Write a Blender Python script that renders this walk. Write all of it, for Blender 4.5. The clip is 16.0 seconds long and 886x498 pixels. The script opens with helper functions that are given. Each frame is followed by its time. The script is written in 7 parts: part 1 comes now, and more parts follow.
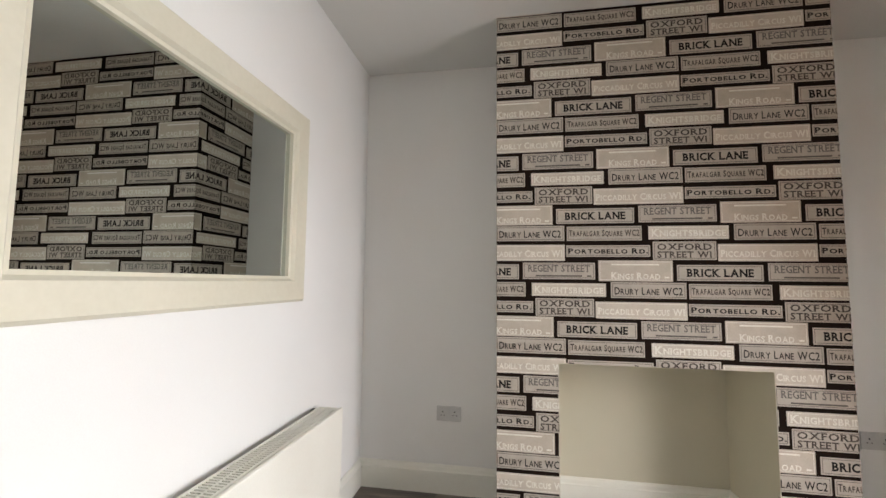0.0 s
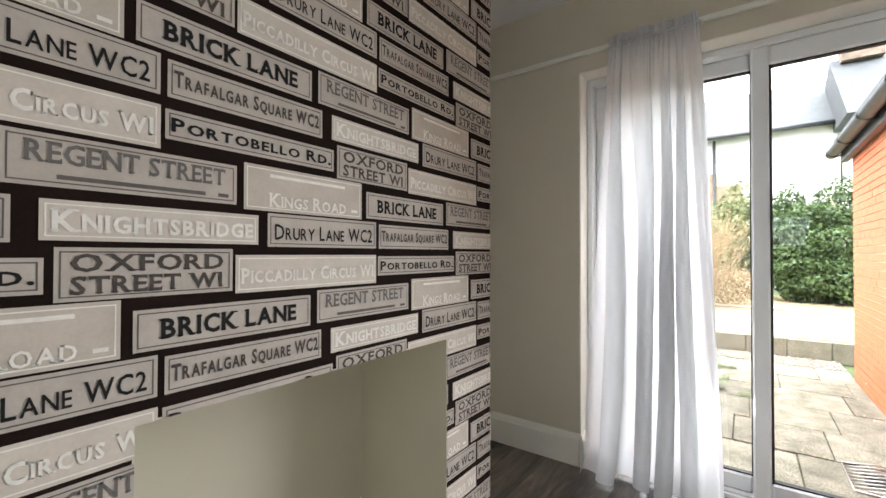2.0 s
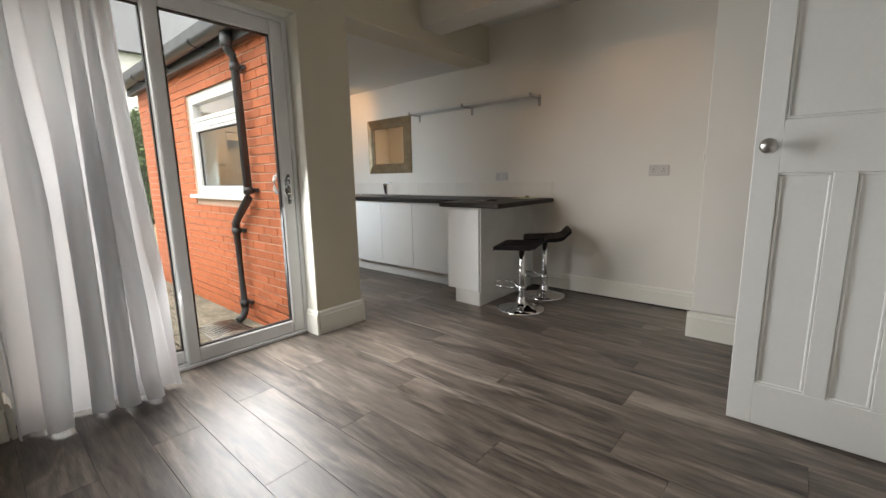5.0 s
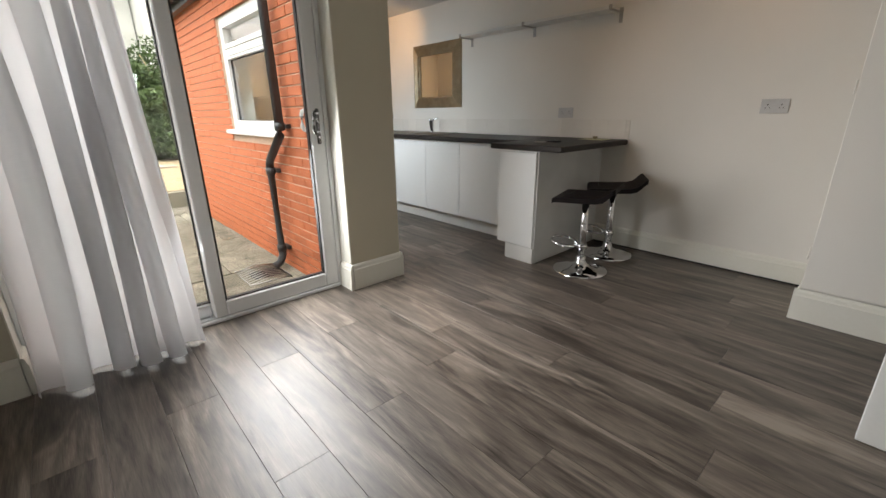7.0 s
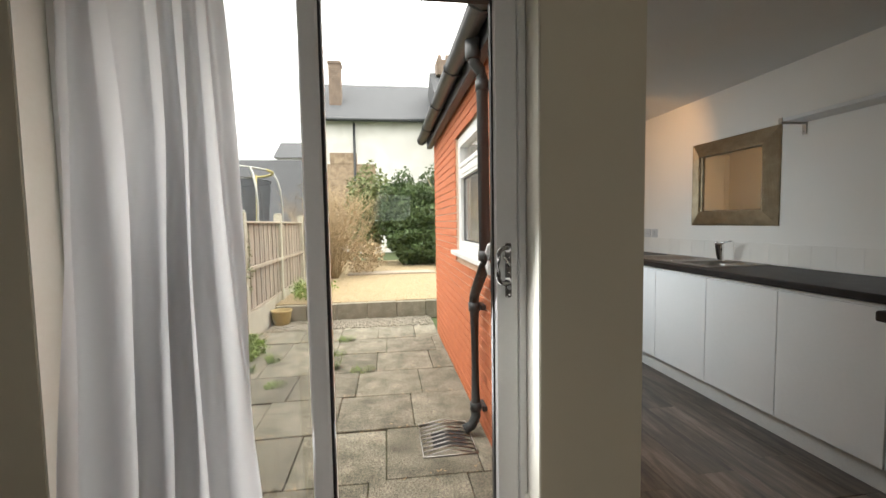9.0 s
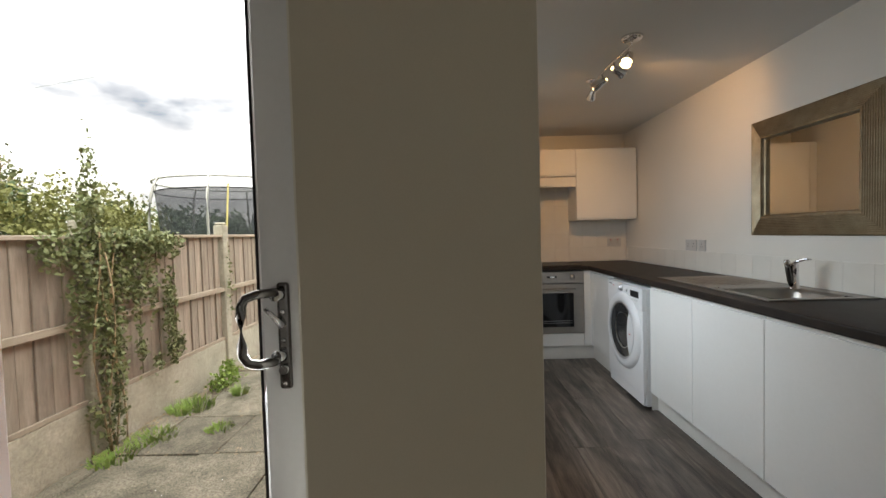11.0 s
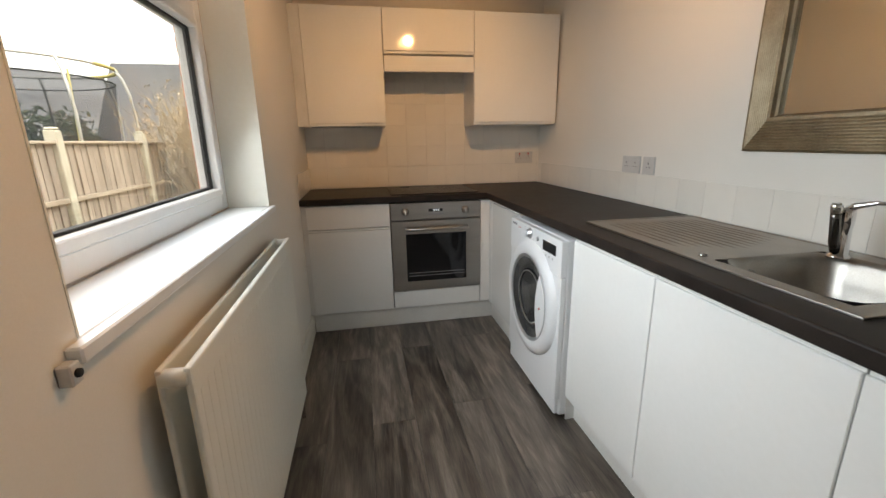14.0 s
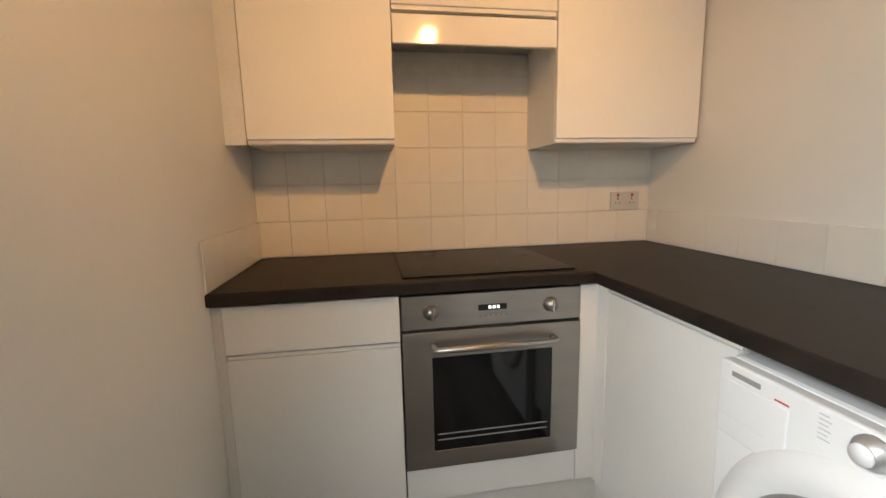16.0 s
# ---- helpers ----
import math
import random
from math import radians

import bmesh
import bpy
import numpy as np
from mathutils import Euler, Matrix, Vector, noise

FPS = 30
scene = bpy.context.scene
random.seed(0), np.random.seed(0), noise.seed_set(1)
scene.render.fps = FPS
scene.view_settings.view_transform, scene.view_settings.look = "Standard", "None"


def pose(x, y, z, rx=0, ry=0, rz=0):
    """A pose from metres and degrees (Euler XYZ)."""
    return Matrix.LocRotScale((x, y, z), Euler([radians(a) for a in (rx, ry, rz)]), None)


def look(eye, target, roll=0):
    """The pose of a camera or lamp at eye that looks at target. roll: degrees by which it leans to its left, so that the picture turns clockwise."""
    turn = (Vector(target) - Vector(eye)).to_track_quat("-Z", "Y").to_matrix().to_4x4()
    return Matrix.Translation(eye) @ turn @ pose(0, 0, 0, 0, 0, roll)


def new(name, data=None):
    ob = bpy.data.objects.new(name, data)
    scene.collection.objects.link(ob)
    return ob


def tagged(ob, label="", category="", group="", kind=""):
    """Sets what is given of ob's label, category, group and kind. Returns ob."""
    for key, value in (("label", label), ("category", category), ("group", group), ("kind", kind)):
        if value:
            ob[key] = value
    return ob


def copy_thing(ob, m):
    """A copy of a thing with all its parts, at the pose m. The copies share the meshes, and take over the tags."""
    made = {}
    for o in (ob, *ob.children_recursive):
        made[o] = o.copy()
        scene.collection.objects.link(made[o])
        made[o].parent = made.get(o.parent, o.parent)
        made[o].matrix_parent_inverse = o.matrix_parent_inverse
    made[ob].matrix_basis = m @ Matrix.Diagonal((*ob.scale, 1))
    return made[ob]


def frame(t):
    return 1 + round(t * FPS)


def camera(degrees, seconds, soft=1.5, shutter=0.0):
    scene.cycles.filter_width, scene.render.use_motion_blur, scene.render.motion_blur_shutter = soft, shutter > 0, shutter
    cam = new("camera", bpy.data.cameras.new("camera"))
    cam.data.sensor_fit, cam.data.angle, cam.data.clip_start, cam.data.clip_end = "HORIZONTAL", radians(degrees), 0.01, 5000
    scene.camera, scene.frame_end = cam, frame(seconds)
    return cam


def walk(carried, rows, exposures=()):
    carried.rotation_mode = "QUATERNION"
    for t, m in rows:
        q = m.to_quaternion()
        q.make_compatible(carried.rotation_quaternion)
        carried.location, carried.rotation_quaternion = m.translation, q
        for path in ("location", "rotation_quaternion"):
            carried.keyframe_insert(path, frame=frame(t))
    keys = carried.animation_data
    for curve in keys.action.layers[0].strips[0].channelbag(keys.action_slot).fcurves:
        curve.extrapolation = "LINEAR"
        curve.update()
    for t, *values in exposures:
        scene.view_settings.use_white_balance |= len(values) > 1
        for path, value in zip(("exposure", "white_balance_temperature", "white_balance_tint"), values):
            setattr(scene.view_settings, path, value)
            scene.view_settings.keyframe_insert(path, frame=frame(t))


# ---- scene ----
cam = camera(94.0, 16.0)
PATH = [
    (0, (0.064, -0.366, 1.242), (-0.272, 1.599, 1.399), 0.6),
    (0.5, (0.113, -0.097, 1.217), (0.062, 1.899, 1.326), 0.3),
    (1, (0.104, 0.206, 1.193), (0.536, 2.158, 1.274), -0.1),
    (1.5, (0.04, 0.496, 1.184), (1.068, 2.211, 1.248), -0.3),
    (2, (0.015, 0.828, 1.159), (1.625, 2.015, 1.184), 0.1),
    (2.5, (-0.046, 1.054, 1.164), (1.907, 1.483, 1.176), 0.2),
    (3, (-0.057, 1.187, 1.128), (1.908, 0.815, 1.108), 0.2),
    (3.5, (-0.153, 1.345, 1.124), (1.556, 0.307, 1.068), 0.3),
    (4, (-0.24, 1.398, 1.119), (1.207, 0.02, 1.027), 0.2),
    (4.5, (-0.261, 1.542, 1.112), (1.058, 0.047, 0.95), 0.0),
    (4.6, (-0.259, 1.556, 1.112), (1.051, 0.056, 0.928), 0.4),
    (4.7, (-0.263, 1.568, 1.112), (1.036, 0.064, 0.89), -0.1),
    (6.8, (-0.062, 1.339, 1.117), (1.263, 0.014, 0.419), 0.3),
    (7, (0.009, 1.268, 1.121), (1.415, -0.007, 0.492), -0.7),
    (7.5, (0.243, 1.044, 1.103), (1.874, -0.034, 0.682), -1.4),
    (8, (0.476, 0.864, 1.142), (2.287, 0.057, 0.878), -1.4),
    (8.2, (0.557, 0.773, 1.159), (2.421, 0.083, 0.938), -1.4),
    (10.3, (1.501, 0.162, 1.299), (3.497, 0.266, 1.234), -1.4),
    (10.4, (1.531, 0.114, 1.289), (3.528, 0.222, 1.230), -1.6),
    (10.5, (1.562, 0.065, 1.280), (3.558, 0.169, 1.217), -1.5),
    (10.7, (1.605, -0.046, 1.253), (3.602, 0.043, 1.195), -1.6),
    (10.8, (1.622, -0.108, 1.248), (3.620, -0.037, 1.183), -1.4),
    (11, (1.644, -0.239, 1.234), (3.643, -0.214, 1.160), -1.6),
    (11.1, (1.649, -0.311, 1.227), (3.648, -0.313, 1.144), -1.8),
    (11.5, (1.694, -0.515, 1.236), (3.684, -0.652, 1.104), -1.3),
    (12, (1.843, -0.605, 1.198), (3.807, -0.899, 0.968), -1.6),
    (12.5, (2.083, -0.616, 1.174), (4.012, -1.001, 0.812), -1.4),
    (13, (2.332, -0.694, 1.158), (4.227, -1.12, 0.679), -1.0),
    (13.5, (2.632, -0.753, 1.201), (4.517, -1.15, 0.665), -1.2),
    (14, (2.931, -0.766, 1.226), (4.833, -1.122, 0.72), -1.0),
    (14.5, (3.233, -0.833, 1.239), (5.159, -1.141, 0.798), -1.1),
    (15, (3.561, -0.837, 1.219), (5.508, -1.103, 0.844), -1.0),
    (15.5, (3.926, -0.841, 1.228), (5.88, -1.099, 0.886), -1.1),
    (16, (4.32, -0.852, 1.181), (6.27, -1.174, 0.877), -1.3),
]
EXPOSURES = [(0.0, 0.80, 6600, 14), (0.5, 1.15, 6500, 14), (1.0, 1.12, 6300, 12), (1.5, 1.00, 6300, 12), (2.0, 0.70, 6200, 12), (2.5, 0.50, 6200, 11), (3.0, 0.25, 6200, 11), (4.5, -0.2, 6700, 12),
             (8.2, -0.3, 6700, 12), (10.3, -0.90, 7000, 12), (10.8, -0.85, 6900, 12), (11.6, 0.05, 6300, 14), (12.0, 0.25, 6200, 14), (12.5, 0.3, 6500, 14), (13.5, 0.0, 6700, 13), (14.0, -0.30, 7000, 13),
             (14.5, -0.40, 7100, 13), (15.5, -0.35, 7200, 14), (16.0, 0.2, 7300, 13)]
walk(cam, [(t, look(e, g, r)) for t, e, g, r in PATH], EXPOSURES)
CURTAIN_W = 1.7
SKY, DOOR_W, WINDOW_W, SPOT_W, SPOT2_W = 0.15, 43.0, 15.0, 37.0, 8.0

# ---------------------------------------------------------------- light
world = bpy.data.worlds.new("overcast_sky")
scene.world = world
world.use_nodes = True
wn, wl = world.node_tree.nodes, world.node_tree.links
sky = wn.new("ShaderNodeTexSky")
sky.sky_type, sky.sun_disc = "NISHITA", False
sky.sun_elevation, sky.sun_rotation = radians(42), radians(120)
sky.air_density, sky.dust_density = 1.0, 3.0
w_coord = wn.new("ShaderNodeTexCoord")
w_map = wn.new("ShaderNodeMapping")
w_map.inputs["Scale"].default_value = (1.0, 1.0, 2.6)
w_noise = wn.new("ShaderNodeTexNoise")
w_noise.inputs["Scale"].default_value, w_noise.inputs["Detail"].default_value, w_noise.inputs["Roughness"].default_value = 2.6, 7, 0.55
w_ramp = wn.new("ShaderNodeValToRGB")
w_ramp.color_ramp.elements[0].position, w_ramp.color_ramp.elements[0].color = 0.24, (0, 0, 0, 1)
w_ramp.color_ramp.elements[1].position, w_ramp.color_ramp.elements[1].color = 0.42, (1, 1, 1, 1)
w_ramp2 = wn.new("ShaderNodeValToRGB")
w_ramp2.color_ramp.elements[0].position, w_ramp2.color_ramp.elements[0].color = 0.43, (54, 54, 53, 1)
w_ramp2.color_ramp.elements[1].position, w_ramp2.color_ramp.elements[1].color = 0.66, (22, 22.3, 23, 1)
w_noise2 = wn.new("ShaderNodeTexNoise")
w_noise2.inputs["Scale"].default_value, w_noise2.inputs["Detail"].default_value = 4.2, 6
# an overcast sky is brighter overhead than at the horizon
w_sep = wn.new("ShaderNodeSeparateXYZ")
w_rise = wn.new("ShaderNodeMapRange")
w_rise.inputs["From Min"].default_value, w_rise.inputs["From Max"].default_value = 0.05, 0.80
w_rise.inputs["To Min"].default_value, w_rise.inputs["To Max"].default_value = 0.36, 1.25
w_scale = wn.new("ShaderNodeVectorMath")
w_scale.operation = "SCALE"
wl.new(w_coord.outputs["Generated"], w_sep.inputs[0]), wl.new(w_sep.outputs["Z"], w_rise.inputs["Value"])
wl.new(w_ramp2.outputs[0], w_scale.inputs[0]), wl.new(w_rise.outputs[0], w_scale.inputs["Scale"])
w_mix = wn.new("ShaderNodeMix")
w_mix.data_type = "RGBA"
for a, b in ((w_coord.outputs["Generated"], w_map.inputs["Vector"]), (w_map.outputs[0], w_noise.inputs["Vector"]),
             (w_map.outputs[0], w_noise2.inputs["Vector"]), (w_noise.outputs[0], w_ramp.inputs[0]), (w_noise2.outputs[0], w_ramp2.inputs[0]),
             (w_ramp.outputs[0], w_mix.inputs[0]), (sky.outputs[0], w_mix.inputs[6]), (w_scale.outputs[0], w_mix.inputs[7]),
             (w_mix.outputs[2], wn["Background"].inputs[0])):
    wl.new(a, b)
wn["Background"].inputs[1].default_value = SKY


def lamp(name, kind, m, energy, colour, size=0.1, size_y=None, angle=None, blend=None):
    data = bpy.data.lights.new(name, kind)
    data.energy, data.color = energy, colour
    if kind == "AREA":
        data.shape, data.size, data.size_y = "RECTANGLE", size, size_y
    elif kind == "SUN":
        data.angle = radians(size)
    else:
        data.shadow_soft_size = size
        if kind == "SPOT":
            data.spot_size, data.spot_blend = radians(angle), blend
    ob = new(name, data)
    ob.matrix_world = m
    return ob


lamp("sun", "SUN", look((0, 0, 12), (-5.5, 8.0, 0)), 1.4, (1.0, 0.96, 0.90), 40)
# the sky's light through the patio door and through the kitchen window
lamp("patio_door_daylight", "AREA", look((2.270, 0.44, 1.10), (0.9, 0.04, 0.50)), DOOR_W, (0.93, 0.97, 1.0), 0.72, 1.46).data.spread = radians(145)
lamp("kitchen_window_daylight", "AREA", look((4.12, -0.350, 1.46), (4.12, -1.5, 0.76)), WINDOW_W, (0.72, 0.87, 1.0), 1.00, 0.62).data.spread = radians(140)
lamp("curtained_pane_daylight", "AREA", look((2.545, 1.15, 0.80), (1.2, 1.15, 0.60)), CURTAIN_W, (0.93, 0.97, 1.0), 0.62, 1.36).data.spread = radians(150)
WARM = (1.0, 0.55, 0.22)


# ---------------------------------------------------------------- materials
def nodes_of(name):
    m = bpy.data.materials.new(name)
    m.use_nodes = True
    return m, m.node_tree.nodes, m.node_tree.links, m.node_tree.nodes["Principled BSDF"]


def surface(name, c1, c2=None, rough=0.5, scale=8.0, bump=0.05, fine=120.0, metal=0.0, stretch=(1, 1, 1), vary=0.0, spec=0.5, rough2=None, depth=0.002, coat=0.0):
    """Two tones mixed by coarse and fine grain in world space, fine relief, and a tone that varies from piece to piece."""
    m, n, l, p = nodes_of(name)
    c2 = c2 or tuple(min(1, c * 0.86) for c in c1)
    geo = n.new("ShaderNodeNewGeometry")
    mp = n.new("ShaderNodeMapping")
    mp.inputs["Scale"].default_value = stretch
    l.new(geo.outputs["Position"], mp.inputs["Vector"])
    n1 = n.new("ShaderNodeTexNoise")
    n1.inputs["Scale"].default_value, n1.inputs["Detail"].default_value = scale, 6
    n2 = n.new("ShaderNodeTexNoise")
    n2.inputs["Scale"].default_value, n2.inputs["Detail"].default_value = fine, 4
    l.new(mp.outputs[0], n1.inputs["Vector"]), l.new(mp.outputs[0], n2.inputs["Vector"])
    add = n.new("ShaderNodeMath")
    add.operation, add.inputs[1].default_value = "MULTIPLY_ADD", 0.65
    l.new(n1.outputs[0], add.inputs[0])
    half = n.new("ShaderNodeMath")
    half.operation, half.inputs[1].default_value = "MULTIPLY", 0.35
    l.new(n2.outputs[0], half.inputs[0]), l.new(half.outputs[0], add.inputs[2])
    ramp = n.new("ShaderNodeValToRGB")
    ramp.color_ramp.elements[0].position, ramp.color_ramp.elements[0].color = 0.36, (*c2, 1)
    ramp.color_ramp.elements[1].position, ramp.color_ramp.elements[1].color = 0.64, (*c1, 1)
    l.new(add.outputs[0], ramp.inputs[0])
    out = ramp.outputs[0]
    if vary:
        info = n.new("ShaderNodeObjectInfo")
        rng = n.new("ShaderNodeMapRange")
        rng.inputs["To Min"].default_value, rng.inputs["To Max"].default_value = 1 - vary, 1 + vary
        l.new(info.outputs["Random"], rng.inputs["Value"])
        hsv = n.new("ShaderNodeHueSaturation")
        l.new(rng.outputs[0], hsv.inputs["Value"]), l.new(out, hsv.inputs["Color"])
        out = hsv.outputs[0]
    l.new(out, p.inputs["Base Color"])
    rr = n.new("ShaderNodeMapRange")
    rr.inputs["To Min"].default_value, rr.inputs["To Max"].default_value = rough, rough2 if rough2 is not None else min(1, rough + 0.12)
    l.new(n1.outputs[0], rr.inputs["Value"]), l.new(rr.outputs[0], p.inputs["Roughness"])
    p.inputs["Metallic"].default_value, p.inputs["Specular IOR Level"].default_value = metal, spec
    p.inputs["Coat Weight"].default_value = coat
    if bump:
        b = n.new("ShaderNodeBump")
        b.inputs["Strength"].default_value, b.inputs["Distance"].default_value = bump, depth
        l.new(n2.outputs[0], b.inputs["Height"]), l.new(b.outputs[0], p.inputs["Normal"])
    return m


def laminate(name):
    """Grey-brown oak laminate: long grain along x, knots, streaks and a tone of its own for each plank."""
    m, n, l, p = nodes_of(name)
    geo, info = n.new("ShaderNodeNewGeometry"), n.new("ShaderNodeObjectInfo")
    off = n.new("ShaderNodeVectorMath")
    off.operation = "MULTIPLY_ADD"
    off.inputs[1].default_value = (37.0, 53.0, 11.0)
    l.new(info.outputs["Random"], off.inputs[0]), l.new(geo.outputs["Position"], off.inputs[2])
    def noise_at(scale, stretch, detail, rough=0.55, distort=0.0):
        mp = n.new("ShaderNodeMapping")
        mp.inputs["Scale"].default_value = stretch
        t = n.new("ShaderNodeTexNoise")
        t.inputs["Scale"].default_value, t.inputs["Detail"].default_value = scale, detail
        t.inputs["Roughness"].default_value, t.inputs["Distortion"].default_value = rough, distort
        l.new(off.outputs[0], mp.inputs["Vector"]), l.new(mp.outputs[0], t.inputs["Vector"])
        return t
    broad = noise_at(1.5, (0.50, 3.6, 1), 3, 0.45, 0.6)
    grain = noise_at(5.0, (0.45, 3.4, 1), 5, 0.62, 0.9)
    fine = noise_at(40.0, (0.35, 7.0, 1), 4)
    knots = noise_at(3.0, (0.55, 3.4, 1), 3, 0.6, 0.8)
    # growth rings: the broad figure cut into contour bands
    ring = n.new("ShaderNodeMath")
    ring.operation, ring.inputs[1].default_value = "MULTIPLY", 46.0
    l.new(broad.outputs[0], ring.inputs[0])
    band = n.new("ShaderNodeMath")
    band.operation = "SINE"
    l.new(ring.outputs[0], band.inputs[0])
    soft = n.new("ShaderNodeMath")
    soft.operation, soft.inputs[1].default_value, soft.inputs[2].default_value = "MULTIPLY_ADD", 0.034, 0.0
    l.new(band.outputs[0], soft.inputs[0])
    figure = n.new("ShaderNodeMath")
    figure.operation, figure.inputs[1].default_value = "MULTIPLY_ADD", 0.36
    l.new(broad.outputs[0], figure.inputs[0]), l.new(soft.outputs[0], figure.inputs[2])
    pores = n.new("ShaderNodeMath")
    pores.operation, pores.inputs[1].default_value = "MULTIPLY_ADD", 0.20
    l.new(fine.outputs[0], pores.inputs[0]), l.new(figure.outputs[0], pores.inputs[2])
    mixed = n.new("ShaderNodeMath")
    mixed.operation, mixed.inputs[1].default_value = "MULTIPLY_ADD", 0.44
    l.new(grain.outputs[0], mixed.inputs[0]), l.new(pores.outputs[0], mixed.inputs[2])
    ramp = n.new("ShaderNodeValToRGB")
    e = ramp.color_ramp.elements
    e[0].position, e[0].color = 0.375, (0.034, 0.0255, 0.0195, 1)
    e[1].position, e[1].color = 0.64, (0.275, 0.232, 0.190, 1)
    mid = e.new(0.46)
    mid.color = (0.094, 0.0755, 0.061, 1)
    mid2 = e.new(0.55)
    mid2.color = (0.163, 0.133, 0.108, 1)
    l.new(mixed.outputs[0], ramp.inputs[0])
    kr = n.new("ShaderNodeMapRange")
    kr.inputs["From Min"].default_value, kr.inputs["From Max"].default_value = 0.60, 0.72
    kr.inputs["To Min"].default_value, kr.inputs["To Max"].default_value = 1.0, 0.42
    l.new(knots.outputs[0], kr.inputs["Value"])
    tone = n.new("ShaderNodeMapRange")
    tone.inputs["To Min"].default_value, tone.inputs["To Max"].default_value = 0.82, 1.18
    l.new(info.outputs["Random"], tone.inputs["Value"])
    both = n.new("ShaderNodeMath")
    both.operation = "MULTIPLY"
    l.new(kr.outputs[0], both.inputs[0]), l.new(tone.outputs[0], both.inputs[1])
    hsv = n.new("ShaderNodeHueSaturation")
    l.new(ramp.outputs[0], hsv.inputs["Color"]), l.new(both.outputs[0], hsv.inputs["Value"])
    l.new(hsv.outputs[0], p.inputs["Base Color"])
    rr = n.new("ShaderNodeMapRange")
    rr.inputs["To Min"].default_value, rr.inputs["To Max"].default_value = 0.30, 0.50
    p.inputs["Specular IOR Level"].default_value = 0.62
    l.new(grain.outputs[0], rr.inputs["Value"]), l.new(rr.outputs[0], p.inputs["Roughness"])
    b = n.new("ShaderNodeBump")
    b.inputs["Strength"].default_value, b.inputs["Distance"].default_value = 0.18, 0.001
    l.new(fine.outputs[0], b.inputs["Height"]), l.new(b.outputs[0], p.inputs["Normal"])
    return m


def glass_pane(name, tint=(1, 1, 1), rough=0.0, gloss=0.04):
    m, n, l, p = nodes_of(name)
    clear, shine, mix = n.new("ShaderNodeBsdfTransparent"), n.new("ShaderNodeBsdfGlossy"), n.new("ShaderNodeMixShader")
    clear.inputs[0].default_value = (*tint, 1)
    shine.inputs["Roughness"].default_value = rough
    facing, power, share = n.new("ShaderNodeLayerWeight"), n.new("ShaderNodeMath"), n.new("ShaderNodeMath")
    facing.inputs["Blend"].default_value = 0.5
    power.operation, power.inputs[1].default_value = "POWER", 4.0
    share.operation, share.inputs[1].default_value, share.inputs[2].default_value = "MULTIPLY_ADD", 0.8, gloss
    l.new(facing.outputs["Facing"], power.inputs[0]), l.new(power.outputs[0], share.inputs[0]), l.new(share.outputs[0], mix.inputs[0])
    l.new(clear.outputs[0], mix.inputs[1]), l.new(shine.outputs[0], mix.inputs[2])
    l.new(mix.outputs[0], n["Material Output"].inputs["Surface"])
    return m


def cloth(name, colour, through_share, sheer):
    m, n, l, p = nodes_of(name)
    geo = n.new("ShaderNodeNewGeometry")
    t = n.new("ShaderNodeTexNoise")
    t.inputs["Scale"].default_value, t.inputs["Detail"].default_value = 350, 3
    l.new(geo.outputs["Position"], t.inputs["Vector"])
    b = n.new("ShaderNodeBump")
    b.inputs["Strength"].default_value, b.inputs["Distance"].default_value = 0.15, 0.001
    l.new(t.outputs[0], b.inputs["Height"])
    d, tr, cl = n.new("ShaderNodeBsdfDiffuse"), n.new("ShaderNodeBsdfTranslucent"), n.new("ShaderNodeBsdfTransparent")
    d.inputs[0].default_value = tr.inputs[0].default_value = (*colour, 1)
    l.new(b.outputs[0], d.inputs["Normal"])
    a, c = n.new("ShaderNodeMixShader"), n.new("ShaderNodeMixShader")
    a.inputs[0].default_value, c.inputs[0].default_value = through_share, sheer
    l.new(d.outputs[0], a.inputs[1]), l.new(tr.outputs[0], a.inputs[2])
    l.new(a.outputs[0], c.inputs[1]), l.new(cl.outputs[0], c.inputs[2])
    l.new(c.outputs[0], n["Material Output"].inputs["Surface"])
    return m


def glowing(name, colour, strength):
    m, n, l, p = nodes_of(name)
    p.inputs["Emission Color"].default_value, p.inputs["Emission Strength"].default_value = (*colour, 1), strength
    p.inputs["Base Color"].default_value = (*colour, 1)
    return m


def speckled(m, scale, low, high):
    """Adds the dark and light specks of worn aggregate to a material."""
    n, l = m.node_tree.nodes, m.node_tree.links
    base = n["Principled BSDF"].inputs["Base Color"]
    geo, t, ramp, mix = n.new("ShaderNodeNewGeometry"), n.new("ShaderNodeTexNoise"), n.new("ShaderNodeValToRGB"), n.new("ShaderNodeMix")
    t.inputs["Scale"].default_value, t.inputs["Detail"].default_value, t.inputs["Roughness"].default_value = scale, 3, 0.7
    e = ramp.color_ramp.elements
    e[0].position, e[0].color, e[1].position, e[1].color = 0.34, (low, low, low, 1), 0.70, (high, high, high * 0.97, 1)
    e.new(0.48).color = (0.95, 0.95, 0.95, 1)
    mix.data_type, mix.blend_type, mix.inputs[0].default_value = "RGBA", "MULTIPLY", 1.0
    l.new(geo.outputs["Position"], t.inputs["Vector"]), l.new(t.outputs[0], ramp.inputs[0])
    l.new(base.links[0].from_socket, mix.inputs[6]), l.new(ramp.outputs[0], mix.inputs[7]), l.new(mix.outputs[2], base)
    return m


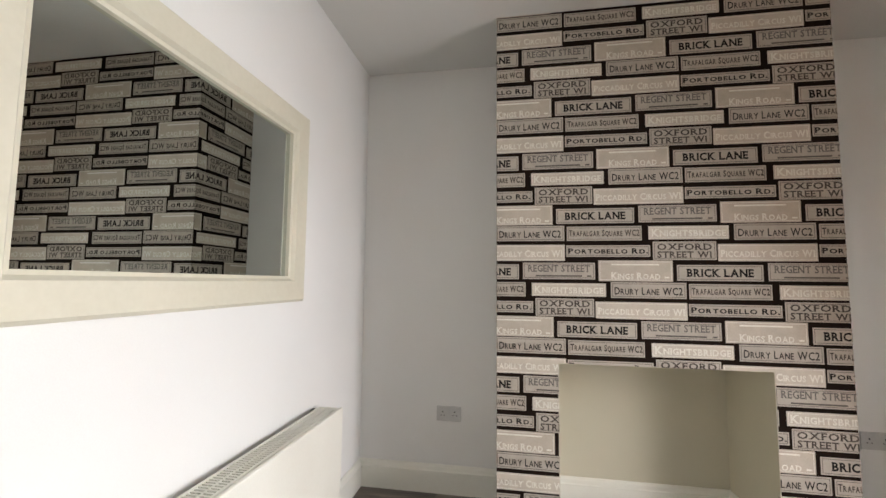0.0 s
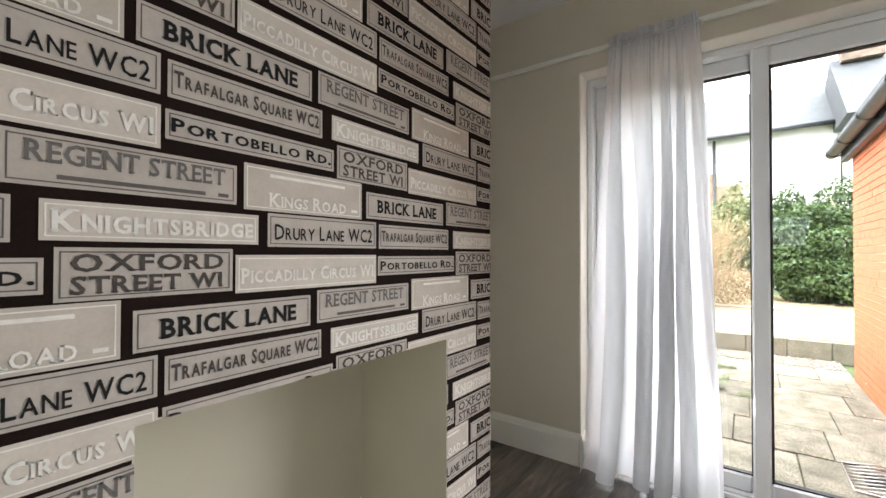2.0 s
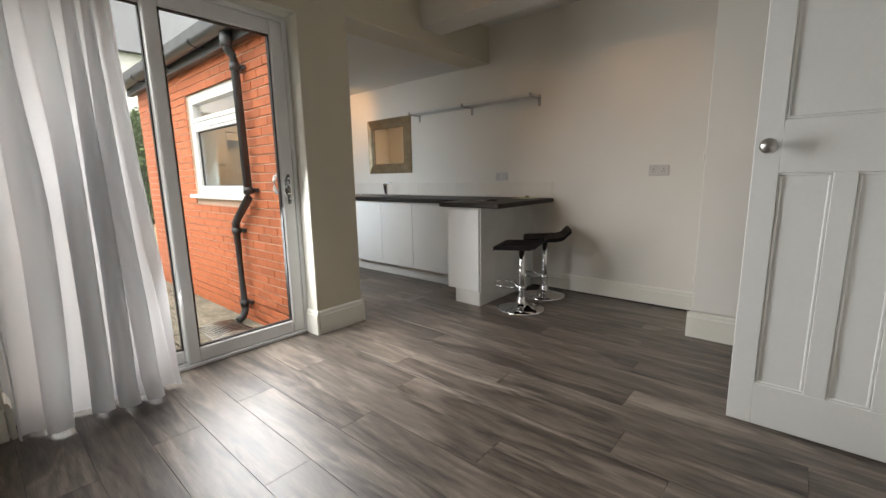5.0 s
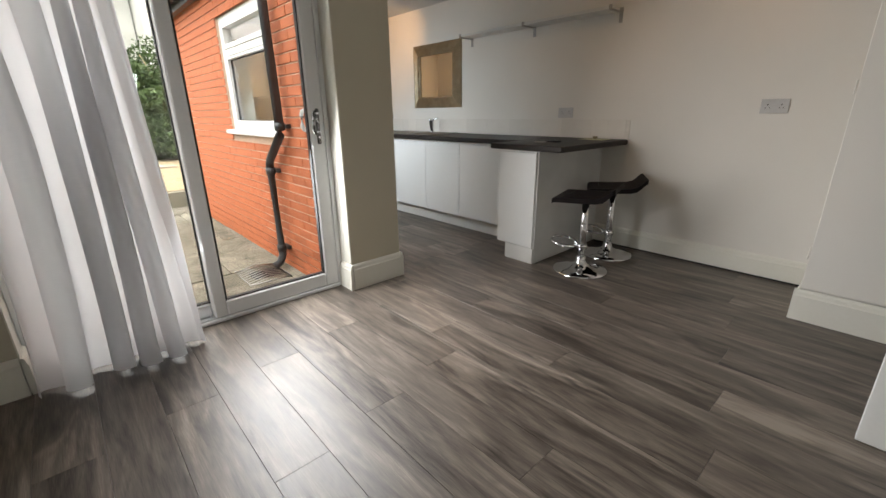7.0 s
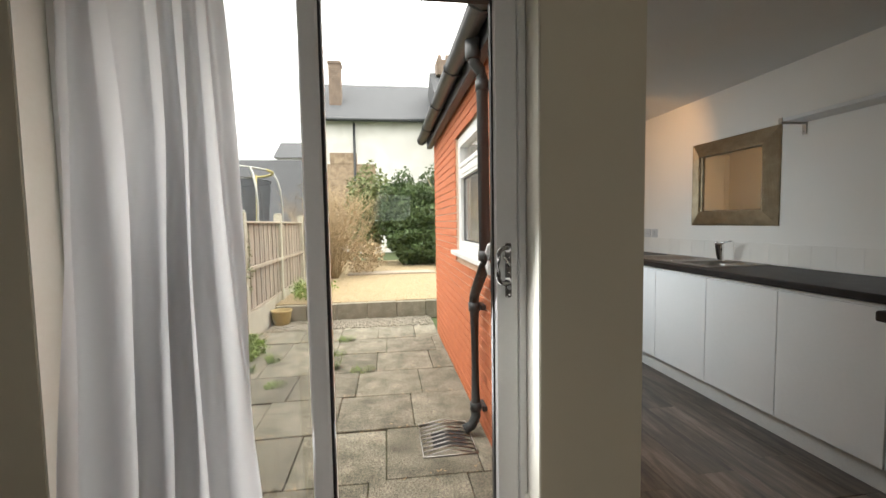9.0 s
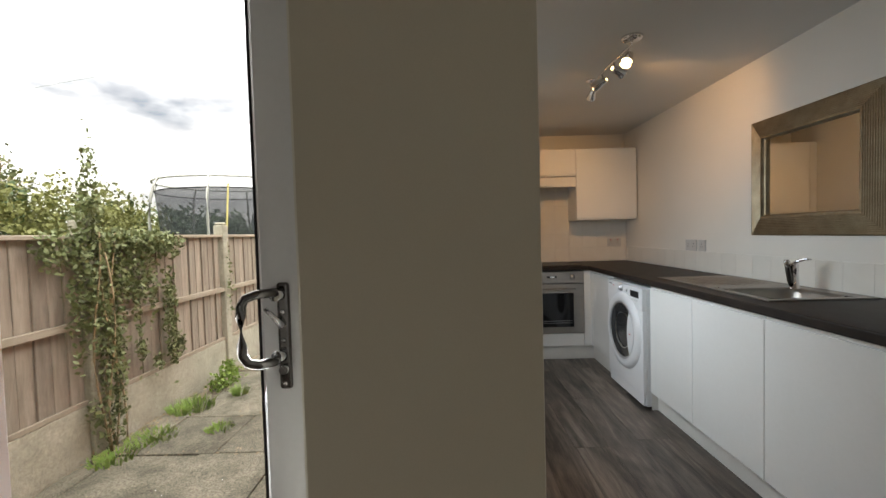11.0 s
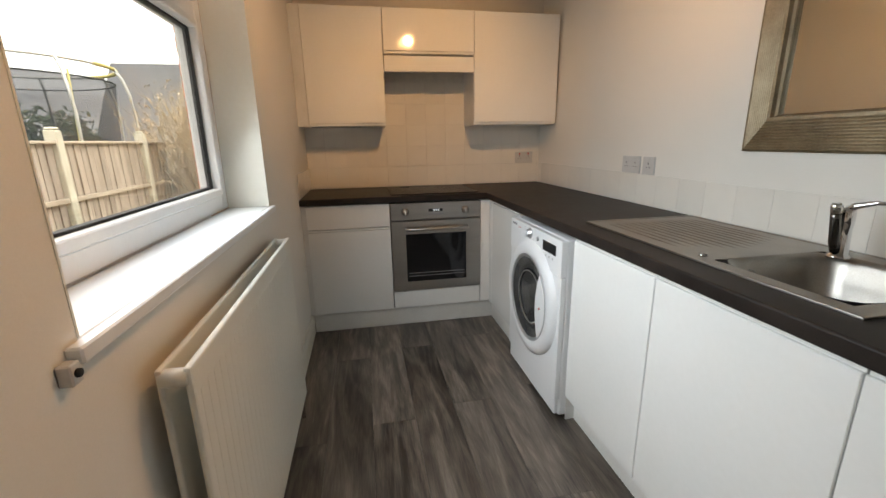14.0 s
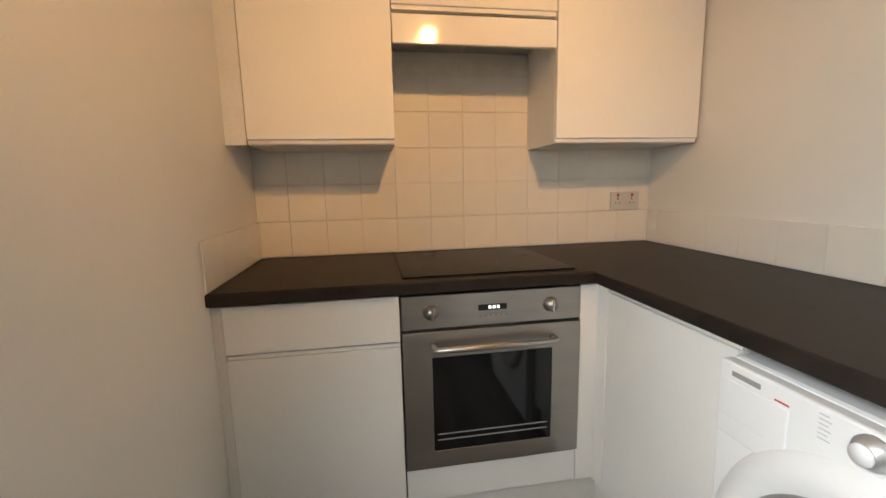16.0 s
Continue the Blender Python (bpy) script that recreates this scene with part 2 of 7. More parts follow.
PAINT = surface("white_wall_paint", (0.80, 0.79, 0.765), (0.765, 0.75, 0.72), 0.62, 1.6, 0.10, 260)
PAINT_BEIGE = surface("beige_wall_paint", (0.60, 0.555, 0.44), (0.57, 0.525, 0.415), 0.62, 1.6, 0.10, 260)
PAINT_KITCHEN = surface("warm_white_kitchen_paint", (0.795, 0.765, 0.708), (0.755, 0.725, 0.663), 0.6, 1.8, 0.10, 260)
CEILING = surface("ceiling_paint", (0.68, 0.67, 0.64), (0.64, 0.63, 0.60), 0.8, 1.2, 0.10, 200)
GLOSS = surface("cream_gloss_woodwork", (0.80, 0.785, 0.71), (0.765, 0.745, 0.66), 0.30, 3.0, 0.05, 60)
DOOR_WHITE = surface("white_satin_door_paint", (0.80, 0.80, 0.78), (0.76, 0.76, 0.735), 0.35, 3.0, 0.05, 60)
UPVC = surface("white_upvc", (0.82, 0.83, 0.83), (0.78, 0.79, 0.79), 0.28, 4.0, 0.02, 80)
GASKET = surface("black_rubber_gasket", (0.012, 0.012, 0.013), None, 0.6, 20, 0.1)
OAK = laminate("grey_oak_laminate")
SCREED = surface("dark_underlay", (0.03, 0.028, 0.026), None, 0.9)
PAPER = surface("black_brown_wallpaper", (0.019, 0.0115, 0.009), (0.011, 0.007, 0.0055), 0.9, 9, 0.12, 300, spec=0.05)
BOARD = surface("beige_hearth_paint", (0.60, 0.56, 0.44), (0.56, 0.52, 0.40), 0.55, 2.5, 0.08, 200)
UNIT = surface("white_gloss_unit_door", (0.82, 0.82, 0.80), (0.79, 0.79, 0.765), 0.06, 3, 0.006, 60, rough2=0.10)
CARCASS = surface("white_melamine", (0.76, 0.755, 0.73), None, 0.42, 4, 0.02)
PLINTH = surface("cream_plinth", (0.74, 0.73, 0.69), None, 0.35, 4, 0.02)
WORKTOP = surface("dark_slate_laminate_worktop", (0.030, 0.022, 0.018), (0.013, 0.0095, 0.008), 0.40, 14, 0.10, 420, rough2=0.54, spec=0.22)
STEEL = surface("brushed_stainless_steel", (0.47, 0.45, 0.42), (0.38, 0.36, 0.34), 0.26, 5, 0.06, 220, 1.0, (1, 0.06, 3))
SINK_STEEL = surface("satin_sink_steel", (0.40, 0.375, 0.34), (0.31, 0.29, 0.26), 0.30, 9, 0.03, 260, 1.0)
CHROME = surface("polished_chrome", (0.78, 0.78, 0.79), (0.70, 0.70, 0.71), 0.05, 5, 0.0, 100, 1.0, rough2=0.09)
# ordinary chrome, its colour lowered to imitate dark surroundings mirrored in it
DARK_REFLECTION_CHROME = surface("chrome_with_dark_reflection", (0.20, 0.19, 0.185), (0.14, 0.135, 0.13), 0.10, 5, 0.0, 100, 1.0, rough2=0.16)
OVEN_GLASS = surface("black_oven_glass", (0.006, 0.006, 0.007), None, 0.05, 6, 0.0, rough2=0.08)
HOB_GLASS = surface("black_ceramic_hob", (0.008, 0.007, 0.007), None, 0.22, 6, 0.0, rough2=0.30, spec=0.04)
APPLIANCE = surface("white_enamel", (0.80, 0.81, 0.82), (0.77, 0.78, 0.79), 0.25, 4, 0.01, 60)
GREY_PLASTIC = surface("mid_grey_plastic", (0.30, 0.30, 0.31), None, 0.35, 10, 0.03)
BLACK_PLASTIC = surface("black_plastic", (0.012, 0.012, 0.013), None, 0.3, 10, 0.03)
SILVER_PLASTIC = surface("silver_plastic", (0.55, 0.55, 0.56), None, 0.28, 10, 0.02, metal=0.7)
PALE_PRINT = surface("pale_grey_print", (0.55, 0.55, 0.56), None, 0.4)
RED = surface("red_plastic", (0.55, 0.03, 0.03), None, 0.35)
SOCKET = surface("white_socket_plastic", (0.60, 0.59, 0.57), None, 0.3, 10, 0.02)
TILE = surface("cream_glazed_tile", (0.80, 0.765, 0.70), (0.77, 0.735, 0.67), 0.11, 7, 0.04, 18, vary=0.025, depth=0.004)
GROUT = surface("pale_grout", (0.80, 0.76, 0.69), None, 0.8, 20, 0.2)
CHAMPAGNE = surface("champagne_gold_leaf_frame", (0.40, 0.33, 0.225), (0.27, 0.215, 0.14), 0.34, 16, 0.08, 150, 0.85)
SILVERED = surface("silvered_mirror_glass", (0.74, 0.745, 0.71), (0.74, 0.745, 0.71), 0.0, 5, 0.0, rough2=0.005, metal=1.0)
OLD_SILVER = surface("aged_mirror_glass", (0.60, 0.64, 0.62), (0.60, 0.64, 0.62), 0.0, 5, 0.0, rough2=0.01, metal=1.0)
FRAME_CREAM = surface("cream_painted_frame", (0.66, 0.62, 0.50), (0.61, 0.57, 0.45), 0.42, 3.0, 0.05, 60)
SMOKED = surface("smoked_door_glass", (0.10, 0.10, 0.10), (0.055, 0.055, 0.055), 0.07, 8, 0.0, rough2=0.12, metal=0.45)
BLACK_WOOD = surface("black_stained_frame_wood", (0.012, 0.009, 0.008), None, 0.42, 20, 0.08, stretch=(1, 1, 0.2), spec=0.25)
LEATHER = surface("black_leatherette", (0.009, 0.006, 0.006), None, 0.42, 40, 0.25, 700, spec=0.14)
RADIATOR = surface("cream_radiator_enamel", (0.78, 0.76, 0.68), (0.74, 0.715, 0.63), 0.33, 4, 0.02)
VOILE = cloth("white_voile", (0.74, 0.745, 0.76), 0.56, 0.02)
GLASS = glass_pane("clear_window_glass", (0.97, 0.98, 0.975), gloss=0.006)
# gloss raised above the clear panes to imitate a haze of reflections
HAZY_GLASS = glass_pane("reflection_hazed_double_glazing", (0.97, 0.98, 0.975), 0.0, 0.06)
PICTURE_GLASS = glass_pane("picture_glass", gloss=0.045)
# near-black fill that stands in for the shade inside gaps and holes
SHADE_FILL = surface("dark_shade_fill", (0.02, 0.02, 0.02), None, 0.7)
BULB = glowing("warm_bulb_glass", (1.0, 0.62, 0.28), 22.0)
BRICK = surface("painted_orange_brick", (0.56, 0.175, 0.075), (0.44, 0.125, 0.052), 0.72, 10, 0.4, 160, vary=0.13, depth=0.004)
MORTAR = surface("pale_mortar", (0.72, 0.56, 0.44), (0.60, 0.44, 0.33), 0.9, 20, 0.3)
PIPE = surface("grey_black_pvc_pipe", (0.045, 0.050, 0.055), None, 0.35, 10, 0.03)
SLATE = surface("weathered_roof_slate", (0.095, 0.10, 0.105), (0.055, 0.058, 0.062), 0.7, 5, 0.3, 60, vary=0.2)
SLAB = surface("mossy_concrete_slab", (0.26, 0.238, 0.185), (0.112, 0.105, 0.075), 0.9, 6.5, 0.9, 150, vary=0.20, depth=0.008)
EARTH = surface("dark_moss_and_soil", (0.12, 0.125, 0.05), (0.05, 0.045, 0.028), 1.0, 9, 0.7, 120, depth=0.01)
GRASSLAND = surface("rough_grass", (0.075, 0.105, 0.035), (0.045, 0.060, 0.022), 1.0, 1.4, 0.6, 40, depth=0.02)
GRAVEL_MAT = surface("golden_gravel", (0.44, 0.345, 0.20), (0.17, 0.125, 0.065), 0.9, 40, 0.8, 110, depth=0.015)
STONE_MAT = surface("golden_gravel_stone", (0.50, 0.40, 0.25), (0.26, 0.195, 0.11), 0.85, 30, 0.2, vary=0.2)
PEBBLE = surface("pale_set_pebble", (0.42, 0.38, 0.31), (0.17, 0.155, 0.12), 0.85, 24, 0.2)
KERB_MAT = surface("grey_concrete_block", (0.27, 0.245, 0.19), (0.17, 0.155, 0.115), 0.92, 7, 0.5, 90, vary=0.1, depth=0.004)
CONCRETE = surface("pale_concrete_post", (0.50, 0.47, 0.385), (0.34, 0.325, 0.25), 0.9, 5, 0.4, 90, vary=0.06)
FENCE_WOOD = surface("weathered_brown_fence_board", (0.37, 0.315, 0.255), (0.225, 0.185, 0.145), 0.85, 9, 0.4, 70, stretch=(3, 3, 0.35), vary=0.16)
RAIL_WOOD = surface("pale_weathered_rail", (0.40, 0.345, 0.27), (0.27, 0.225, 0.17), 0.85, 8, 0.3, 60, stretch=(0.3, 3, 3))
RENDER = surface("white_house_render", (0.74, 0.735, 0.70), (0.60, 0.59, 0.55), 0.9, 1.3, 0.2, 30)
RUBBLE = surface("exposed_brown_stone", (0.42, 0.32, 0.22), (0.22, 0.16, 0.11), 0.95, 4, 0.6, 20, depth=0.03)
CHIMNEY_BRICK = surface("sooty_chimney_brick", (0.28, 0.21, 0.165), (0.15, 0.115, 0.09), 0.9, 5, 0.4, 30)
NET = cloth("dark_trampoline_net", (0.06, 0.066, 0.072), 0.3, 0.45)
POLE = surface("galvanised_pole", (0.46, 0.46, 0.42), None, 0.45, 10, 0.05, metal=0.5)
YELLOW_TRIM = surface("faded_yellow_sleeve", (0.42, 0.36, 0.12), None, 0.7)
POT = surface("ochre_glazed_pot", (0.36, 0.26, 0.09), (0.24, 0.17, 0.06), 0.4, 10, 0.1)
IVY_LEAF = surface("ivy_leaf", (0.22, 0.25, 0.10), (0.10, 0.13, 0.045), 0.5, 14, 0.1)
HEDGE_LEAF = surface("yellow_green_hedge_leaf", (0.24, 0.24, 0.070), (0.12, 0.13, 0.034), 0.6, 6, 0.1)
CONIFER_LEAF = surface("dark_evergreen_leaf", (0.085, 0.135, 0.036), (0.026, 0.054, 0.015), 0.55, 5, 0.1)
TWIG = surface("tan_bare_twig", (0.46, 0.355, 0.215), (0.28, 0.205, 0.12), 0.9, 20, 0.1)
WEED = surface("fresh_green_weed", (0.23, 0.34, 0.055), (0.12, 0.20, 0.035), 0.6, 20, 0.1)
TREE_LEAF = surface("sparse_spring_leaf", (0.20, 0.215, 0.10), (0.11, 0.125, 0.05), 0.6, 5, 0.1)
speckled(SLAB, 100.0, 0.42, 1.65)
speckled(KERB_MAT, 60.0, 0.6, 1.4)
speckled(CONCRETE, 40.0, 0.82, 1.12)
PAPER_NOTE = surface("pale_yellow_paper", (0.62, 0.60, 0.36), None, 0.6)
INK_BLACK = surface("black_print", (0.020, 0.018, 0.017), None, 0.85, 30, 0.0, spec=0.12)
INK_BROWN = surface("dark_brown_print", (0.085, 0.070, 0.060), None, 0.85, 30, 0.0, spec=0.12)
INK_GREY = surface("grey_print", (0.155, 0.140, 0.128), None, 0.85, 30, 0.0, spec=0.12)
INK_CREAM = surface("cream_print", (0.78, 0.74, 0.66), None, 0.85, 30, 0.0, spec=0.12)
INK_EDGE = surface("mid_grey_rule", (0.13, 0.115, 0.10), None, 0.85, 30, 0.0, spec=0.12)


# ---------------------------------------------------------------- building blocks
def bevelled(x0, y0, z0, x1, y1, z1, r=0.0, seg=1, into=None):
    bm = into if into is not None else bmesh.new()
    made = bmesh.ops.create_cube(bm, size=1)["verts"]
    for v in made:
        v.co = ((x0 + x1) / 2 + v.co.x * (x1 - x0), (y0 + y1) / 2 + v.co.y * (y1 - y0), (z0 + z1) / 2 + v.co.z * (z1 - z0))
    if r:
        edges = list({e for v in made for e in v.link_edges})
        bmesh.ops.bevel(bm, geom=edges, offset=r, segments=seg, affect="EDGES", profile=0.5)
    return bm


def boxes(*rows, r=0.0):
    bm = bmesh.new()
    for row in rows:
        bevelled(*row, r=r, into=bm)
    return bm


def tube(points, radius, into=None, sides=10, closed=False, caps=True):
    """A round bar along points; radius is one number or one for each point."""
    bm = into if into is not None else bmesh.new()
    pts = [Vector(q) for q in points]
    k, rings = len(pts), []
    ref = Vector((0, 0, 1))
    for i, q in enumerate(pts):
        a = pts[i - 1] if (i or closed) else q
        b = pts[(i + 1) % k] if (i < k - 1 or closed) else q
        d = (b - a).normalized()
        side = d.cross(ref)
        if side.length < 1e-3:
            side = d.cross(Vector((1, 0, 0)))
        side.normalize()
        up = side.cross(d)
        r = radius[i] if isinstance(radius, (list, tuple)) else radius
        rings.append([bm.verts.new(q + (side * math.cos(2 * math.pi * j / sides) + up * math.sin(2 * math.pi * j / sides)) * r) for j in range(sides)])
    for i in range(k if closed else k - 1):
        a, b = rings[i], rings[(i + 1) % k]
        for j in range(sides):
            f = bm.faces.new((a[j], a[(j + 1) % sides], b[(j + 1) % sides], b[j]))
            f.smooth = True
    if caps and not closed:
        bm.faces.new(list(reversed(rings[0]))), bm.faces.new(rings[-1])
    return bm


def lathe(profile, centre=(0, 0, 0), sides=32, axis="z", into=None, caps=True):
    """Turns (radius, height) pairs about an axis through centre."""
    bm = into if into is not None else bmesh.new()
    c, rings = Vector(centre), []
    for r, h in profile:
        ring = []
        for j in range(sides):
            a = 2 * math.pi * j / sides
            u, v = math.cos(a) * r, math.sin(a) * r
            ring.append(bm.verts.new(c + Vector({"z": (u, v, h), "x": (h, u, v), "y": (v, h, u)}[axis])))
        rings.append(ring)
    for a, b in zip(rings, rings[1:]):
        for j in range(sides):
            f = bm.faces.new((a[j], a[(j + 1) % sides], b[(j + 1) % sides], b[j]))
            f.smooth = True
    if caps and profile[0][0] > 1e-5:
        bm.faces.new(list(reversed(rings[0])))
    if caps and profile[-1][0] > 1e-5:
        bm.faces.new(rings[-1])
    return bm


def mesh_of(name, bm, material, smooth=False):
    me = bpy.data.meshes.new(name)
    bmesh.ops.recalc_face_normals(bm, faces=bm.faces[:])
    bm.to_mesh(me)
    bm.free()
    for m in material if isinstance(material, (list, tuple)) else (material,):
        me.materials.append(m)
    if smooth:
        me.shade_smooth()
    return me


def part(name, bm, material, parent, label=""):
    ob = new(name, mesh_of(name, bm, material) if isinstance(bm, bmesh.types.BMesh) else bm)
    ob.parent = parent
    return tagged(ob, label)


def thing(name, label, category, group="", base=(0, 0, 0)):
    """An empty at the thing's base; its parts are built in the empty's own space."""
    ob = new(name)
    ob.empty_display_size = 0.1
    ob.matrix_world = base if isinstance(base, Matrix) else Matrix.Translation(base)
    return tagged(ob, label, category, group)


def structure(name, bm, material, label="", category=""):
    return tagged(new(name, mesh_of(name, bm, material)), label, category, kind="structure")


def solo(name, bm, material, label, category, group=""):
    return tagged(new(name, mesh_of(name, bm, material)), label, category, group)


# ---------------------------------------------------------------- the rooms
LEFT, DOOR_WALL, BACK, RIGHT = -0.87, 2.30, 2.145, -2.165       # dining room faces
K_LEFT, K_END, EXT = -0.372, 6.15, -0.12                          # kitchen faces and the outer brick face
H1, H2, LINTEL = 2.59, 2.25, 2.243                                # ceilings and the opening between the rooms
TOP = 0.893                                                       # worktops

structure("floor_slab", boxes((-2.3, -2.4, -0.20, 2.58, 2.4, -0.013), (2.58, -2.4, -0.20, 6.4, -0.125, -0.013)), SCREED, "dark floor slab under the laminate", "floor")
structure("ceiling_dining", bevelled(LEFT - 0.12, RIGHT - 0.2, H1, DOOR_WALL + 0.28, BACK + 0.2, H1 + 0.12), CEILING, "plain white plastered dining room ceiling", "ceiling")
structure("ceiling_kitchen", bevelled(DOOR_WALL + 0.28, RIGHT - 0.2, H2, K_END + 0.25, EXT - 0.01, H2 + 0.10), CEILING, "plain white plastered kitchen ceiling", "ceiling")
structure("ceiling_beam", bevelled(LEFT, -1.415, 2.345, DOOR_WALL - 0.001, -1.150, H1 - 0.001, 0.006), CEILING, "white boxed beam under the dining room ceiling", "beam")
structure("wall_back", bevelled(LEFT - 0.12, BACK, 0, DOOR_WALL + 0.28, BACK + 0.2, H1), PAINT, "white painted alcove wall behind the chimney breast", "wall")
structure("wall_left", boxes((LEFT - 0.12, -0.63, 0, LEFT, BACK, H1), (LEFT - 0.12, RIGHT, 0, LEFT, -1.42, H1), (LEFT - 0.12, -1.42, 2.04, LEFT, -0.63, H1)), PAINT, "white painted wall with the hall doorway", "wall")
structure("wall_right", bevelled(LEFT - 0.12, RIGHT - 0.2, 0, K_END + 0.25, RIGHT, H1), PAINT_KITCHEN, "long warm white wall of dining room and kitchen", "wall")
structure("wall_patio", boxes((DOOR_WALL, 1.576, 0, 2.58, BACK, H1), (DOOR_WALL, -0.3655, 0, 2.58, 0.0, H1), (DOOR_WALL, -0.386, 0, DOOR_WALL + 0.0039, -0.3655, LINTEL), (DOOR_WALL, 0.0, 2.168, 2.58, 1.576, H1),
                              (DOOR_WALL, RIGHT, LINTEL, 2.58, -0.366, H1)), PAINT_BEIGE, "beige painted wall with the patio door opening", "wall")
structure("reveal_patio", boxes((DOOR_WALL + 0.004, -0.001, 0, 2.58, 0.005, 2.163), (DOOR_WALL + 0.004, 1.571, 0, 2.58, 1.577, 2.163), (DOOR_WALL + 0.004, 0.005, 2.163, 2.58, 1.571, 2.169)), GLOSS, "white painted reveal of the patio door", "reveal")
reveal_bm = boxes((DOOR_WALL + 0.004, -0.388, 0, 2.58, -0.366, LINTEL))
for v in reveal_bm.verts:
    if v.co.x > 2.5 and v.co.y < -0.38:
        v.co.y = K_LEFT
structure("reveal_kitchen", reveal_bm, PAINT_KITCHEN, "white painted side of the kitchen opening", "reveal")
WX0, WX1, WZ0, WZ1 = 3.525, 4.750, 0.965, 2.00                    # kitchen window opening
structure("wall_kitchen_window", boxes((2.58, EXT - 0.10, -0.25, WX0, K_LEFT, H2), (WX1, EXT - 0.10, -0.25, K_END + 0.25, K_LEFT, H2),
                                       (WX0, EXT - 0.10, -0.25, WX1, K_LEFT, WZ0), (WX0, EXT - 0.10, WZ1, WX1, K_LEFT, H2)), PAINT_KITCHEN, "warm white kitchen wall with the window", "wall")
structure("wall_kitchen_end", bevelled(K_END, RIGHT, -0.25, K_END + 0.25, K_LEFT, H2), PAINT_KITCHEN, "warm white end wall of the kitchen", "wall")
# hall behind the doorway
structure("wall_hall", boxes((-2.3, -0.55, 0, -2.2, -1.5, H1), (-2.2, -0.55, 0, LEFT - 0.12, -0.45, H1), (-2.2, -1.6, 0, LEFT - 0.12, -1.5, H1), (-2.2, -1.5, H1, LEFT - 0.12, -0.55, H1 + 0.1)), PAINT, "plain white hall walls beyond the doorway", "wall")
structure("door_lining", boxes((LEFT - 0.125, -0.632, 0, LEFT + 0.012, -0.60, 2.04), (LEFT - 0.125, -1.45, 0, LEFT + 0.012, -1.42, 2.04), (LEFT - 0.125, -1.45, 2.04, LEFT + 0.012, -0.60, 2.09)), GLOSS, "white painted door lining", "trim")

# built-in cupboard in the corner beside the hall door
structure("wall_cupboard", boxes((LEFT, RIGHT, 0, 0.235, -1.600, H1), (LEFT, -1.600, 2.268, 0.235, -1.586, H1)), PAINT_KITCHEN, "boxed-in corner cupboard painted like the wall", "wall")
cupboard = thing("cupboard_door", "flush painted cupboard door with small hinges in the boxed corner", "door", base=(0.235, -1.600, 0.17))
part("panel", bevelled(-1.0, 0.001, 0.012, -0.004, 0.016, 2.084, 0.002), PAINT_KITCHEN, cupboard)
# a near-black strip gives the gap over the door its shade
part("gap_shade_strip", bevelled(-1.0, 0.0, 2.0845, -0.002, 0.008, 2.0975), SHADE_FILL, cupboard, "dark strip for the shade in the gap above the door")
for hz in (0.21, 1.04, 1.83):
    part("hinge", tube([(0.002, 0.018, hz - 0.032), (0.002, 0.018, hz + 0.032)], 0.004, sides=8), PAINT_KITCHEN, cupboard, "small painted hinge")

# chimney breast with a plain painted recess
BX0, BX1, BY = -0.017, 1.471, 1.665
RX0, RX1, RZ, RB = 0.272, 1.171, 0.866, 2.09
breast = structure("chimney_breast", boxes((BX0, BY, 0, RX0 - 0.004, BACK, H1), (RX1 + 0.004, BY, 0, BX1, BACK, H1), (RX0 - 0.004, BY, RZ + 0.004, RX1 + 0.004, BACK, H1)), PAPER,
                   "chimney breast papered with rows of street name signs", "chimney breast")
structure("hearth_recess", boxes((RX0 - 0.004, BY + 0.001, 0, RX0, RB, RZ), (RX1, BY + 0.001, 0, RX1 + 0.004, RB, RZ), (RX0 - 0.004, BY + 0.001, RZ, RX1 + 0.004, RB, RZ + 0.004), (RX0 - 0.004, RB, 0, RX1 + 0.004, BACK, RZ + 0.004)), BOARD,
          "beige painted open fireplace recess", "recess")


def skirting(name, runs, h=0.160, d=0.020, clear=0.0):
    """Runs of a moulded skirting board: (x0, y0, x1, y1, side), side pointing into the room."""
    bm = bmesh.new()
    prof = [(0, clear), (d, clear), (d, h - 0.035), (d - 0.004, h - 0.030), (d - 0.006, h - 0.012), (0.007, h), (0, h)]
    for x0, y0, x1, y1, (sx, sy) in runs:
        ends = [[bm.verts.new((x + sx * q, y + sy * q, z)) for q, z in prof] for x, y in ((x0, y0), (x1, y1))]
        for i in range(len(prof)):
            j = (i + 1) % len(prof)
            bm.faces.new((ends[0][i], ends[0][j], ends[1][j], ends[1][i]))
        bm.faces.new(ends[0]), bm.faces.new(list(reversed(ends[1])))
    return structure(name, bm, GLOSS, "cream gloss moulded skirting board", "skirting")


skirting("baseboard_back", [(LEFT, BACK, BX0, BACK, (0, -1)), (BX1, BACK, DOOR_WALL, BACK, (0, -1))])
skirting("baseboard_left", [(LEFT, -0.60, LEFT, BACK - 0.02, (1, 0))])
skirting("baseboard_recess", [(RX0, RB, RX1, RB, (0, -1)), (RX1, BY + 0.01, RX1, RB - 0.02, (-1, 0)), (RX0, BY + 0.01, RX0, RB - 0.02, (1, 0))], 0.18)
skirting("baseboard_patio", [(DOOR_WALL, 1.576, DOOR_WALL, BACK - 0.02, (-1, 0)), (DOOR_WALL, -0.388, DOOR_WALL, 0.0, (-1, 0)), (DOOR_WALL - 0.02, 0.005, 2.425, 0.005, (0, 1)),
                             (DOOR_WALL - 0.02, 1.571, 2.425, 1.571, (0, -1)), (DOOR_WALL - 0.02, -0.387, 2.58, -0.387, (0, -1))], 0.174)
